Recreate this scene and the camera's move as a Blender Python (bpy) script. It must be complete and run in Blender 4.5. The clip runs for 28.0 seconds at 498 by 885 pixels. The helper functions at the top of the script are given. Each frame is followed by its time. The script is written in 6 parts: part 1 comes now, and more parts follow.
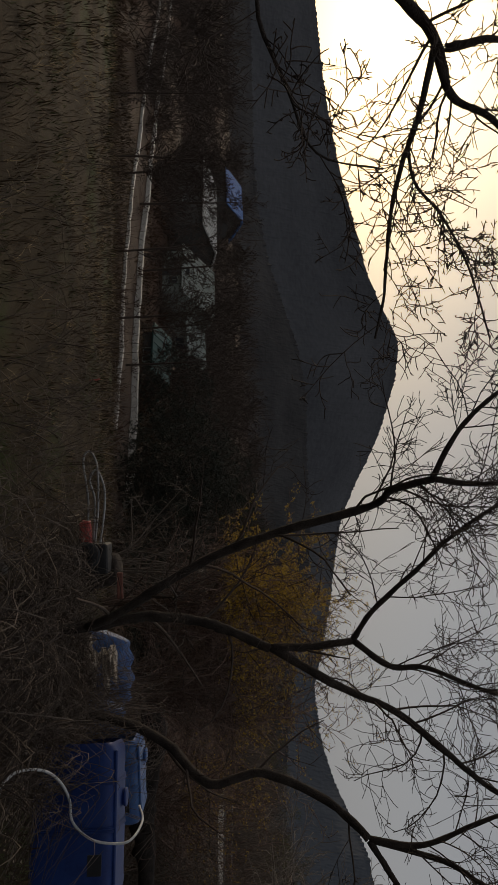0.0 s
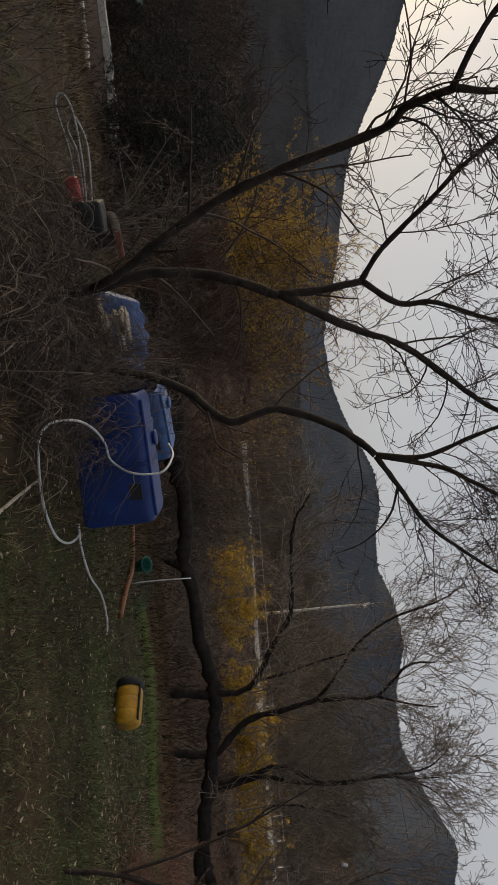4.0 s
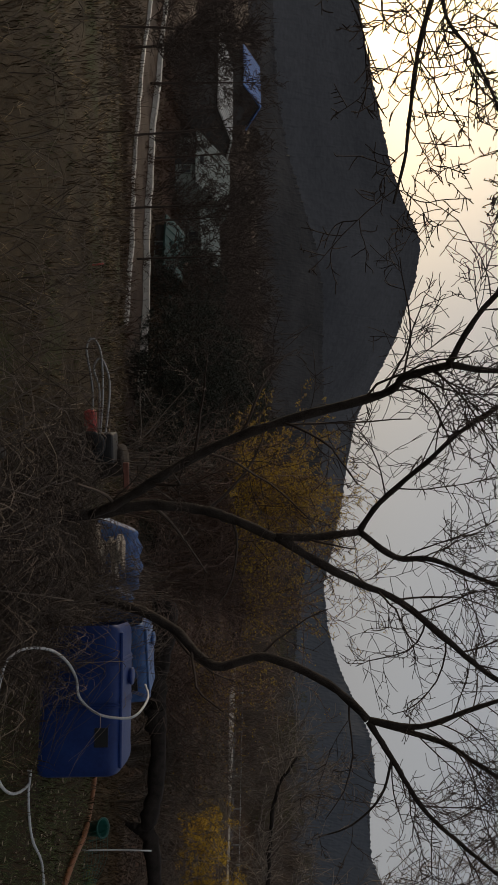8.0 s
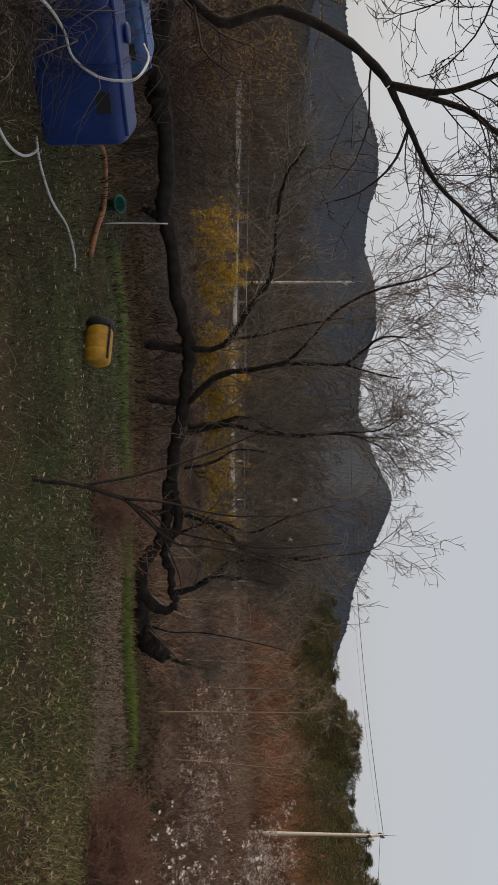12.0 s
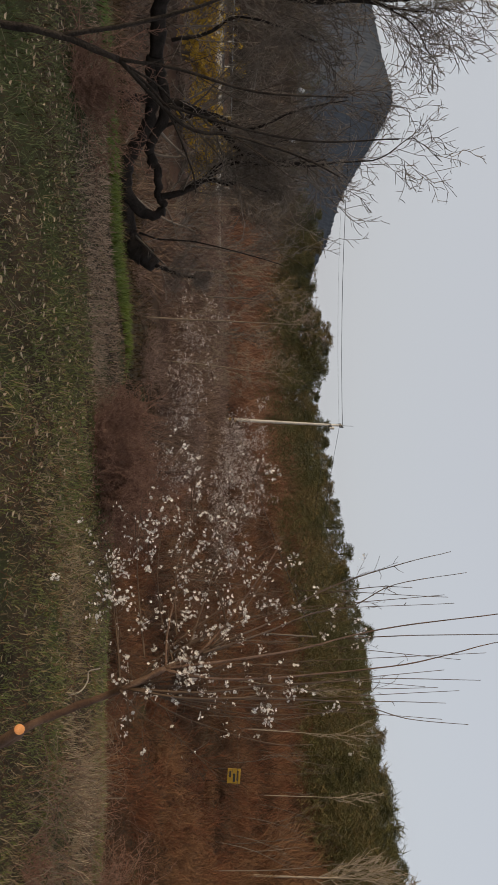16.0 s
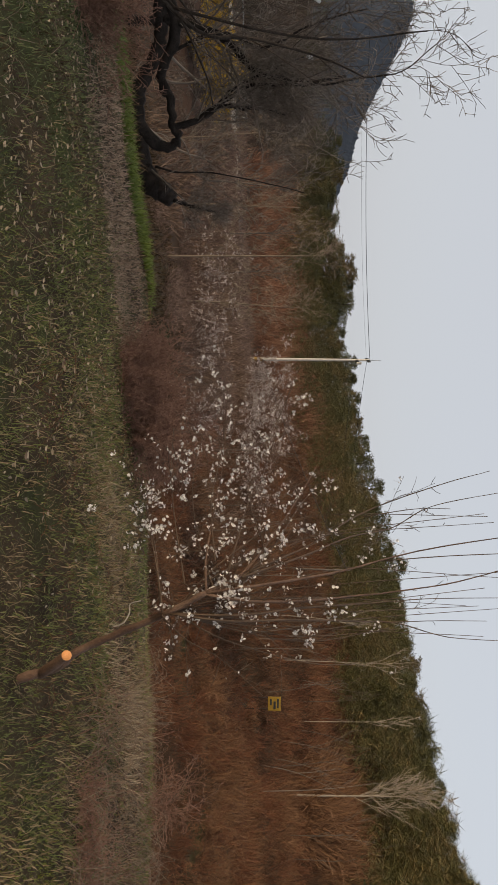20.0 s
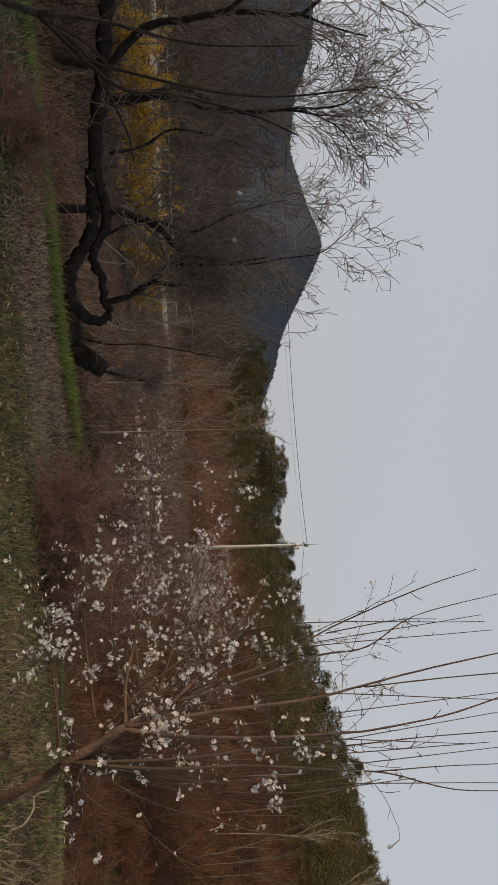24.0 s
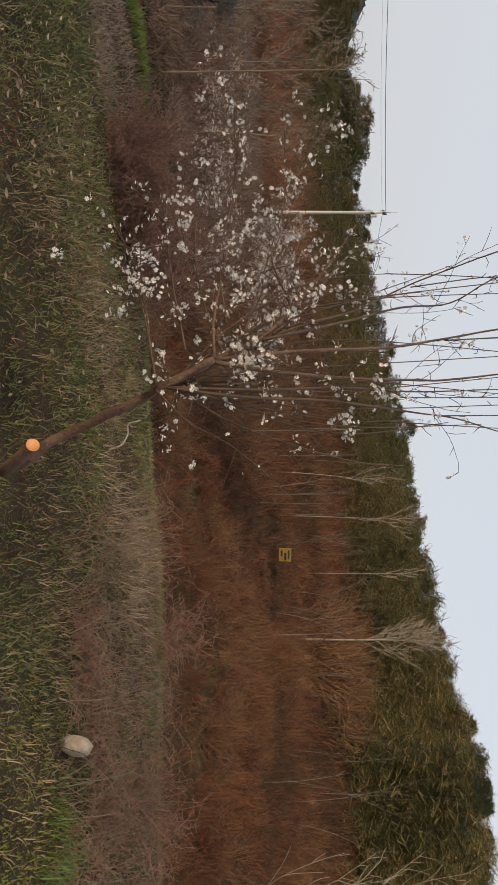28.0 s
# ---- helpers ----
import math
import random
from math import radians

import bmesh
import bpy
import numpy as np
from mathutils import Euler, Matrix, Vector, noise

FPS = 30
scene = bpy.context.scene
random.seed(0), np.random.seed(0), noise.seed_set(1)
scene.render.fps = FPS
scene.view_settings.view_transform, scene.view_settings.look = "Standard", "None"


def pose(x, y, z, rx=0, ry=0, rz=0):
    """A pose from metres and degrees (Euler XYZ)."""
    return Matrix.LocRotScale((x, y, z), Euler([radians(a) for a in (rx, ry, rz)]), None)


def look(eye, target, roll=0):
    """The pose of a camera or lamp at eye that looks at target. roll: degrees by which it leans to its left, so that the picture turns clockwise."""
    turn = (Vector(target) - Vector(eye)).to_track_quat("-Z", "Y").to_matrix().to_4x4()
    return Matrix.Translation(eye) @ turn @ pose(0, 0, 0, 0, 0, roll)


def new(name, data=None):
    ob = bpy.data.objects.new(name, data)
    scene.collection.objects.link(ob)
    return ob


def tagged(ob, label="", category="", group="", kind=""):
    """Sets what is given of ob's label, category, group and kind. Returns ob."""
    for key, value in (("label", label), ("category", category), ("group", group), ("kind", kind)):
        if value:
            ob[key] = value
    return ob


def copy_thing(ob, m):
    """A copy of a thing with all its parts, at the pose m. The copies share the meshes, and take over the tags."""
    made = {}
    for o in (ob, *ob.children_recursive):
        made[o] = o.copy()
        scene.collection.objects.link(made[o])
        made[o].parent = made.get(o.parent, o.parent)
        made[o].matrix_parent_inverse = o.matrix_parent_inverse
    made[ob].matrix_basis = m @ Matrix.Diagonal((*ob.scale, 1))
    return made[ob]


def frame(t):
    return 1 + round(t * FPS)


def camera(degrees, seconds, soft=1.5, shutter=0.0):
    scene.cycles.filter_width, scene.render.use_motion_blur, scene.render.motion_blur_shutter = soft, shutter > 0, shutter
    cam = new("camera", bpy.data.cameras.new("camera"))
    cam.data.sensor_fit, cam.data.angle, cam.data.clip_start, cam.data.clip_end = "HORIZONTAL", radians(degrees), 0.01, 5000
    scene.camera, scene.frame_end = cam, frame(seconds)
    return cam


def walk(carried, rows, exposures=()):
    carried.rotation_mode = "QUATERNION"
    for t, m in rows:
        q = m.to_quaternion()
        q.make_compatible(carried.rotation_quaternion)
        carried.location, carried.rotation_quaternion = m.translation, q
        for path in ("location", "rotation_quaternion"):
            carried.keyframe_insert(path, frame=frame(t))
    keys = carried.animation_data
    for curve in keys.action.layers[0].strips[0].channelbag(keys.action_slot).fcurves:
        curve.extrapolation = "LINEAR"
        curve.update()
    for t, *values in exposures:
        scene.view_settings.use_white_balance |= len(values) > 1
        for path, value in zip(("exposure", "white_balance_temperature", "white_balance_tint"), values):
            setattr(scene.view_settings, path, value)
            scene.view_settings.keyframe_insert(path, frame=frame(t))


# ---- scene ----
cam = camera(39.73, 28.0, soft=1.4)
PATH = [
    (0, (0.0, 0.003, 1.599), (-1.932, 9.814, 1.635), 87.63),
    (0.5, (-0.007, -0.0, 1.573), (-0.946, 9.954, 1.424), 87.71),
    (1, (-0.028, 0.042, 1.58), (0.298, 10.013, 0.892), 87.37),
    (1.5, (0.055, 0.035, 1.582), (0.363, 10.012, 0.977), 85.18),
    (2, (0.092, 0.003, 1.579), (0.811, 9.961, 1.019), 83.77),
    (2.5, (0.121, -0.009, 1.583), (1.134, 9.931, 1.18), 82.96),
    (3, (0.083, 0.034, 1.597), (1.838, 9.829, 0.601), 84.18),
    (3.5, (0.084, 0.095, 1.593), (2.846, 9.686, 0.973), 82.89),
    (5.5, (0.139, 0.244, 1.678), (2.174, 10.034, 1.77), 88.16),
    (6, (0.178, 0.278, 1.683), (0.738, 10.26, 1.879), 86.24),
    (6.5, (0.17, 0.279, 1.673), (0.274, 10.277, 1.819), 86.68),
    (7, (0.138, 0.338, 1.68), (-0.815, 10.292, 1.731), 85.99),
    (7.5, (0.107, 0.328, 1.681), (-1.713, 10.161, 1.661), 86.15),
    (8, (0.103, 0.262, 1.661), (-0.438, 10.245, 1.439), 88.50),
    (8.5, (0.136, 0.233, 1.655), (0.549, 10.222, 1.45), 89.79),
    (9, (0.146, 0.211, 1.663), (1.49, 10.118, 1.448), 89.29),
    (9.5, (0.173, 0.237, 1.657), (2.448, 9.971, 1.4), 89.15),
    (10, (0.209, 0.293, 1.663), (3.423, 9.76, 1.428), 89.07),
    (10.5, (0.26, 0.315, 1.668), (4.384, 9.424, 1.538), 90.27),
    (11, (0.294, 0.337, 1.658), (5.282, 9.004, 1.671), 89.55),
    (11.5, (0.371, 0.362, 1.627), (6.579, 8.193, 1.255), 91.69),
    (12, (0.474, 0.396, 1.612), (7.36, 7.635, 1.183), 90.09),
    (12.5, (0.648, 0.469, 1.564), (8.433, 6.725, 1.052), 90.69),
    (13, (0.684, 0.427, 1.564), (8.866, 6.148, 0.983), 90.02),
    (13.5, (0.706, 0.426, 1.559), (9.413, 5.314, 1.01), 89.29),
    (15.5, (1.133, 0.8, 1.294), (10.687, 3.75, 1.373), 93.79),
    (16, (1.127, 0.798, 1.292), (10.79, 3.374, 1.332), 93.38),
    (16.5, (1.135, 0.819, 1.287), (10.767, 3.506, 1.268), 93.91),
    (17, (1.139, 0.847, 1.287), (10.56, 4.201, 1.301), 93.76),
    (17.5, (1.15, 0.881, 1.279), (10.264, 4.997, 1.252), 94.07),
    (18, (1.151, 0.861, 1.281), (10.148, 5.223, 1.106), 93.83),
    (18.5, (1.151, 0.817, 1.288), (10.446, 4.505, 1.163), 93.89),
    (19, (1.143, 0.828, 1.282), (10.637, 3.969, 1.189), 94.04),
    (19.5, (1.153, 0.813, 1.283), (10.652, 3.931, 1.054), 91.85),
    (20, (1.218, 0.726, 1.272), (11.063, 2.445, 0.943), 91.08),
    (20.5, (1.384, 0.602, 1.269), (11.339, 1.507, 0.974), 88.85),
    (22.5, (2.113, 0.316, 1.26), (11.851, 2.582, 1.405), 85.94),
    (23, (2.182, 0.331, 1.246), (11.587, 3.727, 1.273), 85.94),
    (23.5, (2.199, 0.385, 1.276), (11.365, 4.351, 1.78), 87.35),
    (24, (2.149, 0.393, 1.262), (11.13, 4.751, 1.85), 89.08),
    (24.5, (2.129, 0.358, 1.268), (11.601, 3.488, 1.975), 89.32),
    (25, (2.119, 0.343, 1.263), (11.865, 2.434, 2.065), 91.14),
    (25.5, (2.123, 0.326, 1.265), (12.013, 1.592, 2.032), 91.44),
    (26, (2.126, 0.322, 1.257), (12.019, 1.562, 2.028), 89.99),
    (26.5, (2.126, 0.341, 1.232), (12.046, 1.582, 1.459), 91.32),
    (27, (2.152, 0.353, 1.215), (12.112, 1.233, 1.074), 90.39),
    (27.5, (2.162, 0.362, 1.207), (12.156, 0.549, 0.921), 90.98),
    (28, (2.218, 0.309, 1.196), (12.208, 0.114, 0.778), 91.16),
]
EXPOSURES = [(0.0, -0.9), (1.0, -0.4), (1.5, 0.05), (2.5, 0.05), (3.5, -0.05), (6.0, -0.08), (7.0, -0.35), (7.5, -0.75), (8.0, -0.6), (8.5, -0.38), (9.5, 0.0), (11.0, 0.1), (13.0, 0.25), (17.0, 0.2), (20.0, 0.35), (23.0, 0.22), (25.0, 0.0), (26.5, 0.14), (28.0, 0.5)]
walk(cam, [(t, look(eye, target, roll)) for t, eye, target, roll in PATH], EXPOSURES)

# ---------------------------------------------------------------- light
SUN_AZ, SUN_EL = -41.0, 11.0          # bearing clockwise from +y, height, degrees
world = bpy.data.worlds.new("sky")
scene.world = world
world.use_nodes = True
wn = world.node_tree
sky = wn.nodes.new("ShaderNodeTexSky")
sky.sky_type = "NISHITA"
sky.sun_disc = False
sky.sun_elevation = radians(SUN_EL)
sky.sun_rotation = radians(SUN_AZ)
sky.air_density, sky.dust_density, sky.ozone_density = 1.0, 8.0, 1.0
wn.nodes["Background"].inputs["Strength"].default_value = 0.12
haze = wn.nodes.new("ShaderNodeMix")
haze.data_type = "RGBA"
haze.inputs["Factor"].default_value = 0.58
haze.inputs[7].default_value = (5.95, 6.05, 6.42, 1)
wn.links.new(sky.outputs["Color"], haze.inputs[6])
wn.links.new(haze.outputs[2], wn.nodes["Background"].inputs["Color"])
sun = new("sun", bpy.data.lights.new("sun", "SUN"))
sun.data.energy, sun.data.angle, sun.data.color = 1.7, radians(1.5), (1.0, 0.82, 0.60)
_s = Vector((math.sin(radians(SUN_AZ)) * math.cos(radians(SUN_EL)), math.cos(radians(SUN_AZ)) * math.cos(radians(SUN_EL)), math.sin(radians(SUN_EL))))
sun.matrix_world = look(_s * 60, (0, 0, 0))

# ---------------------------------------------------------------- materials


def material(name, dark, light, scale=6.0, rough=0.85, bump=0.3, fine=60.0, island=0.0, metal=0.0, per_object=0.0, spot=None, stretch=(1, 1, 1), through_light=0.0):
    """Two tones mixed by coarse and fine noise, with relief; optional third tone in patches and change from piece to piece."""
    m = bpy.data.materials.new(name)
    m.use_nodes = True
    nt = m.node_tree
    b = nt.nodes["Principled BSDF"]
    b.inputs["Roughness"].default_value = rough
    b.inputs["Metallic"].default_value = metal
    b.inputs["Specular IOR Level"].default_value = 0.12 if rough >= 0.85 else 0.4
    co = nt.nodes.new("ShaderNodeTexCoord")
    mp = nt.nodes.new("ShaderNodeMapping")
    mp.inputs["Scale"].default_value = stretch
    nt.links.new(co.outputs["Object"], mp.inputs["Vector"])

    def noise_at(s, detail):
        n = nt.nodes.new("ShaderNodeTexNoise")
        n.inputs["Scale"].default_value, n.inputs["Detail"].default_value = s, detail
        nt.links.new(mp.outputs["Vector"], n.inputs["Vector"])
        return n.outputs["Fac"]

    def mix(fac, a, c):
        x = nt.nodes.new("ShaderNodeMix")
        x.data_type = "RGBA"
        nt.links.new(fac, x.inputs["Factor"])
        for socket, v in ((x.inputs[6], a), (x.inputs[7], c)):
            if isinstance(v, tuple):
                socket.default_value = (*v, 1)
            else:
                nt.links.new(v, socket)
        return x.outputs[2]

    def ramp(fac, lo, hi):
        r = nt.nodes.new("ShaderNodeMapRange")
        r.inputs["From Min"].default_value, r.inputs["From Max"].default_value = lo, hi
        nt.links.new(fac, r.inputs["Value"])
        return r.outputs["Result"]

    def combine(op, a, c):
        x = nt.nodes.new("ShaderNodeMath")
        x.operation = op
        for socket, v in zip(x.inputs, (a, c)):
            if isinstance(v, (int, float)):
                socket.default_value = v
            else:
                nt.links.new(v, socket)
        return x.outputs[0]

    coarse, small = noise_at(scale, 4), noise_at(fine, 3)
    fac = combine("ADD", combine("MULTIPLY", ramp(coarse, 0.3, 0.7), 0.65), combine("MULTIPLY", ramp(small, 0.3, 0.7), 0.35))
    if island:
        g = nt.nodes.new("ShaderNodeNewGeometry")
        fac = combine("ADD", combine("MULTIPLY", fac, 1 - island), combine("MULTIPLY", g.outputs["Random Per Island"], island))
    if per_object:
        o = nt.nodes.new("ShaderNodeObjectInfo")
        fac = combine("ADD", combine("MULTIPLY", fac, 1 - per_object), combine("MULTIPLY", o.outputs["Random"], per_object))
    col = mix(fac, dark, light)
    if spot:
        col = mix(ramp(noise_at(scale * 0.37, 5), 0.52, 0.66), col, spot)
    nt.links.new(col, b.inputs["Base Color"])
    if bump:
        bp = nt.nodes.new("ShaderNodeBump")
        bp.inputs["Strength"].default_value = bump
        bp.inputs["Distance"].default_value = 0.02
        nt.links.new(small, bp.inputs["Height"])
        nt.links.new(bp.outputs["Normal"], b.inputs["Normal"])
    if through_light:
        tr = nt.nodes.new("ShaderNodeBsdfTranslucent")
        nt.links.new(col, tr.inputs["Color"])
        ms = nt.nodes.new("ShaderNodeMixShader")
        ms.inputs["Fac"].default_value = through_light
        nt.links.new(b.outputs["BSDF"], ms.inputs[1])
        nt.links.new(tr.outputs["BSDF"], ms.inputs[2])
        nt.links.new(ms.outputs["Shader"], nt.nodes["Material Output"].inputs["Surface"])
    return m


M_SOIL = material("soil_and_thatch", (0.020, 0.014, 0.008), (0.080, 0.056, 0.031), 2.1, 0.95, 1.0, 70, spot=(0.045, 0.052, 0.017))
M_BARK = material("dark_bark", (0.022, 0.018, 0.015), (0.075, 0.06, 0.05), 9, 0.9, 0.9, 70)
M_TWIG = material("twig_bark", (0.035, 0.026, 0.021), (0.10, 0.075, 0.06), 5, 0.85, 0.2, 60, island=0.4)
M_TWIG_GREY = material("grey_brown_twigs", (0.07, 0.057, 0.047), (0.21, 0.175, 0.145), 5, 0.85, 0.2, 60, island=0.6)
# paler copy of the grey-brown twigs, with low sunlight put into the colour
M_TWIG_SUNLIT = material("greyish_lit_twigs", (0.10, 0.082, 0.068), (0.31, 0.26, 0.215), 5, 0.85, 0.2, 60, island=0.6)
M_TWIG_PALE = material("pale_twigs", (0.13, 0.095, 0.07), (0.30, 0.24, 0.18), 5, 0.85, 0.2, 60, island=0.6)
M_TWIG_RED = material("reddish_twigs", (0.13, 0.066, 0.042), (0.33, 0.18, 0.115), 3, 0.85, 0.2, 60, island=0.6)
M_SCRUB = material("warm_brown_scrub", (0.085, 0.056, 0.041), (0.27, 0.185, 0.135), 0.3, 0.9, 0.2, 60, island=0.6)
M_BRAMBLE = material("dull_reddish_brambles", (0.125, 0.068, 0.050), (0.33, 0.195, 0.14), 3, 0.85, 0.2, 60, island=0.6)
M_TWIG_BROWN = material("brown_thicket", (0.060, 0.026, 0.015), (0.215, 0.094, 0.050), 0.2, 0.9, 0.2, 60, island=0.5)
M_TWIG_MAUVE = material("mauve_brown_twigs", (0.045, 0.028, 0.022), (0.30, 0.21, 0.17), 0.3, 0.9, 0.2, 60, island=0.7)
M_TWIG_MID = material("dull_brown_twigs", (0.052, 0.041, 0.033), (0.195, 0.155, 0.125), 5, 0.85, 0.2, 60, island=0.6)
M_PLUM = material("plum_bark", (0.075, 0.04, 0.026), (0.19, 0.115, 0.075), 8, 0.75, 0.6, 90)
M_SHOOT = material("young_plum_shoots", (0.045, 0.024, 0.014), (0.125, 0.078, 0.044), 8, 0.6, 0.2, 90, island=0.5)
M_CUT = material("fresh_cut_wood", (0.55, 0.22, 0.07), (0.75, 0.36, 0.14), 30, 0.8, 0.3, 120)
M_PETAL = material("white_petals", (0.78, 0.73, 0.68), (0.90, 0.87, 0.83), 60, 0.6, 0.0, 90, island=0.6, through_light=0.2)
M_BUD = material("flower_hearts", (0.30, 0.22, 0.06), (0.40, 0.16, 0.10), 60, 0.7, 0.0, 90, island=0.7)
M_GRASS = material("green_grass", (0.046, 0.064, 0.014), (0.225, 0.235, 0.070), 1.1, 0.7, 0.0, 40, island=0.6, through_light=0.3)
M_LUSH = material("lush_green_leaves", (0.05, 0.085, 0.010), (0.19, 0.23, 0.035), 1.5, 0.55, 0.0, 40, island=0.6, through_light=0.3)
M_STRAW = material("matted_straw", (0.20, 0.135, 0.092), (0.47, 0.345, 0.25), 1.1, 0.85, 0.0, 40, island=0.6, through_light=0.2)
M_THICKET_DARK = material("dark_brown_scrub", (0.030, 0.018, 0.012), (0.115, 0.068, 0.042), 0.3, 0.9, 0.2, 60, island=0.5)
M_THICKET_TAN = material("tan_scrub", (0.075, 0.04, 0.022), (0.23, 0.125, 0.068), 0.3, 0.9, 0.2, 60, island=0.5)
M_BARK_DEEP = material("blackish_bark", (0.013, 0.011, 0.010), (0.052, 0.042, 0.036), 7, 0.95, 0.9, 50)
M_DRY = material("dry_grass", (0.20, 0.15, 0.085), (0.56, 0.44, 0.29), 0.8, 0.8, 0.0, 40, island=0.6, through_light=0.25)
M_DRY_BROWN = material("brown_dry_grass", (0.085, 0.058, 0.028), (0.44, 0.335, 0.20), 1.9, 0.85, 0.0, 40, island=0.65, through_light=0.2)
M_THATCH = material("dead_thatch", (0.075, 0.050, 0.026), (0.42, 0.30, 0.175), 1.7, 0.9, 0.0, 40, island=0.65)
M_CROP = material("leafy_crop", (0.045, 0.085, 0.014), (0.18, 0.245, 0.055), 2.5, 0.55, 0.0, 40, island=0.65, through_light=0.25)
M_HERB = material("yellowish_herbs", (0.075, 0.09, 0.012), (0.25, 0.25, 0.045), 1.5, 0.6, 0.0, 40, island=0.6, through_light=0.3)
# darker copy of the green grass: shade round the tank put into its colour
M_GRASS_SHADED = material("shaded_green_grass", (0.026, 0.040, 0.012), (0.175, 0.19, 0.072), 1.2, 0.75, 0.0, 40, island=0.65, through_light=0.2)
# left field: its missing sun is put into darker grass and weed tones
M_FIELD = material("unlit_field_grass", (0.020, 0.027, 0.007), (0.085, 0.095, 0.032), 0.9, 0.9, 0.0, 40, island=0.6)
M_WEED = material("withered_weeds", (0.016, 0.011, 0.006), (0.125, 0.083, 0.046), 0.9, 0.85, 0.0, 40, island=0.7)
M_LEAF = material("dead_leaves", (0.13, 0.085, 0.05), (0.40, 0.32, 0.22), 9, 0.8, 0.2, 60, island=0.75)
M_PINE = material("pine_needles", (0.036, 0.040, 0.013), (0.135, 0.12, 0.036), 0.12, 0.75, 0.0, 20, island=0.5)
M_PINE_TAN = material("yellowish_needles", (0.075, 0.06, 0.02), (0.21, 0.15, 0.052), 0.15, 0.75, 0.0, 20, island=0.5)
M_PINE_DEEP = material("deep_green_needles", (0.018, 0.026, 0.011), (0.066, 0.074, 0.026), 0.3, 0.75, 0.0, 20, island=0.5)
M_TRACK = material("brown_farm_track", (0.050, 0.034, 0.026), (0.095, 0.064, 0.048), 0.8, 1.0, 0.5, 18)
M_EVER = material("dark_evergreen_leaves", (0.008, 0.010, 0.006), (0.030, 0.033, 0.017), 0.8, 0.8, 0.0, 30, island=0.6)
M_YELLOW_FL = material("yellow_blossom", (0.28, 0.17, 0.014), (0.78, 0.52, 0.06), 3, 0.7, 0.0, 40, island=0.6, through_light=0.3)
M_HILL = material("wooded_hillside", (0.028, 0.016, 0.010), (0.080, 0.043, 0.026), 0.12, 0.95, 0.6, 1.5, spot=(0.045, 0.036, 0.02))
# aerial haze is painted into the west and north mountain colours as bluish grey
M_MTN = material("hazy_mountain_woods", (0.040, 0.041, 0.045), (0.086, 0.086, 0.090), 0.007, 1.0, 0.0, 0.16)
# dark tone for the added ridge that imitates the mountain's less hazy foot
M_FOOT = material("dark_lower_slopes", (0.022, 0.021, 0.021), (0.056, 0.053, 0.052), 0.05, 1.0, 0.0, 0.5)
M_MTN2 = material("haze_blue_mountain_woods", (0.044, 0.049, 0.058), (0.080, 0.087, 0.098), 0.008, 1.0, 0.0, 0.2)
M_CONC = material("weathered_concrete", (0.40, 0.37, 0.32), (0.66, 0.61, 0.54), 3, 0.8, 0.4, 40)
M_ROAD = material("grey_road", (0.05, 0.046, 0.042), (0.10, 0.092, 0.084), 1, 0.9, 0.4, 30)
M_TANK = material("blue_plastic", (0.004, 0.018, 0.105), (0.009, 0.038, 0.17), 4, 0.5, 0.08, 30)
M_TARP = material("blue_tarpaulin", (0.02, 0.06, 0.19), (0.07, 0.15, 0.33), 5, 0.45, 0.4, 14)
M_HOSE = material("white_hose", (0.36, 0.37, 0.37), (0.58, 0.58, 0.57), 12, 0.45, 0.1, 60)
M_ORANGE = material("orange_pipe", (0.16, 0.06, 0.022), (0.30, 0.12, 0.05), 9, 0.6, 0.2, 60)
M_YELLOW = material("yellow_plastic", (0.30, 0.15, 0.008), (0.56, 0.30, 0.02), 9, 0.5, 0.15, 40, spot=(0.16, 0.10, 0.03))
M_BLACK = material("black_rubber", (0.010, 0.010, 0.010), (0.03, 0.029, 0.028), 9, 0.7, 0.3, 60)
M_GREEN_PL = material("green_plastic", (0.006, 0.06, 0.045), (0.012, 0.11, 0.085), 9, 0.45, 0.1, 40)
M_RED = material("faded_red_paint", (0.30, 0.035, 0.03), (0.50, 0.10, 0.08), 9, 0.6, 0.2, 40)
M_RUST = material("rusty_brown", (0.13, 0.045, 0.03), (0.24, 0.10, 0.07), 9, 0.7, 0.3, 40)
M_STEEL = material("dull_steel", (0.20, 0.20, 0.20), (0.36, 0.36, 0.35), 9, 0.45, 0.1, 40, metal=0.8)
M_WOODP = material("weathered_boards", (0.26, 0.22, 0.17), (0.55, 0.49, 0.41), 3, 0.85, 0.5, 50, stretch=(1, 8, 8), per_object=0.3)
M_STONE = material("tan_stone", (0.30, 0.24, 0.17), (0.48, 0.40, 0.30), 7, 0.9, 0.8, 35)
M_WALL = material("pale_wall_paint", (0.36, 0.35, 0.32), (0.56, 0.54, 0.50), 0.7, 0.85, 0.3, 12)
M_ROOF_G = material("grey_roof_sheet", (0.12, 0.135, 0.115), (0.22, 0.24, 0.205), 0.8, 0.6, 0.3, 9)
M_ROOF_T = material("teal_roof_sheet", (0.028, 0.072, 0.066), (0.05, 0.115, 0.10), 0.8, 0.5, 0.2, 9)
M_ROOF_B = material("blue_roof_sheet", (0.05, 0.13, 0.36), (0.09, 0.20, 0.46), 0.8, 0.5, 0.2, 9)
M_DARK = material("dark_opening", (0.012, 0.013, 0.015), (0.03, 0.03, 0.032), 2, 0.4, 0.0, 9)
M_WHITE = material("white_paint", (0.58, 0.58, 0.57), (0.75, 0.75, 0.74), 3, 0.5, 0.1, 30)
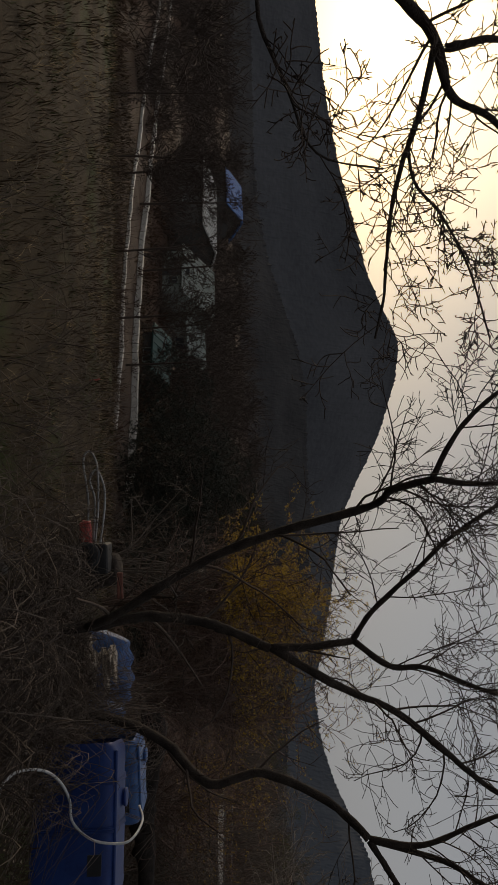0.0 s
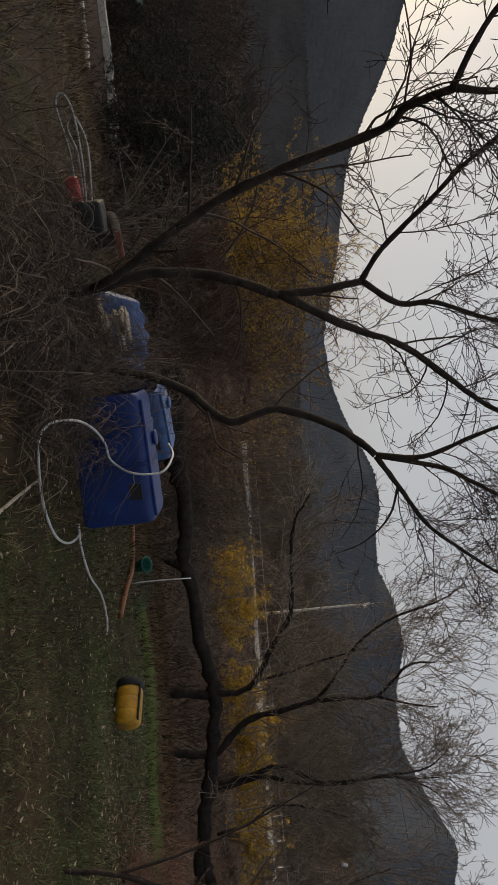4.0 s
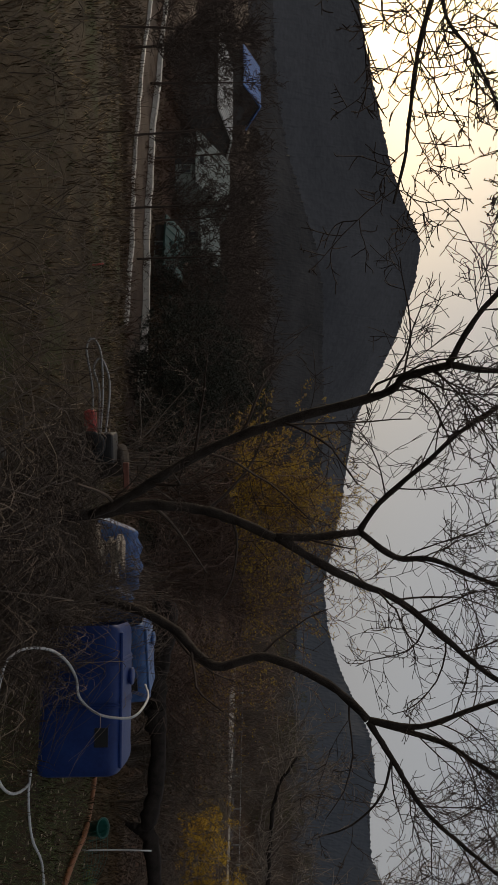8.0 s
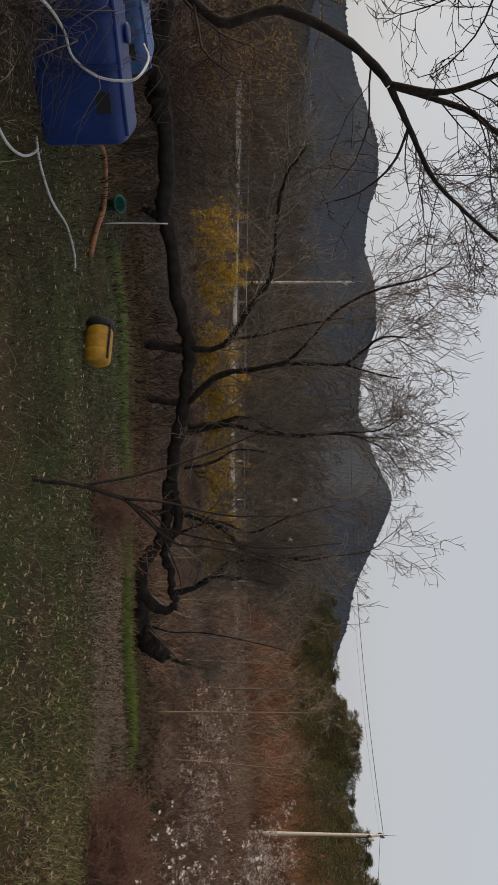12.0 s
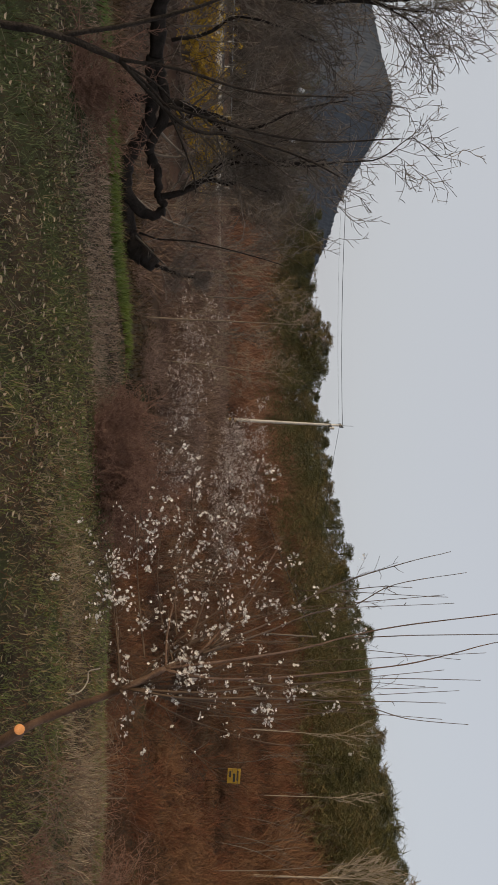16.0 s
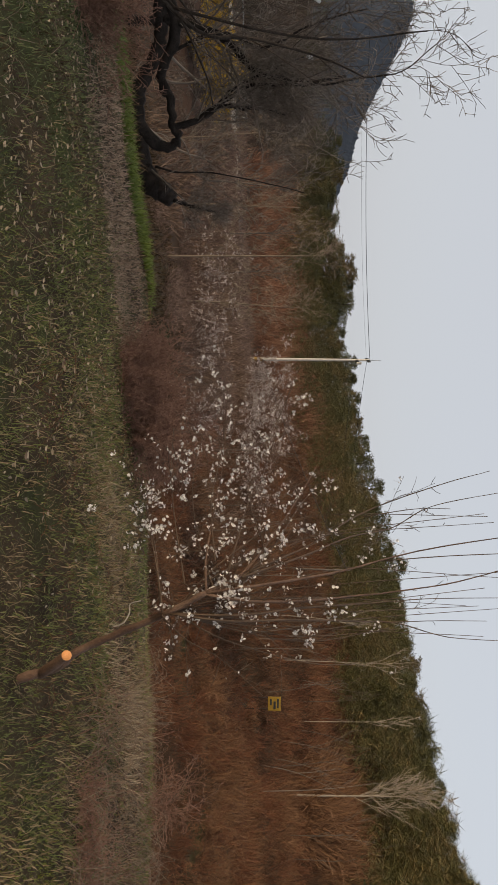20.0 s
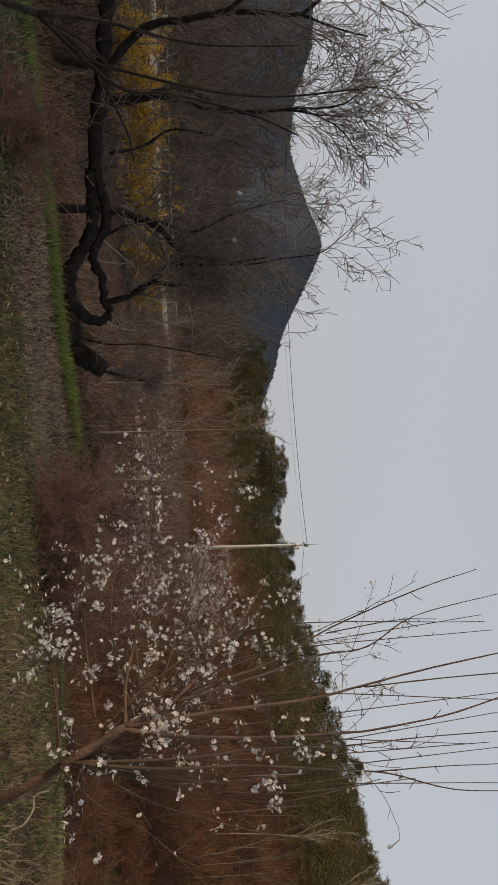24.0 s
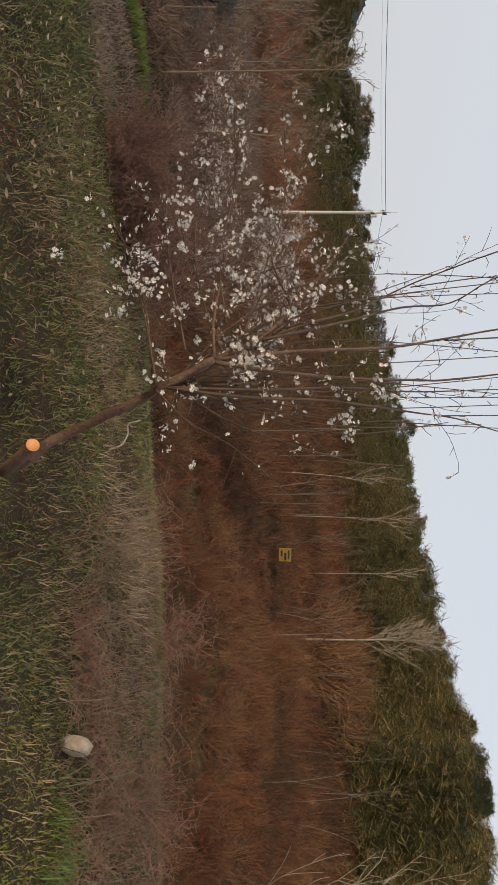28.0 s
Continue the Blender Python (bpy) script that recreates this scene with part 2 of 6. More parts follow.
M_SIGNY = material("yellow_sign_paint", (0.20, 0.12, 0.008), (0.34, 0.21, 0.016), 6, 0.6, 0.1, 40)

# ---------------------------------------------------------------- mesh helpers
rng = np.random.default_rng(7)


def to_mesh(name, verts, faces, mat, smooth=True):
    """A mesh from an array of points and arrays of three- or four-cornered faces."""
    me = bpy.data.meshes.new(name)
    faces = [np.asarray(f, np.int32) for f in faces if len(f)]
    me.vertices.add(len(verts))
    me.vertices.foreach_set("co", np.asarray(verts, np.float32).ravel())
    loops = np.concatenate([f.ravel() for f in faces])
    sizes = np.concatenate([np.full(len(f), f.shape[1], np.int32) for f in faces])
    me.loops.add(len(loops))
    me.loops.foreach_set("vertex_index", loops)
    me.polygons.add(len(sizes))
    me.polygons.foreach_set("loop_start", np.concatenate([[0], np.cumsum(sizes)[:-1]]).astype(np.int32))
    me.polygons.foreach_set("loop_total", sizes)
    me.polygons.foreach_set("use_smooth", np.full(len(sizes), smooth))
    me.materials.append(mat)
    me.update(calc_edges=True)
    me.validate()
    return me


class Tubes:
    """Gathers tapered tubes into one mesh."""

    def __init__(self):
        self.groups, self.n = {}, 0

    def add(self, pts, r0, r1, sides=5, cap=False):
        pts = np.asarray(pts, float)
        rad = np.asarray(r0, float) if r1 is None else np.linspace(r0, r1, len(pts))
        self.many(pts[None], rad[None], sides, cap)

    def many(self, pts, rad, sides, cap=False):
        """pts: tubes by points by xyz; rad: tubes by points."""
        self.groups.setdefault((pts.shape[1], sides, cap), []).append((pts, rad))
        self.n += len(pts)

    def arrays(self):
        vs, qs, ts, total = [], [], [], 0
        for (n, sides, cap), some in self.groups.items():
            p, rad = np.concatenate([a for a, _ in some]), np.concatenate([b for _, b in some])
            tan = np.gradient(p, axis=1)
            tan /= np.linalg.norm(tan, axis=2, keepdims=True) + 1e-9
            ref = np.where((np.abs(tan[:, :1, 2:]) < 0.8), np.array([0.31, 0.17, 0.93]), np.array([0.93, 0.31, 0.17]))
            a = np.cross(tan, np.broadcast_to(ref, tan.shape))
            a /= np.linalg.norm(a, axis=2, keepdims=True) + 1e-9
            b = np.cross(tan, a)
            ang = np.arange(sides) * 2 * np.pi / sides
            ring = p[:, :, None] + rad[:, :, None, None] * (np.cos(ang)[:, None] * a[:, :, None] + np.sin(ang)[:, None] * b[:, :, None])
            vs.append(ring.reshape(-1, 3))
            k = np.arange(sides)
            base = total + (np.arange(len(p))[:, None, None] * n + np.arange(n - 1)[None, :, None]) * sides
            qs.append(np.stack([base + k, base + (k + 1) % sides, base + sides + (k + 1) % sides, base + sides + k], -1).reshape(-1, 4))
            if cap:
                first = total + np.arange(len(p)) * n * sides
                for end, flip in ((first, -1), (first + (n - 1) * sides, 1)):
                    fan = np.stack([np.repeat(end[:, None], sides - 2, 1), end[:, None] + np.arange(1, sides - 1), end[:, None] + np.arange(2, sides)], -1).reshape(-1, 3)
                    ts.append(fan[:, ::flip])
            total += len(p) * n * sides
        return np.concatenate(vs), np.concatenate(qs), (np.concatenate(ts) if ts else [])

    def mesh(self, name, mat):
        v, q, t = self.arrays()
        return to_mesh(name, v, [q] + ([t] if len(t) else []), mat)


def curve(pts, steps=4):
    """Catmull-Rom through a few points."""
    p = np.asarray(pts, float)
    if len(p) < 3:
        return np.linspace(p[0], p[-1], steps + 1)
    e = np.vstack([2 * p[0] - p[1], p, 2 * p[-1] - p[-2]])
    out = []
    for i in range(1, len(e) - 2):
        for s in np.arange(steps) / steps:
            a, b, c, d = e[i - 1 : i + 3]
            out.append(0.5 * (2 * b + (c - a) * s + (2 * a - 5 * b + 4 * c - d) * s**2 + (3 * b - a - 3 * c + d) * s**3))
    return np.array(out + [p[-1]])


def unit(v):
    return v / (np.linalg.norm(v) + 1e-9)


def units(v):
    return v / (np.linalg.norm(v, axis=-1, keepdims=True) + 1e-9)


def grow(tubes, pts, r0, level, count, ratio, up=0.25, spread=0.9, thin=0.45, tip=0.0016, first=0.2, bend=0.22, tips=None, keep=0.7, spur=None, longest=99.0):
    """Side branches along a limb, and branches of those, down to the last level."""
    par, rad = np.asarray(pts)[None], np.array([r0])
    while level >= 1:
        if level == 1 and spur:
            count, ratio = spur
        m, n = par.shape[:2]
        length = np.linalg.norm(np.diff(par, axis=1), axis=2).sum(1)
        s = first + (1 - first) * (np.arange(count) + rng.random((m, count))) / count
        i = np.minimum((s * (n - 1)).astype(int), n - 2)
        f = (s * (n - 1) - i)[..., None]
        row = np.arange(m)[:, None]
        a, b = par[row, i], par[row, i + 1]
        t = units(b - a)
        side = units(np.cross(t, rng.normal(size=t.shape)))
        d = units(t * (0.75 - 0.3 * rng.random((m, count, 1))) + side * spread * (0.6 + 0.6 * rng.random((m, count, 1))) + np.array([0, 0, up]))
        ln = length[:, None] * ratio * (0.5 + 0.8 * rng.random((m, count))) * (1.15 - 0.6 * s)
        ln = np.minimum(ln, longest * (0.6 + 0.4 * rng.random((m, count))))
        longest *= 0.6
        r = np.maximum(rad[:, None] * thin * (1.1 - 0.6 * s), tip * 1.3).ravel()
        k = 7 if level > 1 else 4
        d, p0, ln = d.reshape(-1, 1, 3), (a * (1 - f) + b * f).reshape(-1, 1, 3), ln.reshape(-1, 1, 1)
        swing = rng.normal(size=(len(d), 1, 3)) * bend * 2.4 / k + rng.normal(size=(len(d), k, 3)) * bend * 0.45 + np.array([0, 0, up * 1.3 / k])
        q = np.concatenate([p0, p0 + np.cumsum(units(d + np.cumsum(swing, axis=1)), axis=1) * ln / k], 1)
        end = np.full(len(r), tip) if level == 1 else np.maximum(r * 0.4, tip)
        w = np.linspace(0, 1, k + 1)
        radii = r[:, None] * (1 - w) + end[:, None] * w
        fat = r > 0.009
        for sel, sides in ((fat, 5), (~fat, 3)):
            if sel.any():
                tubes.many(q[sel], radii[sel], sides)
        par, rad, level, count, ratio, first = q, r, level - 1, max(3, int(count * keep)), ratio * 0.92, 0.15
    if tips is not None:
        tips.extend(par)


def thing(name, label, category, at=(0, 0, 0), kind="", group=""):
    ob = new(name)
    ob.location = at
    ob.empty_display_size = 0.1
    return tagged(ob, label, category, group, kind)


def part(name, data, parent, label="", kind="", world_space=True):
    """Links a mesh as one part under a thing. Its points are given in the world, or in the thing's own space."""
    if isinstance(data, bmesh.types.BMesh):
        me = bpy.data.meshes.new(name)
        data.to_mesh(me)
        data.free()
        data = me
    ob = new(name, data)
    ob.parent = parent
    if world_space:
        base = parent.location + (parent.parent.location if parent.parent else Vector())
        data.transform(Matrix.Translation(-base))
    if label:
        tagged(ob, label)
    if kind:
        tagged(ob, kind=kind)
    return ob


def single(name, me, label, category, kind="", group="", at=None):
    ob = new(name, me)
    if at is not None:
        ob.location = at
    return tagged(ob, label, category, group, kind)


def boxed(mat, size, at=(0, 0, 0), bevel=0.01, turn=0.0, segments=2, lean=(0, 0)):
    """A bevelled block as a bmesh, centred at a place, turned about z."""
    bm = bmesh.new()
    bmesh.ops.create_cube(bm, size=1)
    bmesh.ops.scale(bm, vec=size, verts=bm.verts)
    if bevel:
        bmesh.ops.bevel(bm, geom=bm.edges[:], offset=bevel, segments=segments, affect="EDGES", profile=0.6)
    bmesh.ops.transform(bm, matrix=pose(*at, lean[0], lean[1], turn), verts=bm.verts)
    me = bpy.data.meshes.new("block")
    bm.to_mesh(me)
    bm.free()
    me.materials.append(mat)
    return me


def lathe(mat, profile, at=(0, 0, 0), rot=(0, 0, 0), sides=20, smooth=True):
    """A turned shape from radius and height pairs."""
    prof = np.asarray(profile, float)
    ang = np.arange(sides) * 2 * np.pi / sides
    v = np.stack([prof[:, None, 0] * np.cos(ang), prof[:, None, 0] * np.sin(ang), np.repeat(prof[:, 1:2], sides, 1)], -1).reshape(-1, 3)
    k = np.arange(sides)
    q = np.concatenate([np.stack([i * sides + k, i * sides + (k + 1) % sides, (i + 1) * sides + (k + 1) % sides, (i + 1) * sides + k], -1) for i in range(len(prof) - 1)])
    me = to_mesh("turned", v, [q], mat, smooth)
    me.transform(pose(*at, *rot))
    return me


def scatter(template, faces, places, yaw, tilt, size, mat, name, lean_axis=None):
    """Many copies of one small shape joined into one mesh. template: points of one piece; tilt: lean from upright, radians."""
    t = np.asarray(template, float)
    n = len(places)
    ct, st, cy, sy = np.cos(tilt), np.sin(tilt), np.cos(yaw), np.sin(yaw)
    p = t[None] * np.asarray(size).reshape(n, -1, 1 if np.ndim(size) == 1 else 3)
    x, y, z = p[..., 0], p[..., 1] * ct[:, None] - p[..., 2] * st[:, None], p[..., 1] * st[:, None] + p[..., 2] * ct[:, None]
    v = np.stack([x * cy[:, None] - y * sy[:, None], x * sy[:, None] + y * cy[:, None], z], -1) + np.asarray(places)[:, None]
    out = []
    for f in faces:
        f = np.asarray(f)
        out.append((f[None] + (np.arange(n) * len(t))[:, None, None]).reshape(-1, f.shape[1]))
    return to_mesh(name, v.reshape(-1, 3), out, mat)


# ---------------------------------------------------------------- lie of the land
EYE = np.array([1.0, 0.4])


def polar(az, d):
    a = np.radians(az)
    return EYE[0] + d * np.sin(a), EYE[1] + d * np.cos(a)


def step01(a, b, x):
    s = np.clip((x - a) / (b - a), 0, 1)
    return s * s * (3 - 2 * s)


# wooded rise on the right and behind the road: bearing, foot distance, crest distance, height of the bare crest
RISE = np.array([(-180, 60, 110, 8), (-120, 90, 160, 0), (-60, 85, 165, 0), (-20, 85, 165, 1), (-10, 80, 160, 2), (12, 95, 160, 2.0), (25, 100, 150, 4.5), (45, 100, 150, 7.5), (58, 95, 140, 5.5),
                 (64, 88, 135, 6.0), (72, 80, 125, 7.0), (80, 40, 112, 8.6), (90, 18, 98, 11.5), (100, 16, 88, 13.0), (110, 15, 75, 12.5), (120, 15, 68, 13), (150, 20, 80, 12), (180, 60, 110, 8)])


def ground(x, y):
    """Height of the land at a place."""
    x, y = np.asarray(x, float), np.asarray(y, float)
    dx, dy = x - EYE[0], y - EYE[1]
    r, az = np.hypot(dx, dy), np.degrees(np.arctan2(dx, dy))
    yy = np.clip(y, -8, 60)
    s = -0.07 * np.minimum(yy, 9) - 0.165 * np.clip(yy - 9, 0, 15.5)
    near = 0.1 - 0.03 * np.clip(x, -12, 30) + s
    near = near - 0.9 * step01(8.6, 12, r) * step01(66, 84, az) * (1 - step01(125, 160, az))
    near = near - 0.8 * step01(10.3, 13.2, r) * step01(35, 48, az) * (1 - step01(66, 84, az))
    valley = np.interp(az, [-180, -60, 0, 40, 60, 75, 90, 180], [-1, -4.1, -3.8, -3.6, -2.8, -1.4, -1.8, -1])
    z = near + (valley - near) * step01(14, 40, r)
    foot, crest, top = (np.interp(az, RISE[:, 0], RISE[:, k]) for k in (1, 2, 3))
    up = np.clip((r - foot) / (crest - foot), 0, 1)
    z = z + (top - valley) * (0.75 * up + 0.25 * up * up) * (1 - step01(1.0, 2.2, r / crest))
    z = z + (-12 - valley) * step01(1.6, 3.0, r / crest)
    wave = np.sin(x * 1.7 + 0.6 * y) * np.sin(y * 1.3 - 0.4 * x) * 0.035 + np.sin(x * 0.55 - 1) * np.sin(y * 0.47) * 0.05
    return z + wave * step01(2, 5, r) + 0.5 * np.sin(x * 0.11) * np.sin(y * 0.13 + 1) * step01(40, 90, r)


def on(x, y, lift=0.0):
    return np.array([x, y, float(ground(x, y)) + lift])


rings = np.concatenate([np.linspace(0.3, 22, 110), np.geomspace(22.6, 160, 70), np.geomspace(168, 4000, 26)])
bear = np.concatenate([np.arange(-60, 135, 0.8), np.arange(135, 300, 3.0)])
A, R = np.meshgrid(bear, rings)
X, Y = polar(A, R)
gv = np.concatenate([np.stack([X, Y, ground(X, Y)], -1).reshape(-1, 3), [[EYE[0], EYE[1], float(ground(*EYE))]]])
nb, nr = len(bear), len(rings)
i, j = np.meshgrid(np.arange(nr - 1), np.arange(nb), indexing="ij")
gq = np.stack([i * nb + j, (i + 1) * nb + j, (i + 1) * nb + (j + 1) % nb, i * nb + (j + 1) % nb], -1).reshape(-1, 4)
gt = np.stack([np.full(nb, nr * nb), np.arange(nb), (np.arange(nb) + 1) % nb], -1)
gme = to_mesh("ground", gv, [gq[:, ::-1], gt[:, ::-1]], M_SOIL)
gme.materials.append(M_HILL)
far_face = (np.repeat(np.arange(nr - 1), nb) >= 110).astype(np.int32)
gme.polygons.foreach_set("material_index", np.concatenate([far_face, np.zeros(nb, np.int32)]))
single("ground", gme, "sloping ground of soil, thatch and thin grass falling to a valley", "ground", "structure")


def mountain(name, label, profile, dist, mat, seed, rough):
    """A ridge seen across the valley: bearing and height of the crest in degrees."""
    prof = np.array(profile, float)
    az = np.arange(prof[0, 0], prof[-1, 0] + 0.01, 0.12)
    el = np.interp(az, prof[:, 0], prof[:, 1])
    el = np.convolve(np.pad(el, 6, mode="edge"), np.ones(13) / 13, "valid")
    g = np.random.default_rng(seed)
    top = dist * np.tan(np.radians(el)) + 1.5
    rows = []
    waves = [(0.5 + 0.5 * k, 1.5 + 2.2 * k, g.random() * 6.28, g.normal() * 2.0, 1.0 / (1 + 0.8 * k)) for k in range(9)]
    for s in np.concatenate([np.linspace(0, 1, 30), [1.2, 1.5]]):
        d = dist * (0.62 + 0.38 * s)
        h = -14 + (top + 14) * (s**1.25 if s <= 1 else (1.5 - s) / 0.5)
        gully = sum(w * np.sin(az * f + p + tw * np.sin(s * q + p)) for f, q, p, tw, w in waves) * dist * 0.002 * min(1, 3 * s) * np.sin(np.pi * min(s, 1)) ** 0.5
        x, y = polar(az, d + gully * 2)
        fringe = np.abs(g.normal(size=len(az))) * rough * 2.4 if s == 1 else g.normal(size=len(az)) * rough * 0.5
        rows.append(np.stack([x, y, h + gully * 0.5 + fringe], -1))
    v = np.concatenate(rows)
    n = len(az)
    a, b = np.meshgrid(np.arange(len(rows) - 1), np.arange(n - 1), indexing="ij")
    q = np.stack([a * n + b, a * n + b + 1, (a + 1) * n + b + 1, (a + 1) * n + b], -1).reshape(-1, 4)
    return single(name, to_mesh(name, v, [q], mat, False), label, "mountain", "structure")


# distance haze on these mountains comes from their material colours
mountain("mountain_west", "dark wooded mountain with a blunt summit across the valley, haze in its colour",
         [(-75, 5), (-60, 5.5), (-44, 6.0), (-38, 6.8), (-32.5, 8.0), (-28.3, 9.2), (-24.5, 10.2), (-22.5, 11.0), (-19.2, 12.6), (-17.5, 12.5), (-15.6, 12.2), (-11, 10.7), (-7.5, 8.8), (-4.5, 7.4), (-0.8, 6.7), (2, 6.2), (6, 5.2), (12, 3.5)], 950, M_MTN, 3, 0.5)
# added ridge: stands in for the gradual darkening low on the west mountain
mountain("foothill", "low dark ridge added for the mountain's darker lower slopes",
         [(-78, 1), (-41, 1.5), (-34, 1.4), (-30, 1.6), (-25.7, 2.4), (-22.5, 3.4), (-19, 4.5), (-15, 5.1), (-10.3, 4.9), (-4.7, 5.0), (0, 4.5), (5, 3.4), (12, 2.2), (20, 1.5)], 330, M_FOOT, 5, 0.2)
mountain("mountain_north", "wooded mountain ridge with a small pointed peak, painted haze blue-grey",
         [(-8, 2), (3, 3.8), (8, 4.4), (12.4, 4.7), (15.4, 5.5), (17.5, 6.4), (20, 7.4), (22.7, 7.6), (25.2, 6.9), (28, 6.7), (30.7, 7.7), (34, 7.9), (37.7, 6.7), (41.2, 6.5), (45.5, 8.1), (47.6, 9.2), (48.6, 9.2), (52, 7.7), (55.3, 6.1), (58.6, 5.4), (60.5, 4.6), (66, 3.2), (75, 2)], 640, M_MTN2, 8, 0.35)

# ---------------------------------------------------------------- bare tree with several stems beside the tank


def limb_part(parent, name, pts, r0, r1, mat=M_BARK, sides=8, steps=5, label="", knob=0.05):
    t = Tubes()
    p = curve(pts, steps)
    r = np.linspace(r0, r1, len(p)) * (1 + 0.06 * np.sin(np.arange(len(p)) * 2.1) + knob * rng.normal(size=len(p)))
    t.add(p + rng.normal(size=p.shape) * r0 * knob * 1.2, r, None, sides, cap=True)
    part(name, t.mesh(name, mat), parent, label)
    return p


def tree(name, label, base, limbs, spec, twig_mat=M_TWIG, bark=M_BARK, category="tree", min_tip=0.0022):
    """limbs: (points, start radius, end radius, twig count). Twigs of all limbs form one part."""
    ob = thing(name, label, category, base)
    twigs = Tubes()
    for k, (pts, r0, r1, n) in enumerate(limbs):
        p = limb_part(ob, "trunk" if k == 0 else "limb", pts, r0, r1, bark, knob=spec.get("knob", 0.05))
        if n:
            grow(twigs, p, (r0 + r1) / 2, spec.get("levels", 3), n, spec.get("ratio", 0.5), spec.get("up", 0.2), spec.get("spread", 0.9), spec.get("thin", 0.42), min_tip, spec.get("first", 0.25), spec.get("bend", 0.22), None, spec.get("keep", 0.7), spec.get("spur"), spec.get("longest", 99.0))
    if twigs.n:
        part("crown", twigs.mesh("crown", twig_mat), ob, kind="stuff")
    return ob


tree("bare_tree", "leafless dark tree with curving stems and fine twigs against the sky", on(0.43, 6.87), [
    ([(0.43, 6.90, -0.60), (0.38, 6.81, 0.06), (0.33, 6.74, 0.36), (0.31, 6.68, 0.64), (0.37, 6.61, 1.09), (0.45, 6.54, 1.34), (0.63, 6.46, 1.74)], 0.062, 0.044, 4),
    ([(0.38, 6.78, 0.02), (0.26, 6.43, 0.38), (-0.15, 6.17, 1.16), (-0.38, 5.90, 1.85), (-0.54, 5.63, 2.59), (-0.63, 5.36, 2.72), (-0.67, 5.10, 2.97)], 0.048, 0.026, 14),
    ([(-0.67, 5.10, 2.97), (-0.99, 5.04, 3.16), (-1.22, 4.97, 3.40), (-1.41, 4.91, 3.72), (-1.5, 4.9, 4.2)], 0.024, 0.01, 15),
    ([(-0.67, 5.10, 2.97), (-0.62, 5.11, 3.27), (-0.61, 5.11, 3.66), (-0.5, 5.1, 4.2)], 0.024, 0.01, 15),
    ([(0.61, 6.36, 1.74), (0.62, 6.36, 2.09), (0.58, 6.36, 2.47)], 0.038, 0.034, 2),
    ([(0.58, 6.36, 2.47), (0.33, 6.25, 2.64), (-0.01, 6.13, 3.03), (-0.29, 5.98, 3.34), (-0.66, 5.82, 3.95), (-0.9, 5.7, 4.5)], 0.028, 0.012, 16),
    ([(0.58, 6.36, 2.47), (0.81, 6.34, 2.78), (0.84, 6.34, 3.11), (1.07, 6.31, 3.67), (1.11, 6.31, 4.17), (1.2, 6.3, 4.7)], 0.030, 0.012, 16),
    ([(0.61, 6.36, 1.74), (0.99, 6.38, 2.37), (1.21, 6.41, 2.82), (1.67, 6.38, 3.35), (1.90, 6.38, 3.65), (2.17, 6.36, 4.20), (2.3, 6.4, 4.7)], 0.040, 0.014, 17),
], {"levels": 3, "ratio": 0.62, "up": 0.10, "bend": 0.26, "first": 0.2, "spur": (4, 0.50), "keep": 0.6, "longest": 1.35}, min_tip=0.0029)

tree("bare_tree", "leafless dark tree with a bowed stem rising behind the blue tank", on(1.30, 7.95), [
    ([(1.30, 7.95, -0.75), (1.39, 7.7, 0.05), (1.61, 7.5, 0.64), (1.92, 7.16, 1.10), (1.83, 7.08, 1.62), (2.05, 6.92, 2.21), (2.33, 6.73, 2.55)], 0.055, 0.036, 4),
    ([(2.33, 6.73, 2.55), (2.37, 6.66, 3.01), (2.21, 6.66, 3.52), (2.03, 6.72, 4.30), (1.95, 6.7, 4.7)], 0.030, 0.012, 16),
    ([(2.34, 6.73, 2.55), (2.65, 6.67, 2.74), (3.03, 6.56, 2.97), (3.29, 6.49, 3.25), (3.63, 6.37, 3.72), (3.75, 6.3, 4.2)], 0.030, 0.010, 17),
    ([(2.33, 6.73, 2.55), (2.51, 6.66, 3.18), (2.68, 6.60, 3.48), (2.84, 6.54, 3.82), (2.66, 6.61, 4.29), (2.6, 6.6, 4.7)], 0.028, 0.010, 16),
    ([(2.65, 6.67, 2.74), (2.95, 6.6, 2.62), (3.2, 6.6, 2.35), (3.3, 6.6, 2.05)], 0.014, 0.005, 4),
], {"levels": 3, "ratio": 0.62, "up": 0.10, "bend": 0.26, "first": 0.2, "spur": (4, 0.50), "keep": 0.6, "longest": 1.35}, min_tip=0.0029)

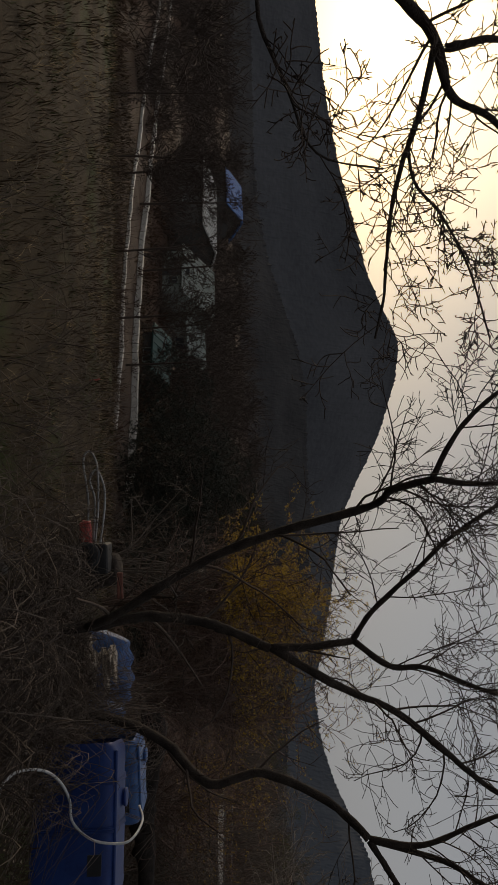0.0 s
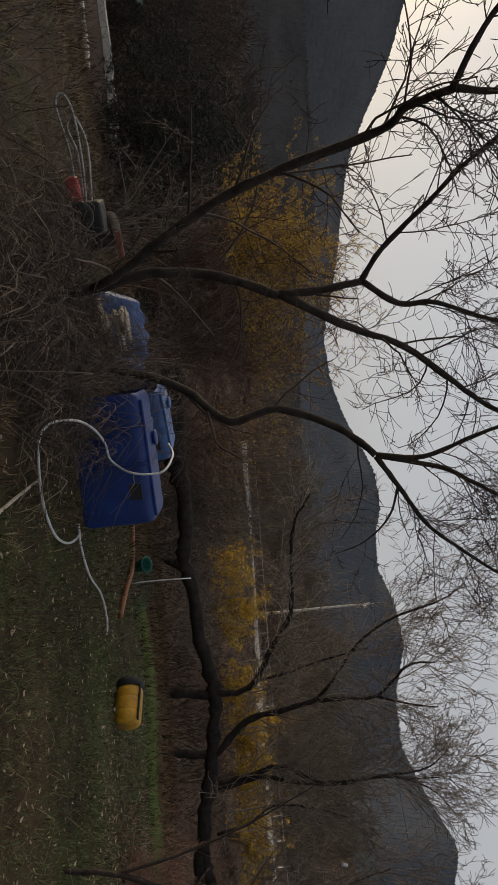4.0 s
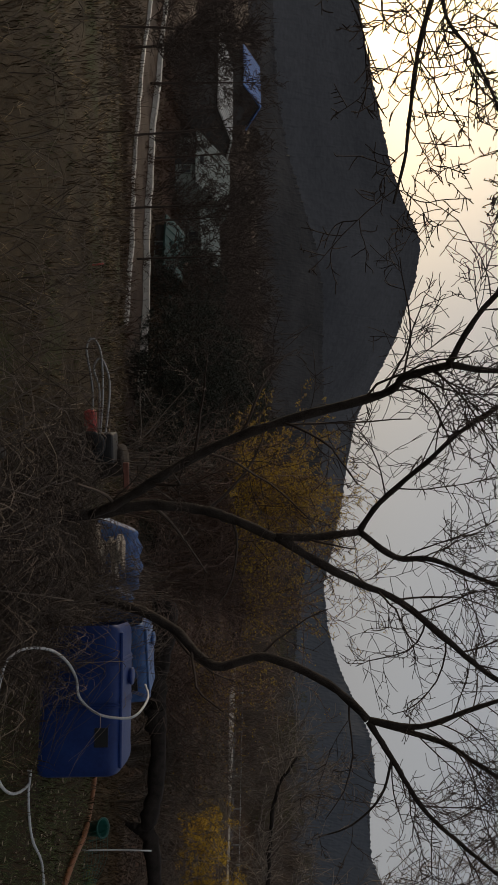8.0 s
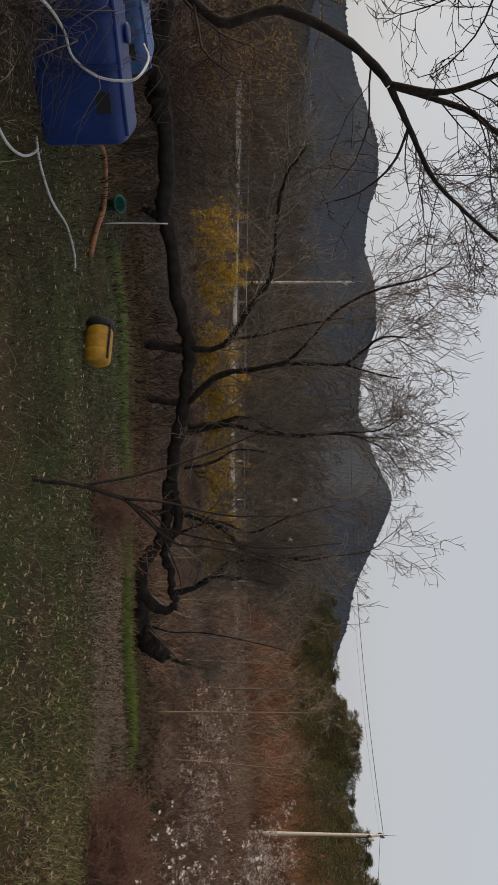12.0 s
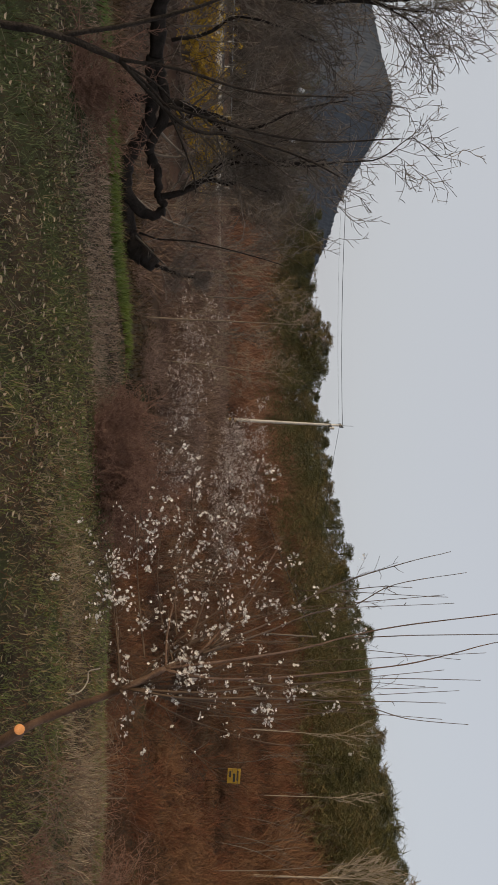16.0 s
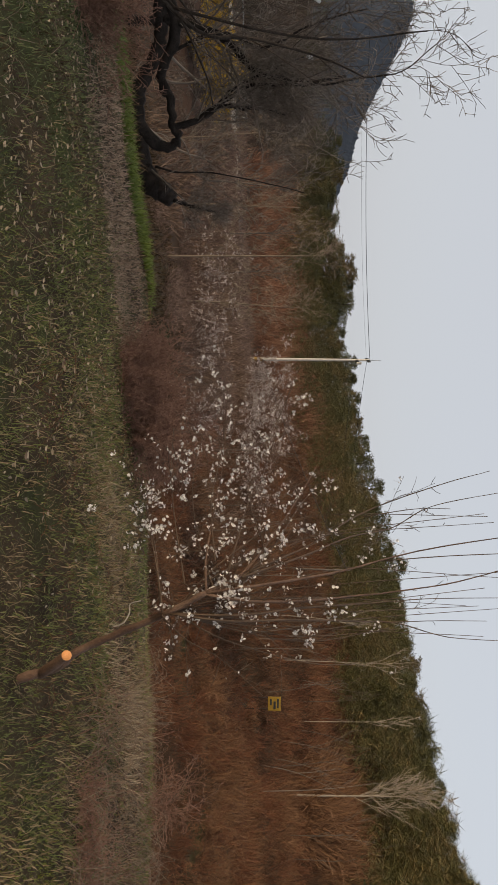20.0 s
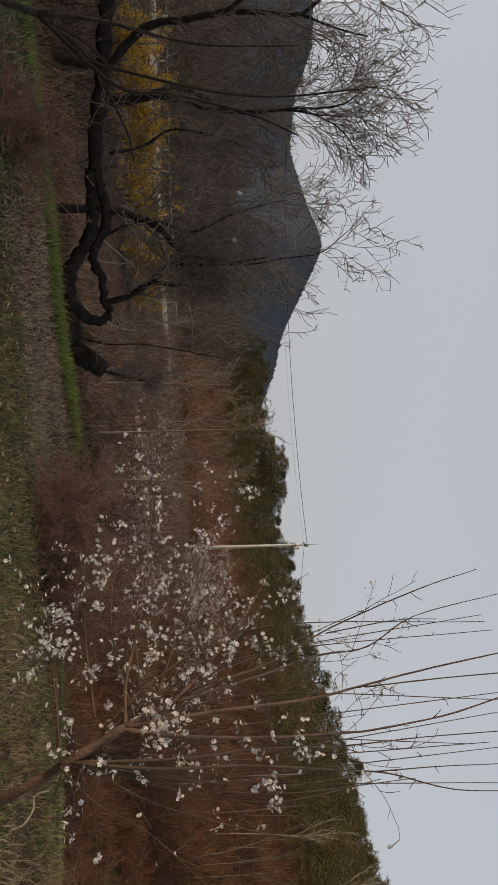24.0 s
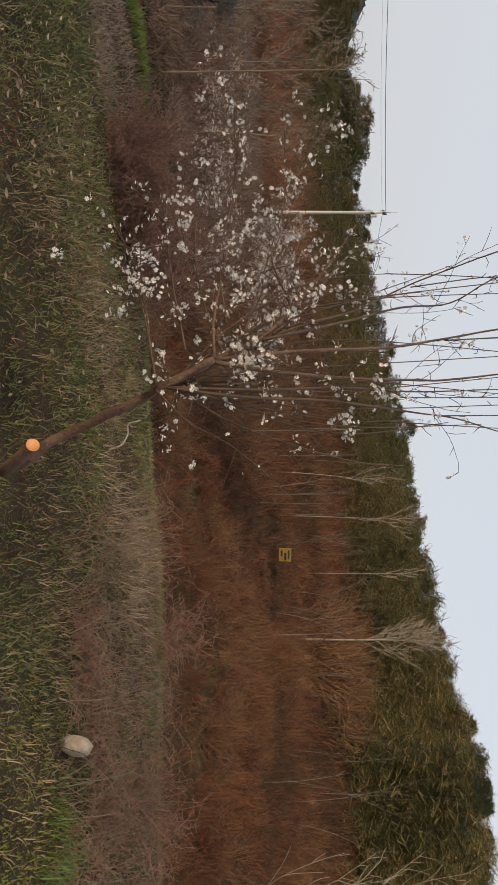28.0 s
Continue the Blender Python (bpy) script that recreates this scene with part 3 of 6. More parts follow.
tree("bare_tree", "leafless dark tree reaching in with drooping twigs against the bright sky", on(-4.3, 2.3), [
    ([(-4.3, 2.3, 0.10), (-4.1, 2.5, 1.1), (-3.7, 2.85, 1.85), (-3.39, 3.11, 2.21)], 0.075, 0.05, 0),
    ([(-3.39, 3.11, 2.21), (-3.16, 3.34, 2.59), (-3.01, 3.48, 2.79), (-2.79, 3.66, 2.91), (-2.68, 3.74, 3.17), (-2.43, 3.91, 3.52)], 0.042, 0.015, 13),
    ([(-3.01, 3.48, 2.79), (-2.71, 3.65, 2.72), (-2.39, 3.79, 2.60), (-2.09, 3.90, 2.53), (-1.70, 4.02, 2.49), (-1.42, 4.06, 2.42)], 0.022, 0.007, 10),
    ([(-2.50, 3.745, 2.645), (-2.30, 3.79, 2.68), (-2.12, 3.86, 2.84), (-1.85, 4.00, 3.02), (-1.42, 4.17, 3.17)], 0.012, 0.006, 13),
    ([(-2.98, 3.50, 2.86), (-3.01, 3.48, 3.15), (-2.94, 3.54, 3.43), (-2.8, 3.6, 3.8)], 0.026, 0.01, 11),
    ([(-3.39, 3.11, 2.0), (-2.77, 2.89, 1.74), (-2.47, 3.15, 1.89), (-2.22, 3.33, 2.04), (-2.14, 3.38, 2.40)], 0.013, 0.005, 11),
], {"levels": 3, "ratio": 0.55, "up": 0.0, "bend": 0.34, "spur": (4, 0.38), "longest": 0.75}, min_tip=0.003)

# ---------------------------------------------------------------- sprawling tree with a lying trunk
SPRAWL = [
    # trunk lying low, parting into two wavy strands that meet again at the root
    ([(1.2, 15.9, -0.70), (3.4, 15.75, -0.80), (5.3, 15.5, -0.78), (6.66, 15.14, -0.84), (7.25, 14.95, -0.98), (7.62, 14.84, -0.86), (8.98, 14.21, -0.73), (9.76, 13.83, -0.55), (10.35, 13.49, -0.53), (11.17, 13.02, -0.68), (11.93, 12.44, -0.88), (12.69, 11.84, -1.0)], 0.17, 0.15, 0),
    ([(2.4, 15.8, -0.62), (3.47, 15.73, -0.58), (4.3, 15.65, -0.72)], 0.22, 0.15, 0),
    ([(4.15, 15.66, -0.70), (4.5, 15.61, -0.82), (4.92, 15.56, -0.88)], 0.13, 0.26, 0),
    ([(4.92, 15.56, -0.88), (5.35, 15.5, -0.86), (5.8, 15.4, -0.80)], 0.26, 0.13, 0),
    ([(7.32, 14.92, -0.95), (7.27, 14.94, -1.2), (7.2, 14.98, -1.42)], 0.13, 0.05, 0),
    ([(12.69, 11.84, -1.06), (13.18, 11.39, -1.11), (13.51, 11.07, -1.14), (13.9, 10.69, -1.43), (14.17, 10.42, -1.69), (14.6, 9.92, -1.70), (15.05, 9.38, -1.66), (15.39, 8.96, -1.44), (15.5, 8.74, -1.06)], 0.13, 0.17, 3),
    ([(12.69, 11.84, -1.0), (12.98, 11.59, -0.91), (13.42, 11.16, -0.82), (13.79, 10.79, -1.08), (14.02, 10.57, -1.16), (14.26, 10.32, -0.99), (14.58, 9.94, -0.97), (14.72, 9.77, -0.84)], 0.125, 0.09, 3),
    ([(14.55, 9.95, -1.75), (14.83, 9.64, -1.31), (14.81, 9.67, -0.84)], 0.17, 0.09, 0),
    ([(14.9, 9.5, -2.1), (15.1, 9.3, -1.75), (15.3, 9.05, -1.55), (15.42, 8.85, -1.25)], 0.34, 0.20, 0),
    ([(15.5, 8.74, -1.06), (15.56, 8.63, -0.71), (15.6, 8.55, -0.31), (15.62, 8.5, -0.05)], 0.05, 0.010, 22),
    # props reaching the ground
    ([(13.24, 11.33, -2.1), (13.24, 11.33, -1.5), (13.24, 11.34, -1.05)], 0.10, 0.09, 0),
    ([(9.85, 13.78, -2.3), (9.93, 13.74, -1.6), (10.0, 13.7, -1.1), (10.07, 13.66, -0.54)], 0.12, 0.10, 0),
    ([(10.9, 13.18, -2.3), (11.03, 13.1, -1.6), (11.15, 13.03, -1.1), (11.19, 13.01, -0.61)], 0.12, 0.10, 0),
    # upright limbs
    ([(13.24, 11.34, -1.05), (13.3, 11.28, -0.43), (13.46, 11.12, 0.14), (13.82, 10.76, 0.68), (13.95, 10.63, 1.17), (14.02, 10.57, 1.95), (13.95, 10.64, 2.64)], 0.10, 0.025, 28),
    ([(14.6, 9.92, -0.97), (14.52, 10.01, -0.47), (14.33, 10.24, 0.09), (14.37, 10.19, 0.54), (14.36, 10.2, 0.87), (14.46, 10.09, 1.51)], 0.08, 0.02, 25),
    ([(14.36, 10.21, -0.06), (14.09, 10.5, 0.38), (13.88, 10.71, 1.09), (13.7, 10.9, 1.8)], 0.04, 0.015, 17),
    ([(15.11, 9.31, -1.43), (15.19, 9.22, -0.95), (15.19, 9.21, -0.14), (15.33, 9.04, 1.1), (15.43, 8.88, 1.9)], 0.024, 0.008, 14),
    ([(10.06, 13.66, -0.50), (9.98, 13.71, 0.32), (9.21, 14.1, 0.93), (8.61, 14.38, 1.4), (7.59, 14.85, 1.56), (6.73, 15.12, 1.7), (6.0, 15.3, 2.2)], 0.085, 0.025, 31),
    ([(9.88, 13.77, 0.48), (9.77, 13.82, 1.17), (9.6, 13.91, 1.97), (9.43, 13.99, 3.11)], 0.04, 0.016, 20),
    ([(11.19, 13.01, -0.61), (10.61, 13.34, 0.17), (10.48, 13.42, 0.9), (10.34, 13.5, 2.1), (10.37, 13.49, 3.15), (9.85, 13.78, 3.93), (9.84, 13.79, 4.6)], 0.085, 0.016, 31),
    ([(10.41, 13.46, 1.41), (10.21, 13.57, 1.97), (9.35, 14.03, 2.87), (8.89, 14.25, 3.74), (8.61, 14.38, 4.92), (8.31, 14.53, 5.5)], 0.05, 0.014, 28),
    ([(10.37, 13.49, 3.15), (10.56, 13.37, 3.87), (10.67, 13.31, 4.5)], 0.03, 0.012, 7),
    ([(11.65, 12.66, -0.57), (11.55, 12.73, 0.13), (11.47, 12.8, 0.88), (11.77, 12.56, 1.8), (11.73, 12.59, 3.23), (11.69, 12.62, 4.0), (11.41, 12.85, 4.6)], 0.06, 0.012, 31),
    ([(11.73, 12.59, 3.23), (11.99, 12.39, 4.02), (12.3, 12.15, 4.4)], 0.025, 0.010, 7),
    ([(14.61, 9.91, -0.78), (14.36, 10.21, -0.07), (14.08, 10.51, 0.64), (14.06, 10.53, 1.17), (14.05, 10.53, 2.25), (13.96, 10.62, 3.0), (13.88, 10.71, 3.8), (13.54, 11.04, 4.4)], 0.05, 0.008, 20),
    ([(11.75, 12.58, -0.58), (11.6, 12.7, 0.37), (11.71, 12.61, 1.03), (11.81, 12.53, 1.95), (11.77, 12.57, 3.04), (11.82, 12.52, 3.63), (11.85, 12.5, 4.3)], 0.055, 0.012, 28),
    ([(12.43, 12.05, -0.68), (12.31, 12.14, 0.02), (12.07, 12.32, 0.59), (12.12, 12.29, 1.3), (12.3, 12.1, 2.2)], 0.04, 0.012, 22),
    ([(13.67, 10.91, -1.07), (13.4, 11.18, 0.04), (13.58, 11.01, 0.99), (13.29, 11.29, 1.94), (13.1, 11.47, 3.01)], 0.045, 0.014, 25),
]
tree("sprawling_tree", "dark tree with a long trunk lying low and upright bare limbs", on(14.95, 9.69), SPRAWL,
     {"levels": 3, "ratio": 0.66, "spread": 0.9, "up": 0.2, "bend": 0.22, "thin": 0.36, "first": 0.08, "keep": 0.34, "spur": (4, 0.5), "longest": 2.2, "knob": 0.10}, twig_mat=M_TWIG_SUNLIT, bark=M_BARK_DEEP, min_tip=0.0055)

# ---------------------------------------------------------------- slender sapling
tree("sapling", "slender forked sapling with bare greyish twigs in the grass", on(4.24, 3.94), [
    ([(4.24, 3.94, -0.42), (4.24, 3.94, -0.23), (4.27, 3.91, 0.12), (4.34, 3.84, 0.45)], 0.0260, 0.0175, 0),
    ([(4.27, 3.91, 0.12), (4.22, 3.96, 0.50), (4.15, 4.03, 0.87), (4.05, 4.12, 1.24), (3.94, 4.22, 1.59)], 0.0143, 0.0045, 5),
    ([(4.34, 3.84, 0.45), (4.55, 3.60, 0.82), (4.57, 3.57, 1.11), (4.63, 3.50, 1.51), (4.69, 3.42, 1.76)], 0.0130, 0.0045, 5),
    ([(4.34, 3.84, 0.45), (4.47, 3.69, 0.69), (4.68, 3.44, 0.86), (4.77, 3.31, 0.90)], 0.0091, 0.0045, 4),
    ([(4.34, 3.84, 0.45), (4.36, 3.82, 0.78), (4.42, 3.75, 1.23), (4.42, 3.75, 1.76)], 0.0117, 0.0045, 5),
    ([(4.30, 3.88, 0.29), (4.41, 3.76, 0.65), (4.52, 3.63, 0.82)], 0.0091, 0.0045, 3),
    ([(4.48, 3.68, 0.69), (4.55, 3.60, 1.19), (4.58, 3.57, 1.60), (4.55, 3.60, 2.08)], 0.0091, 0.0045, 5),
], {"levels": 2, "ratio": 0.38, "up": 0.3, "bend": 0.12}, min_tip=0.0016, category="young tree")

# ---------------------------------------------------------------- pruned plum in blossom
plum = thing("plum_tree", "pruned plum tree with white blossom and long upright shoots", "tree", on(5.0, 0.02))
limb_part(plum, "trunk", [(5.13, -0.07, -0.31), (5.07, 0.06, -0.11), (5.04, 0.15, 0.14), (5.02, 0.23, 0.24), (4.99, 0.31, 0.41), (4.91, 0.42, 0.66), (4.83, 0.47, 0.77), (4.82, 0.57, 0.95)], 0.027, 0.015, M_PLUM, 9)
stump = Tubes()
stump.add(curve([(5.06, 0.11, 0.05), (4.97, 0.18, 0.16), (4.91, 0.23, 0.23)], 3), 0.030, 0.026, 9, cap=True)
part("cut_limb", stump.mesh("cut_limb", M_PLUM), plum, "sawn-off limb stub")
part("cut_face", lathe(M_CUT, [(0.0, 0.004), (0.024, 0.003), (0.027, 0.0)], (4.90, 0.23, 0.23), (0, -60, -25), 12), plum, "orange fresh saw cut")
Q = [
    ([(4.82, 0.57, 0.95), (4.97, 0.74, 0.93), (5.20, 0.97, 0.94), (5.47, 1.32, 0.97), (5.53, 1.70, 0.98)], 0.010, 1.0),
    ([(4.82, 0.57, 0.95), (4.91, 0.66, 1.12), (5.15, 0.84, 1.26), (5.51, 1.11, 1.43), (5.77, 1.36, 1.57)], 0.013, 1.0),
    ([(4.82, 0.47, 0.73), (4.92, 0.66, 0.68), (5.16, 0.89, 0.59), (5.44, 1.16, 0.49)], 0.007, 1.0),
    ([(4.82, 0.57, 0.95), (5.02, 0.73, 1.28), (5.33, 0.85, 1.53), (5.75, 1.07, 1.88), (5.75, 1.26, 2.38), (5.77, 1.36, 2.71)], 0.009, 0.5),
    ([(4.86, 0.65, 1.13), (5.17, 0.77, 1.46), (5.53, 0.90, 1.77), (5.77, 0.97, 2.06), (5.78, 1.12, 2.33), (5.79, 1.23, 2.82)], 0.009, 0.5),
    ([(5.69, 1.03, 1.84), (5.77, 1.10, 2.22), (5.82, 1.11, 2.46)], 0.004, 0.1),
    ([(4.82, 0.57, 0.95), (4.95, 0.62, 1.28), (5.36, 0.69, 1.69), (5.67, 0.78, 2.04), (5.81, 0.86, 2.39), (5.85, 0.97, 3.03), (5.88, 1.04, 3.39)], 0.011, 0.5),
    ([(4.82, 0.56, 0.95), (4.86, 0.53, 1.18), (5.12, 0.53, 1.49), (5.44, 0.55, 1.81), (5.61, 0.57, 2.04), (5.72, 0.64, 2.47), (5.81, 0.78, 2.98), (5.88, 0.86, 3.38)], 0.011, 0.5),
    ([(5.63, 0.76, 2.00), (5.74, 0.80, 2.42), (5.84, 0.84, 3.01), (5.89, 0.87, 3.32)], 0.005, 0.1),
    ([(4.82, 0.46, 0.77), (4.86, 0.46, 1.14), (5.12, 0.49, 1.46), (5.50, 0.50, 1.85), (5.70, 0.53, 2.28), (5.73, 0.55, 2.87)], 0.009, 0.25),
    ([(4.82, 0.46, 0.77), (4.84, 0.43, 1.07), (5.05, 0.43, 1.41), (5.45, 0.40, 1.83), (5.64, 0.38, 2.07), (5.70, 0.30, 2.39), (5.74, 0.28, 2.79)], 0.009, 0.3),
    ([(5.54, 0.39, 1.96), (5.65, 0.40, 2.32), (5.74, 0.40, 2.65)], 0.004, 0.1),
    ([(4.82, 0.45, 0.73), (4.87, 0.33, 0.85), (4.93, 0.23, 1.03), (5.01, 0.04, 1.25)], 0.006, 0.25),
    ([(4.82, 0.45, 0.74), (4.90, 0.35, 0.77), (4.98, 0.26, 0.77)], 0.004, 0.5),
    ([(4.92, 0.68, 1.17), (5.07, 0.80, 1.24), (5.33, 1.08, 1.15), (5.57, 1.36, 1.17)], 0.007, 1.0),
]
for pts in ([(4.92, 0.66, 1.05), (5.23, 0.99, 1.12), (5.59, 1.44, 1.22), (5.69, 1.71, 1.33), (5.67, 1.90, 1.40)], [(4.86, 0.50, 0.71), (5.03, 0.76, 0.65), (5.33, 1.03, 0.53), (5.57, 1.30, 0.39)],
            [(4.97, 0.73, 0.98), (5.30, 1.08, 0.92), (5.55, 1.45, 0.96), (5.55, 1.74, 0.98), (5.53, 1.92, 1.02)], [(4.89, 0.61, 0.83), (5.18, 0.93, 0.73), (5.47, 1.24, 0.65), (5.62, 1.58, 0.63)],
            [(4.88, 0.57, 1.09), (5.18, 0.83, 1.30), (5.54, 1.08, 1.45), (5.80, 1.25, 1.59)], [(4.88, 0.57, 0.99), (5.14, 0.87, 0.86), (5.44, 1.19, 0.79), (5.63, 1.48, 0.80)]):
    Q.append((pts, 0.006, 0.9))
for k in range(15):
    y0 = 0.05 + 1.15 * rng.random()
    far = 5.45 + 0.35 * rng.random()
    Q.append(([(4.84, 0.47, 0.78), (4.95 + 0.1 * rng.random(), 0.6 * 0.47 + 0.4 * y0, 1.05), (5.22 + 0.12 * rng.random(), 0.25 * 0.47 + 0.75 * y0, 1.5), (far, y0 + 0.08 * rng.normal(), 1.75 + 1.1 * rng.random())], 0.0055, 0.3))
flower_at = []
spurs = Tubes()
for pts, r, bloom in Q[:21]:
    if bloom < 0.2:
        continue
    ends = []
    grow(spurs, curve(pts, 5)[:18], min(r * 0.5, 0.004), 2, 8 if bloom > 0.8 else 5, 0.34, 0.10, 0.9, 0.5, 0.0013, 0.3, 0.14, ends, 0.5)
    for q in ends:
        if rng.random() > 0.25 + 0.6 * bloom or q[-1][2] > 2.2:
            continue
        for _ in range(rng.integers(1, 3)):
            k = rng.integers(0, 3)
            c = q[k] + (q[k + 1] - q[k]) * rng.random()
            for _ in range(rng.integers(1, 3)):
                flower_at.append(c + rng.normal(size=3) * 0.012)
for pts, r, bloom in Q:
    p = limb_part(plum, "branch", pts, r * 0.8, max(0.0018, r * 0.2), M_SHOOT if r < 0.0095 else M_PLUM, 6)
    n = np.linalg.norm(np.diff(p, axis=0), axis=1).sum()
    for _ in range(int(n * 19)):
        s = rng.random() * (len(p) - 1.01)
        a = p[int(s)] + (p[int(s) + 1] - p[int(s)]) * (s % 1)
        if a[2] > 1.7 and rng.random() < 0.6 or a[2] > 2.35:
            continue
        d = unit(rng.normal(size=3) + np.array([0, 0, 0.3])) * (0.02 + (0.13 if a[2] < 1.5 else 0.05) * rng.random() ** 2 * (1 + bloom))
        b = a + d
        spurs.add([a, a + d * 0.5 + rng.normal(size=3) * 0.006, b], 0.0022, 0.0013, 4)
        if rng.random() < bloom * (1.0 if a[2] < 1.55 else 0.55):
            for _ in range(rng.integers(1, 3)):
                flower_at.append(a + d * (0.3 + 0.75 * rng.random()) + rng.normal(size=3) * 0.012)
for _ in range(55):
    flower_at.append(np.array([4.83, 0.56, 1.02]) + rng.normal(size=3) * np.array([0.02, 0.05, 0.05]) + np.array([0, 0.02, 0.06]))
part("spur_growth", spurs.mesh("spur_growth", M_SHOOT), plum, kind="stuff")
# flowers sit in small clusters
flower_at = np.array([c + rng.normal(size=3) * 0.011 for c in flower_at if rng.random() < 0.52 for _ in range(rng.integers(1, 6))])
ang = np.arange(5) * 2 * np.pi / 5
petal_v, petal_f = [], []
for a in ang:
    k = len(petal_v)
    for rr, da, zz in ((0.0, 0, 0), (0.55, -0.5, 0.12), (1.0, -0.38, 0.32), (1.0, 0.38, 0.32), (0.55, 0.5, 0.12)):
        petal_v.append((rr * math.cos(a + da), rr * math.sin(a + da), zz))
    petal_f += [(k, k + 1, k + 4), (k + 1, k + 2, k + 4), (k + 2, k + 3, k + 4)]
n = len(flower_at)
part("blossom", scatter(petal_v, [petal_f], flower_at, rng.random(n) * 6.28, rng.random(n) * 2.4, 0.0075 + 0.004 * rng.random(n), M_PETAL, "blossom"), plum, "small white plum flowers", "stuff")
heart_v = [(0, 0, 0.05), (0.3, 0, 0.3), (-0.15, 0.26, 0.3), (-0.15, -0.26, 0.3), (0, 0, 0.45)]
part("flower_heart", scatter(heart_v, [[(0, 1, 2), (0, 2, 3), (0, 3, 1), (4, 2, 1), (4, 3, 2), (4, 1, 3)]], flower_at, rng.random(n) * 6.28, rng.random(n) * 2.4, np.full(n, 0.0055), M_BUD, "flower_heart"), plum, kind="stuff")

# ---------------------------------------------------------------- wooded rise: thicket, pines and bare trees
STAR_V, STAR_F = [], []
_g = np.random.default_rng(4)
for _k in range(20):
    d = unit(_g.normal(size=3) + np.array([0, 0, 0.45]))
    side = unit(np.cross(d, _g.normal(size=3))) * 0.055
    n0 = len(STAR_V)
    STAR_V += [side * 0.7, -side * 0.7, d * (0.7 + 0.5 * _g.random())]
    STAR_F.append((n0, n0 + 1, n0 + 2))


def twig_template(count, seed, spread=0.5, thick=0.012, fork=2):
    """Upright tuft of fine twigs one unit high."""
    g = np.random.default_rng(seed)
    vs, fs = [], []

    def sliver(p, q, w):
        side = unit(np.cross(q - p, g.normal(size=3))) * w
        k = len(vs)
        vs.extend([p - side, p + side, q])
        fs.append((k, k + 1, k + 2))

    for _ in range(count):
        d = unit(np.array([g.normal() * spread, g.normal() * spread, 1.0]))
        h = 0.55 + 0.45 * g.random()
        a = np.array([g.normal() * 0.12, g.normal() * 0.12, 0.0])
        b = a + d * h * 0.5
        d2 = unit(d + g.normal(size=3) * 0.25 + np.array([0, 0, 0.15]))
        sliver(a, b, thick * 1.3)
        sliver(b, b + d2 * h * 0.5, thick)
        for _ in range(fork):
            s = 0.3 + 0.6 * g.random()
            p = a + (b + d2 * h * 0.5 - a) * s
            sliver(p, p + unit(d + g.normal(size=3) * 0.6) * h * 0.4, thick * 0.8)
    return np.array(vs), np.array(fs)


def tufts(name, label, places, heights, widths, mat, template, category="thicket"):
    n = len(places)
    v, q = template
    size = np.stack([widths, widths, heights], -1)
    me = scatter(v, [q], places, rng.random(n) * 6.28, rng.normal(size=n) * 0.12, size[:, None, :], mat, name)
    return single(name, me, label, category, "stuff")


def spots(az0, az1, d0, d1, n, power=1.0):
    az = az0 + (az1 - az0) * rng.random(n)
    d = d0 + (d1 - d0) * rng.random(n) ** power
    x, y = polar(az, d)
    return np.stack([x, y, ground(x, y) - 0.03], -1), az, d


T0 = twig_template(30, 9, 0.85, 0.0085, 4)
T1, T2 = twig_template(16, 1, 0.55, 0.015, 2), twig_template(24, 2, 1.0, 0.010, 3)
P, az, d = spots(77, 128, 9.6, 72, 4600, 0.85)
keep = rng.random(len(P)) < np.clip((az - 74) / 10, 0.1, 1)
keep &= ~((np.abs(az - 100.6) < 0.8) & (d > 22) & (d < 27.3))
ledge = np.interp(az, [95, 102, 111, 118], [30.5, 27.4, 25.4, 24.0])
keep &= ~((az > 95) & (az < 119) & (d > ledge - 1.3) & (d < ledge + 0.6))
P, d = P[keep], d[keep]
patch = np.sin(P[:, 0] * 0.45 + 2 * np.sin(P[:, 1] * 0.3)) + np.sin(P[:, 1] * 0.6 + 1.5 * np.sin(P[:, 0] * 0.22)) + rng.normal(size=len(P)) * 1.3
for sel, mt, look_of in ((patch < -0.55, M_THICKET_DARK, "dark brown leafless scrub in hollows of the slope"), ((patch >= -0.55) & (patch < 1.0), M_TWIG_BROWN, "dense reddish-brown leafless thicket covering the slope"), (patch >= 1.0, M_THICKET_TAN, "tan dry scrub scattered over the slope")):
    q, dd = P[sel], d[sel]
    tufts("brown_thicket", look_of, q, (0.4 + 0.8 * rng.random(len(q))) * (0.35 + dd / 32), (0.6 + 0.7 * rng.random(len(q))) * (0.4 + dd / 38), mt, T0)
P, az, d = spots(40, 86, 21, 80, 1700, 0.8)
keep = sown = np.sin(P[:, 0] * 0.5 + 2 * np.sin(P[:, 1] * 0.35)) + np.sin(P[:, 1] * 0.55) > -0.3
keep = (az[keep] > 56) | (d[keep] > 46) | (d[keep] < 27)
P, d = P[np.flatnonzero(sown)[keep]], d[np.flatnonzero(sown)[keep]]
tufts("brown_thicket", "greyish-brown leafless scrub across the valley floor", P, (0.6 + 0.9 * rng.random(len(P))) * np.where(d > 45, 0.55, 0.6 + d / 70), (0.9 + 0.8 * rng.random(len(P))) * (0.5 + d / 60), M_SCRUB, T1)
P, az, d = spots(56, 90, 19, 80, 1500, 0.8)
keep = np.sin(P[:, 0] * 0.6 + 2 * np.sin(P[:, 1] * 0.4)) + np.sin(P[:, 1] * 0.7 + 2) > -0.1
P, d = P[keep], d[keep]
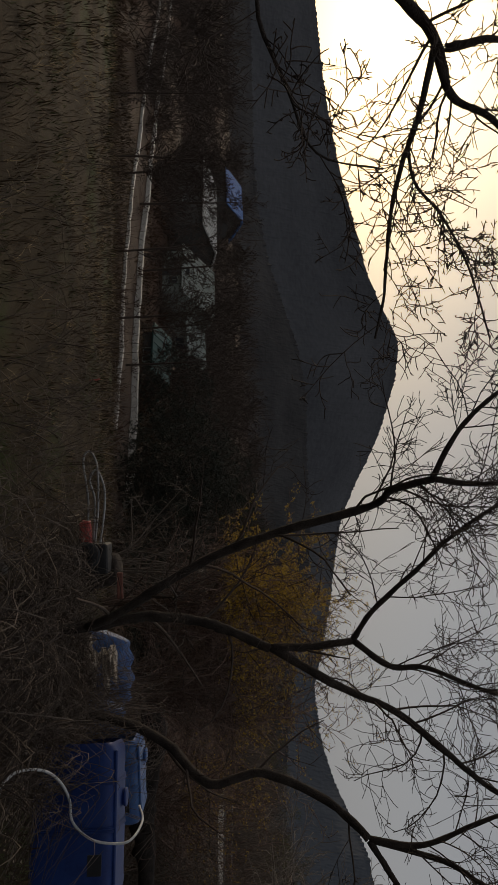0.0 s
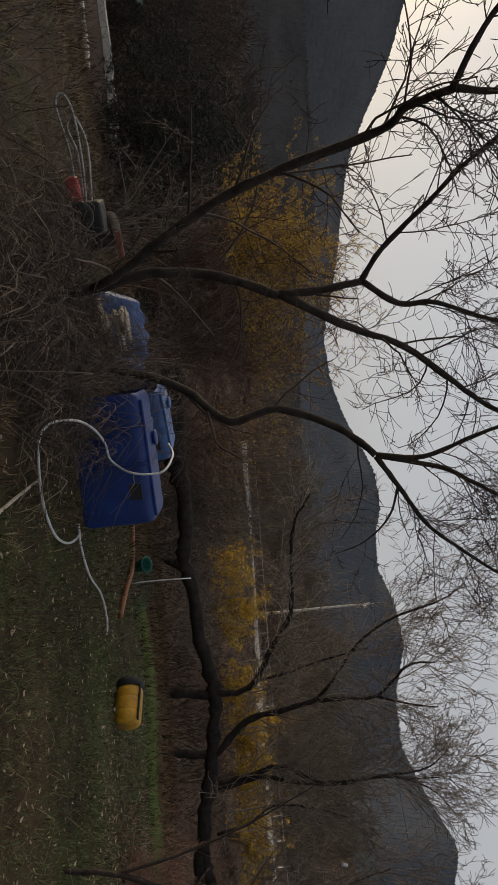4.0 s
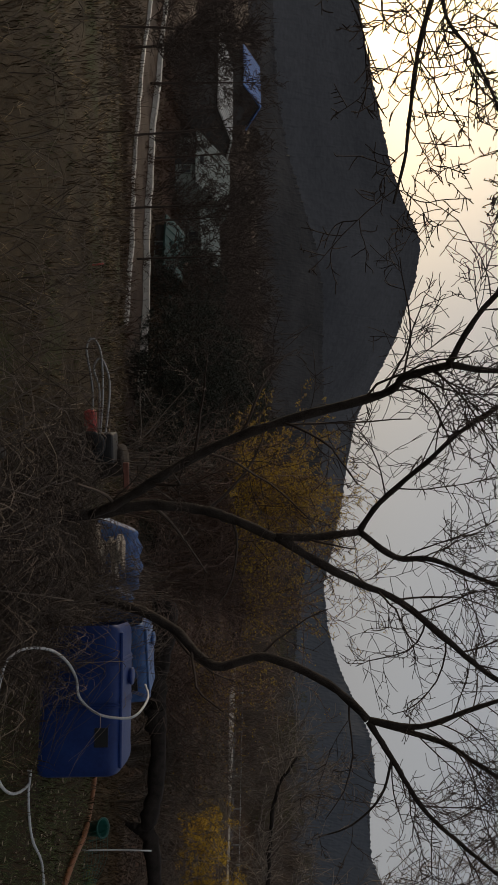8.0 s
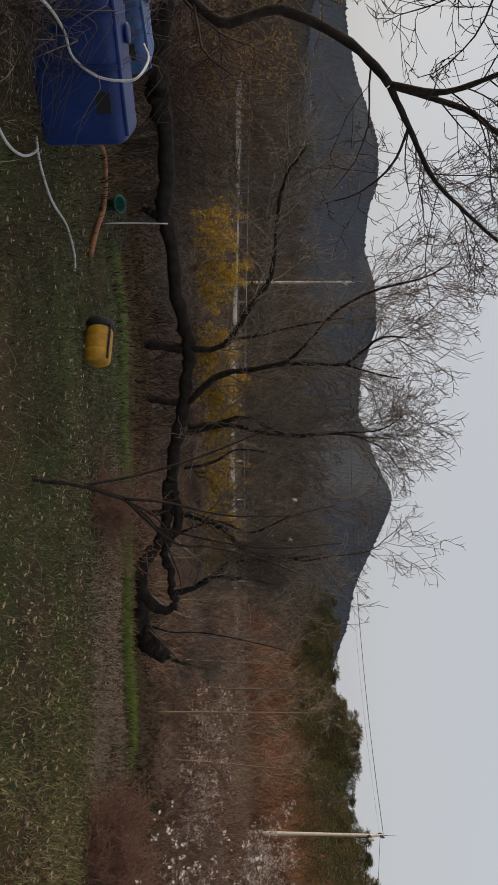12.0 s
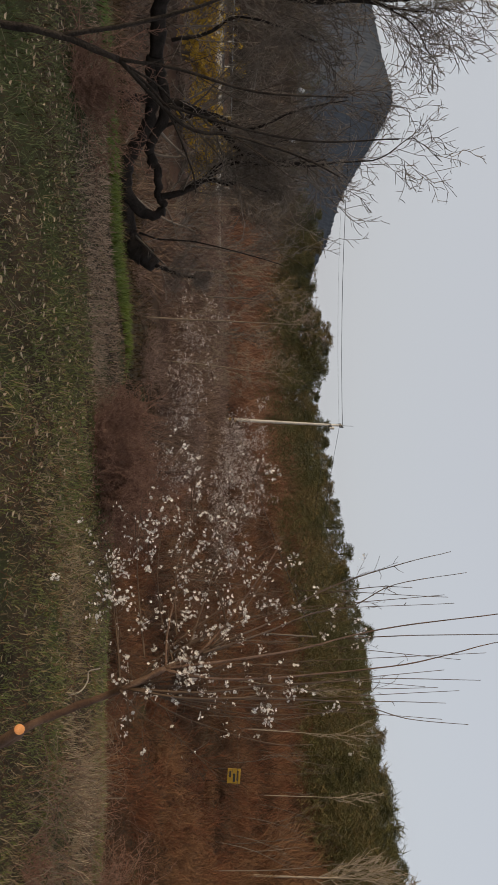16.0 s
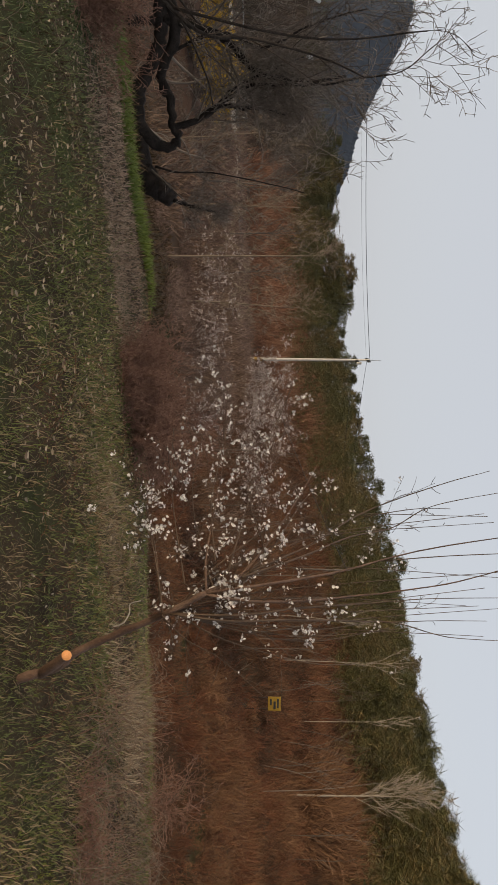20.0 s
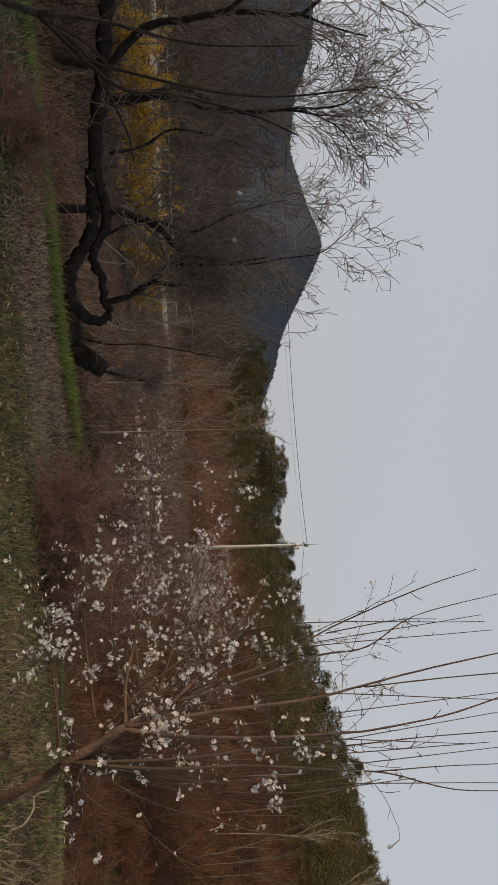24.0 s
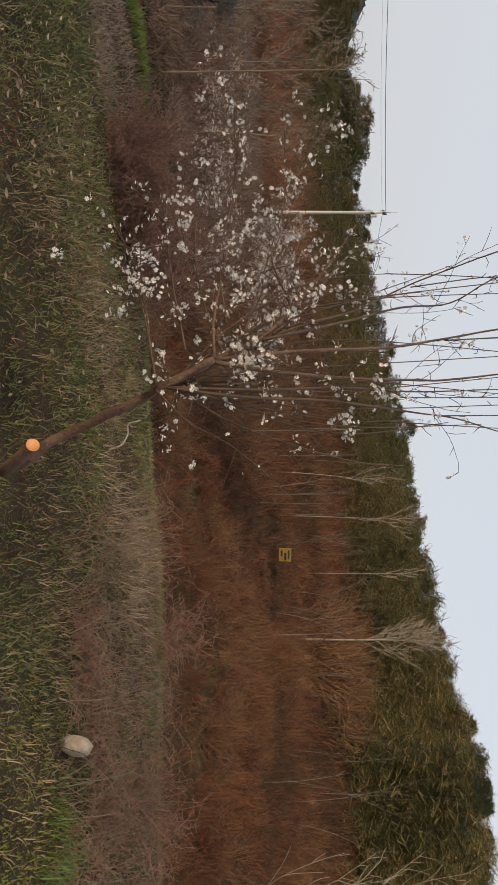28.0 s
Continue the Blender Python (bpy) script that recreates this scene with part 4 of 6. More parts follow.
tufts("brown_thicket", "purplish-brown leafless scrub filling the hollow", P, (0.5 + 0.7 * rng.random(len(P))) * (0.5 + d / 60), (0.8 + 0.7 * rng.random(len(P))) * (0.5 + d / 60), M_TWIG_MAUVE, T0)
P, az, d = spots(10, 44, 22, 90, 700, 0.8)
tufts("brown_thicket", "dark leafless scrub along the valley", P, (0.7 + 0.9 * rng.random(len(P))) * np.where(d > 36, 0.5, 0.6 + d / 60), (0.9 + 0.8 * rng.random(len(P))) * (0.6 + d / 60), M_TWIG, T1)
P, az, d = spots(14, 60, 25, 48, 620, 1.0)
tufts("dark_weeds", "low withered weeds on the slope below the road", P, 0.25 + 0.35 * rng.random(len(P)), 0.8 + 0.7 * rng.random(len(P)), M_TWIG_MID, T1, "weeds")
P, az, d = spots(-62, 12, 90, 170, 420, 1.0)
tufts("dark_wood", "dark leafless wood climbing from the valley", P, 2.5 + 6.5 * rng.random(len(P)) ** 2, 5 + 3 * rng.random(len(P)), M_TWIG, T2, "wood")
P, az, d = spots(-62, -8, 46, 100, 380, 1.0)
HEDGE = P, d
P, az, d = spots(-62, 22, 17, 62, 1100, 0.7)
road_at = np.abs((P[:, 0] + 4.4) * 0.450 + (P[:, 1] - 24.0) * 0.893 - 0.4)
P, d = P[road_at > 2.6], d[road_at > 2.6]
tufts("dark_weeds", "dark withered weeds and scrub along the farm road", P, (0.3 + 0.5 * rng.random(len(P))) * (0.6 + d / 60), (0.7 + 0.6 * rng.random(len(P))) * (0.6 + d / 60), M_THICKET_DARK, T1, "weeds")
P, d = HEDGE
tufts("dark_hedge", "dark leafless trees and hedges beyond the farm road", P, (1.5 + 2.0 * rng.random(len(P))) * (0.7 + d / 130), (1.6 + 1.2 * rng.random(len(P))) * (0.6 + d / 130), M_TWIG, T2, "hedge")

# skyline of the wood: bearing and height, degrees
WOOD = np.array([(8, 1.2), (20, 2.6), (30, 3.7), (45, 4.6), (52, 4.3), (58, 4.7), (63, 4.9), (65, 6.2), (67, 6.6), (70, 5.7), (73, 6.3), (78, 7.3), (83, 8.5), (90, 10.1), (97, 11.4), (104, 12.1), (107, 12.6), (110, 13.6), (114, 15.0), (117, 15.6), (119, 14.5), (122, 14.3), (126, 15.3)])


def pine_mesh(seed, clumps, mat, fine=1.0, spikes=STAR_V, sides=STAR_F):
    """Ragged pine one unit high: trunk and crown meshes."""
    g = np.random.default_rng(seed)
    t = Tubes()
    t.add(curve([(0, 0, -0.05), (0.01 * g.normal(), 0.01 * g.normal(), 0.4), (0.02 * g.normal(), 0.02 * g.normal(), 0.95)], 4), 0.022, 0.005, 5)
    at, size = [], []
    for _ in range(clumps):
        z = 0.10 + 0.90 * g.random() ** 0.85
        r = (0.33 * (1.08 - z) ** 0.6 + 0.02) * (0.35 + 0.75 * g.random()) * (1 + 0.35 * math.sin(z * 23 + seed))
        a = g.random() * 6.28
        at.append((r * math.cos(a), r * math.sin(a), z - 0.12 * r))
        size.append((0.05 + 0.05 * g.random()) * fine)
    at = np.array(at)
    crown = scatter(spikes, [sides], at, g.random(clumps) * 6.28, g.random(clumps) * 1.2, np.array(size), mat, "crown")
    return t.mesh("trunk", M_BARK), crown


pines = []
for k in range(4):
    ob = thing("pine_tree", "ragged dark green pine on the wooded ridge", "tree", (0, -400 - 5 * k, -12), group="pines on the ridge")
    a, b = pine_mesh(20 + k, 520, M_PINE if k != 2 else M_PINE_TAN, 0.74, STAR_V[:48], STAR_F[:16])
    part("trunk", a, ob, world_space=False)
    part("crown", b, ob, world_space=False)
    pines.append(ob)
used = [False] * 4
for az in np.arange(57, 126, 1.0):
    a = az + rng.normal() * 0.35
    d = np.interp(a, RISE[:, 0], RISE[:, 2]) * (0.95 + 0.05 * rng.random())
    x, y = polar(a, d)
    z = float(ground(x, y)) - 0.3
    h = d * math.tan(radians(float(np.interp(a, WOOD[:, 0], WOOD[:, 1])))) + 1.3 - z + rng.normal() * 0.5
    h = max(h, 3.0)
    k = int(rng.integers(0, 4))
    m = Matrix.LocRotScale((x, y, z), Euler((0.03 * rng.normal(), 0.03 * rng.normal(), rng.random() * 6.28)), (h * 1.3, h * 1.3, h))
    if not used[k]:
        pines[k].matrix_basis = m
        used[k] = True
    else:
        c = copy_thing(pines[k], m)
        c.matrix_basis = m


def forest(name, label, rows, mat, clumps, seed, lift=0.0):
    """Many pines joined, behind and below the ridge's own."""
    vs, fs, n = [], [], 0
    me = pine_mesh(seed, int(clumps * 1.5), mat, 0.88, STAR_V[:27], STAR_F[:9])[1]
    v = np.empty(len(me.vertices) * 3, np.float32)
    me.vertices.foreach_get("co", v)
    v = v.reshape(-1, 3)
    f = np.arange(len(v)).reshape(-1, 3)
    for x, y, h, w in rows:
        a = rng.random() * 6.28
        c, s = math.cos(a), math.sin(a)
        p = v * np.array([w, w, h])
        vs.append(np.stack([p[:, 0] * c - p[:, 1] * s, p[:, 0] * s + p[:, 1] * c, p[:, 2]], -1) + np.array([x, y, float(ground(x, y)) - 0.3]))
        fs.append(f + n)
        n += len(v)
    bpy.data.meshes.remove(me)
    return single(name, to_mesh(name, np.concatenate(vs), [np.concatenate(fs)], mat), label, "wood", "stuff")


rows_a, rows_b = [], []
for _ in range(400):
    a = 57 + 69 * rng.random()
    lo = float(np.interp(a, [57, 70, 82, 96, 105, 112, 116, 126], [0.88, 0.74, 0.66, 0.62, 0.62, 0.68, 0.55, 0.5]))
    f = lo + (1.06 - lo) * rng.random()
    d = float(np.interp(a, RISE[:, 0], RISE[:, 2])) * f
    x, y = polar(a, d)
    h = 5 + 3.2 * rng.random()
    (rows_a if rng.random() < 0.62 else rows_b).append((x, y, h, h * (1.15 + 0.35 * rng.random())))
forest("pine_wood", "dark green pine wood on the slope", rows_a, M_PINE, 120, 41)
forest("pine_wood", "yellowish-green young pines on the slope", rows_b, M_PINE_TAN, 120, 42)
rows_d = []
for a in np.arange(57, 126, 0.45):
    d = float(np.interp(a, RISE[:, 0], RISE[:, 2])) * (0.93 + 0.08 * rng.random())
    x, y = polar(a + 0.3 * rng.normal(), d)
    h = (0.85 if a < 76 else 0.6) * max(3.0, d * math.tan(radians(float(np.interp(a, WOOD[:, 0], WOOD[:, 1])))) + 1.3 - float(ground(x, y)))
    rows_d.append((x, y, h, h * 1.7))
forest("pine_wood", "low bushy pines closing the gaps along the ridge", rows_d, M_PINE, 110, 44)
rows_c = []
for _ in range(70):
    a = 12 + 48 * rng.random()
    d = float(np.interp(a, RISE[:, 0], RISE[:, 2])) * (0.75 + 0.25 * rng.random())
    x, y = polar(a, d)
    h = 5 + 3 * rng.random()
    rows_c.append((x, y, h, h))
forest("pine_wood", "scattered dark pines on the hill behind the road", rows_c, M_PINE, 70, 43)
big = thing("pine_tree", "broad bushy dark green pine above the thicket", "tree", on(*polar(117, 42), -0.3))
a, b = pine_mesh(77, 3800, M_PINE_DEEP, 0.28)
a.transform(Matrix.Diagonal((9.5, 9.5, 8.4, 1)))
b.transform(Matrix.Diagonal((11.0, 11.0, 8.4, 1)))
part("trunk", a, big, world_space=False)
part("crown", b, big, world_space=False)

# rust-brown trees still holding dead leaves below the big pine
P, az, d = spots(105, 113, 36, 46, 60)
tufts("rusty_thicket", "rust-coloured leafless trees massed below the pines", P, 2.4 + 1.6 * rng.random(len(P)), 2.2 + 1.0 * rng.random(len(P)), M_THICKET_TAN, T0)
P, az, d = spots(80, 126, 24, 62, 80)
slim = Tubes()
for q in P:
    h = 2.6 + 2.4 * rng.random()
    lean = rng.normal(size=2) * 0.15 * h
    c = curve([q, q + (lean[0] * 0.3, lean[1] * 0.3, h * 0.5), q + (lean[0], lean[1], h)], 3)
    slim.add(c, 0.022, 0.007, 4)
    grow(slim, c, 0.010, 2, 5, 0.28, 0.4, 0.6, 0.5, 0.005, 0.45, 0.12)
single("slim_saplings", slim.mesh("slim_saplings", M_TWIG_GREY), "thin pale upright saplings scattered through the thicket", "saplings", "stuff")

# bare brown wood on the hill behind the road
T3 = twig_template(34, 5, 0.42, 0.007, 4)
P, az, d = spots(8, 60, 92, 150, 330)
tufts("bare_wood", "leafless grey-brown wood on the hill behind the road", P, 4.5 + 3.5 * rng.random(len(P)), 3.5 + 2 * rng.random(len(P)), M_TWIG_MID, T3, "wood")
P, az, d = spots(58, 86, 80, 122, 240)
tufts("bare_wood", "leafless brown wood below the pines", P, 3.0 + 2.5 * rng.random(len(P)), 3 + 2 * rng.random(len(P)), M_TWIG_RED, T3, "wood")


def bare_tree(name, label, x, y, h, mat, lean=0.1, n=9, levels=2, r=None, tip=0.006, up=0.5, first=0.35, bark=None, spread=0.6):
    b = on(x, y, -0.1)
    g = rng.normal(size=4) * lean * h * 0.3
    r = r or h * 0.011
    tree(name, label, b, [([b, b + (g[0] * 0.4, g[1] * 0.4, h * 0.4), b + (g[0], g[1], h * 0.72), b + (g[0] * 1.2, g[1] * 1.3, h)], r, r * 0.25, n)],
         {"levels": levels, "ratio": 0.42, "up": up, "bend": 0.12, "thin": 0.4, "first": first, "spread": spread, "keep": 0.5}, mat, bark or mat, min_tip=tip)


def bearing_tree(name, label, az, d, h, mat, **kw):
    x, y = polar(az, d)
    bare_tree(name, label, x, y, h, mat, **kw)


M_BIRCH = material("pale_bark", (0.18, 0.14, 0.10), (0.36, 0.30, 0.23), 3, 0.8, 0.3, 30)
bearing_tree("pale_tree", "pale-barked leafless tree with a fan of fine branches", 106.5, 36, 6.3, M_BIRCH, n=24, levels=2, tip=0.009, up=0.35, first=0.42, r=0.06, spread=0.75)
bearing_tree("pale_tree", "slim pale-barked leafless tree in the thicket", 97.0, 38, 6.2, M_BIRCH, n=9, levels=2, tip=0.010, first=0.5, r=0.032)
bearing_tree("pale_tree", "slim pale-barked leafless tree in the thicket", 101.5, 40, 6.0, M_BIRCH, n=8, levels=2, tip=0.010, first=0.5, r=0.028)
bearing_tree("pale_tree", "slim pale-barked leafless tree in the thicket", 93.5, 36, 5.6, M_BIRCH, n=8, levels=2, tip=0.010, first=0.5, r=0.026)
bearing_tree("pale_tree", "leafless tree with crooked whitish branches near the patch", 122.6, 15, 5.6, M_BIRCH, n=12, levels=2, tip=0.005, first=0.2, r=0.026, spread=0.6, up=0.3)
for az, d, h in ((27, 40, 5.5), (33.5, 46, 6), (44, 38, 4.6), (50, 42, 5.2), (55, 45, 5.5), (59, 40, 5.0), (63, 48, 5.5), (66, 44, 4.4), (22, 34, 5.0), (17, 36, 5.4)):
    bearing_tree("bare_tree", "leafless greyish tree with fine upright branches in the valley", az, d, h, M_TWIG_GREY, n=13, levels=3, tip=0.011, up=0.35, first=0.22, spread=0.8)
for az, d, h in ((60.5, 23, 4.6), (64.5, 22, 5.0), (68.0, 26, 4.8), (56.0, 27, 4.8)):
    bearing_tree("bare_tree", "leafless tree with a fan of long tan twigs on the slope", az, d, h, M_TWIG_PALE, n=20, levels=3, tip=0.0055, up=0.15, first=0.12, spread=0.95, r=0.035)
for az, d, h in ((-14.5, 30, 5.2), (-20, 30, 4.8), (-17, 36, 5.5), (-22.5, 38, 5.5), (-27, 40, 6.0), (-32, 42, 6.0), (-34.5, 36, 5.4), (-40, 36, 5.4), (-24, 28, 4.6), (-29, 31, 5.0), (-10, 29, 5.0), (-36, 32, 5.0)):
    bearing_tree("bare_tree", "dark leafless tree beside the farm road", az, d, h, M_TWIG, n=24, levels=3, tip=0.009, up=0.15, first=0.12, spread=1.0)


# ---------------------------------------------------------------- shrubs


SPECK_V = [(0, 0, 0), (1, 0.3, 0.3), (0.6, 0.8, 0.35), (-0.8, 0.5, 0.3), (-0.9, -0.3, 0.35), (0.1, -1, 0.3), (0.7, -0.7, 0.3)]
SPECK_F = [(0, 1, 2), (0, 3, 4), (0, 5, 6)]


def shrub(name, label, x, y, height, width, mat, stems=14, twigs=7, levels=2, bloom=None, bloom_n=0, bloom_size=0.03, tip=0.004, up=0.3, base_r=0.018, bloom_part="blossom", category="shrub", own=5, bloom_from=0.0):
    b = on(x, y, -0.05)
    ob = thing(name, label, category, b)
    t, ends = Tubes(), []
    for k in range(stems):
        a, s = rng.random() * 6.28, rng.random() ** 0.7
        out = np.array([math.cos(a), math.sin(a), 0]) * width * 0.5 * s
        hh = height * (0.65 + 0.4 * rng.random()) * (1.05 - 0.35 * s)
        p = curve([b + out * 0.12, b + out * 0.35 + (0, 0, hh * 0.4), b + out * 0.8 + rng.normal(size=3) * 0.12 * width + (0, 0, hh * 0.75), b + out + rng.normal(size=3) * 0.12 * width + (0, 0, hh)], 3)
        if k < own:
            st = Tubes()
            st.add(p, base_r, max(base_r * 0.25, tip), 5)
            part("stem", st.mesh("stem", mat), ob)
        else:
            t.add(p, base_r, max(base_r * 0.25, tip), 4)
        grow(t, p, base_r * 0.7, levels, twigs, 0.36, up * 0.6, 1.0, 0.45, tip, 0.2, 0.36, ends)
    part("crown", t.mesh("crown", mat), ob, kind="stuff")
    if bloom_n:
        ends = [q for q in ends if q[-1][2] > b[2] + height * bloom_from]
        pts = np.array([q[rng.integers(1, len(q))] for q in (ends[int(k)] for k in rng.integers(0, len(ends), bloom_n))]) + rng.normal(size=(bloom_n, 3)) * bloom_size
        part(bloom_part, scatter(SPECK_V, [SPECK_F], pts, rng.random(bloom_n) * 6.28, rng.random(bloom_n) * 2.8, bloom_size * (0.6 + 0.6 * rng.random(bloom_n)), bloom, bloom_part), ob, kind="stuff")
    return ob


shrub("flowering_shrub", "tall twiggy shrub with dull yellow early blossom", 0.45, 12.9, 4.6, 2.7, M_TWIG_MAUVE, 46, 10, 2, M_YELLOW_FL, 19000, 0.021, 0.0045, 0.35, bloom_from=0.52)
shrub("flowering_shrub", "twiggy shrub with sparse yellow blossom beside a taller one", 1.8, 12.6, 4.5, 2.9, M_TWIG_MAUVE, 46, 10, 2, M_YELLOW_FL, 7000, 0.018, 0.0045, 0.3, bloom_from=0.55)
shrub("bare_shrub", "dense brown leafless shrub behind the tanks", *polar(13.5, 18.0), 4.2, 4.0, M_TWIG_MAUVE, 36, 9, 2, M_YELLOW_FL, 2600, 0.022, 0.006, 0.2, bloom_from=0.5)
shrub("bare_shrub", "dense brown leafless shrub", *polar(18.5, 18.4), 3.6, 4.0, M_TWIG_GREY, 30, 9, 2, M_YELLOW_FL, 500, 0.018, 0.005, 0.2)
shrub("bare_shrub", "dark leafless shrub on the slope beyond the tank", *polar(22.0, 19.0), 3.0, 3.6, M_TWIG_GREY, 20, 8, 2, tip=0.006)
shrub("bare_shrub", "dark leafless shrub on the slope beyond the tank", *polar(29.0, 24.0), 2.6, 3.6, M_TWIG_GREY, 20, 8, 2, tip=0.007)
shrub("bare_shrub", "grey leafless shrub with pale buds beside the stump", *polar(-6.2, 11.8), 2.2, 2.2, M_TWIG_GREY, 18, 8, 2, M_LEAF, 500, 0.02, 0.0035, 0.2, bloom_part="bud_growth")
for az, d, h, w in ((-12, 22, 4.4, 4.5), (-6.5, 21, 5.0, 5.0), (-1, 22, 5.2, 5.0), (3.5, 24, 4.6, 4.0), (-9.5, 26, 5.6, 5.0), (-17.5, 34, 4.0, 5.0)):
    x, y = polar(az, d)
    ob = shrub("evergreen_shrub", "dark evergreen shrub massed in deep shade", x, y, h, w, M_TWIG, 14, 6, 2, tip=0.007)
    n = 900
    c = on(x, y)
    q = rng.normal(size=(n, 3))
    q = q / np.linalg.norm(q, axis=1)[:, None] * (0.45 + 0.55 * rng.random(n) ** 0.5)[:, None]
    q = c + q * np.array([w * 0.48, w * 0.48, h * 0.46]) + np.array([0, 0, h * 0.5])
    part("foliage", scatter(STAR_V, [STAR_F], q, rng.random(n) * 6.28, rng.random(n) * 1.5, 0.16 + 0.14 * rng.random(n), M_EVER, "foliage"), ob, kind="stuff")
for az, d, h, w, n in ((25.5, 41, 2.6, 3.4, 800), (28.5, 40, 2.7, 3.4, 1000), (31, 42, 2.0, 2.6, 350), (35.2, 40, 2.4, 3.0, 800), (38.8, 40, 3.0, 3.4, 1300), (41.8, 40, 2.5, 3.0, 900), (45.5, 40, 2.3, 3.0, 700), (50.5, 39, 2.4, 2.8, 800), (53.0, 40, 1.9, 2.6, 250)):
    shrub("forsythia", "bare shrub thick with yellow flowers below the road", *polar(az, d), h * 1.25, w * 1.1, M_TWIG_GREY, 16, 6, 2, M_YELLOW_FL, n * 3, 0.09, 0.008, 0.2)
M_PINK = material("pale_pink_blossom", (0.46, 0.38, 0.345), (0.72, 0.64, 0.59), 3, 0.7, 0.0, 40, island=0.6, through_light=0.3)
for az, d, h, w, n in ((74.0, 50, 4.2, 5.0, 900), (77.0, 46, 4.0, 5.0, 900), (65.5, 30, 2.4, 2.8, 420), (69.5, 26, 1.9, 2.6, 380), (71.5, 24, 1.8, 2.4, 300), (77.5, 20, 1.6, 2.4, 360), (80, 40, 3.4, 4.4, 700), (83, 38, 3.0, 3.6, 300)):
    shrub("blossoming_shrub", "twiggy shrub covered in small pale pink blossom", *polar(az, d), h, w, M_TWIG_MAUVE, 16, 7, 2, M_PINK, int(n * (1.7 if d > 35 else 1.1)), 0.058 + d * 0.0005, 0.008, 0.2)
for x, y, h, w in ((8.5, 2.7, 0.38, 1.2), (9.0, 2.2, 0.5, 1.3), (9.4, 3.0, 0.42, 1.3), (10.2, 2.3, 0.7, 1.6)):
    shrub("bramble_bush", "low dense reddish-brown leafless bush at the grass edge", x, y, h, w, M_BRAMBLE, 60, 10, 2, tip=0.0024, base_r=0.004)
shrub("bramble_bush", "low rusty leafless bush by the grass bank", 6.5, 5.5, 0.55, 1.5, M_BRAMBLE, 50, 9, 2, tip=0.0022, base_r=0.004)
for x, y, h, w in ((7.7, -2.7, 0.45, 1.2), (7.0, -3.2, 0.5, 1.2), (9.3, -1.9, 0.6, 1.4), (6.7, -2.3, 0.35, 0.8)):
    shrub("bramble_bush", "low brown tangle of dead stems beside the bank", x, y, h, w, M_BRAMBLE, 20, 7, 2, tip=0.0018, base_r=0.0035)

for x, y, h, w in ((6.55, -0.95, 0.10, 0.8), (6.5, -1.3, 0.11, 0.9), (6.75, -1.75, 0.13, 0.9)):
    shrub("bramble_bush", "flattened reddish-brown tangle of dead stems near a pale stone", x, y, h, w, M_BRAMBLE, 34, 6, 2, tip=0.0016, base_r=0.003)

# ---------------------------------------------------------------- poles and wires


def utility_pole(x, y, height, label, lean):
    b = on(x, y, -0.2)
    ob = thing("utility_pole", label, "utility pole", b)
    top = b + np.array([lean[0], lean[1], height])
    shaft = Tubes()
    shaft.add(np.linspace(b, top, 9), 0.19, 0.11, 14, cap=True)
    part("shaft", shaft.mesh("shaft", M_CONC), ob)
    for k, mt in enumerate((M_SIGNY, M_BLACK, M_SIGNY)):
        s = (1.3 + 0.3 * k) / height
        t = Tubes()
        t.add([b + (top - b) * s, b + (top - b) * (s + 0.28 / height)], 0.192, 0.19, 14)
        part("warning_band", t.mesh("warning_band", mt), ob)
    along = np.array([0.45, -0.89, 0.0])
    across = np.array([0.89, 0.45, 0.0])
    for z, half in ((-0.35, 1.0), (-1.5, 0.7)):
        c = top + np.array([0, 0, z])
        t = Tubes()
        t.add([c - across * half, c + across * half], 0.05, 0.05, 4, cap=True)
        part("crossarm", t.mesh("crossarm", M_DARK), ob)
        for s in (-0.9, -0.1, 0.9):
            e = c + across * half * s
            part("insulator", lathe(M_DARK, [(0.0, 0.0), (0.05, 0.0), (0.09, 0.08), (0.05, 0.12), (0.09, 0.2), (0.04, 0.3), (0.0, 0.31)], tuple(e + np.array([0, 0, 0.04])), sides=8), ob)
    spike = Tubes()
    spike.add([top, top + np.array([0, 0, 1.1])], 0.03, 0.02, 5, cap=True)
    part("lightning_rod", spike.mesh("lightning_rod", M_STEEL), ob)
    part("transformer", lathe(M_CONC, [(0, 0), (0.14, 0.0), (0.15, 0.05), (0.15, 0.45), (0.13, 0.5), (0, 0.5)], tuple(top + along * 0.32 + np.array([0, 0, -1.35])), sides=10), ob, "small grey switch box")
    return top


near_x, near_y = polar(73.0, 72)
top_near = utility_pole(near_x, near_y, 13.2, "tall pale concrete utility pole with a striped warning band", (0.1, 0.1))
far_x, far_y = polar(30.2, 86)
top_far = utility_pole(far_x, far_y, 14.2, "pale concrete utility pole standing by the road", (0.0, 0.0))


def wire(a, b, sag, r=0.028, name="power_line"):
    s = np.linspace(0, 1, 40)[:, None]
    p = np.asarray(a) * (1 - s) + np.asarray(b) * s - np.array([0, 0, 1]) * 4 * sag * s * (1 - s)
    t = Tubes()
    t.add(p, r, r, 4)
    single(name, t.mesh(name, M_BLACK), "thin black overhead cable strung between poles", "cable")


wire(top_near + (0, 0, 0.0), top_far + (0, 0, 0.0), 1.5)
wire(top_near + (0.4, 0.2, -0.3), top_far + (0.4, 0.2, -0.3), 1.6, 0.008)
e1 = np.array([*polar(104, 120), 17.0])
wire(top_near + (0, 0, -0.3), e1, 2.5, 0.02)
wire(top_near + (0.5, 0.3, -1.4), e1 + (0.5, 0.3, -0.8), 2.5, 0.02)
e2 = np.array([*polar(90, 47), float(ground(*polar(90, 47))) + 4.2])
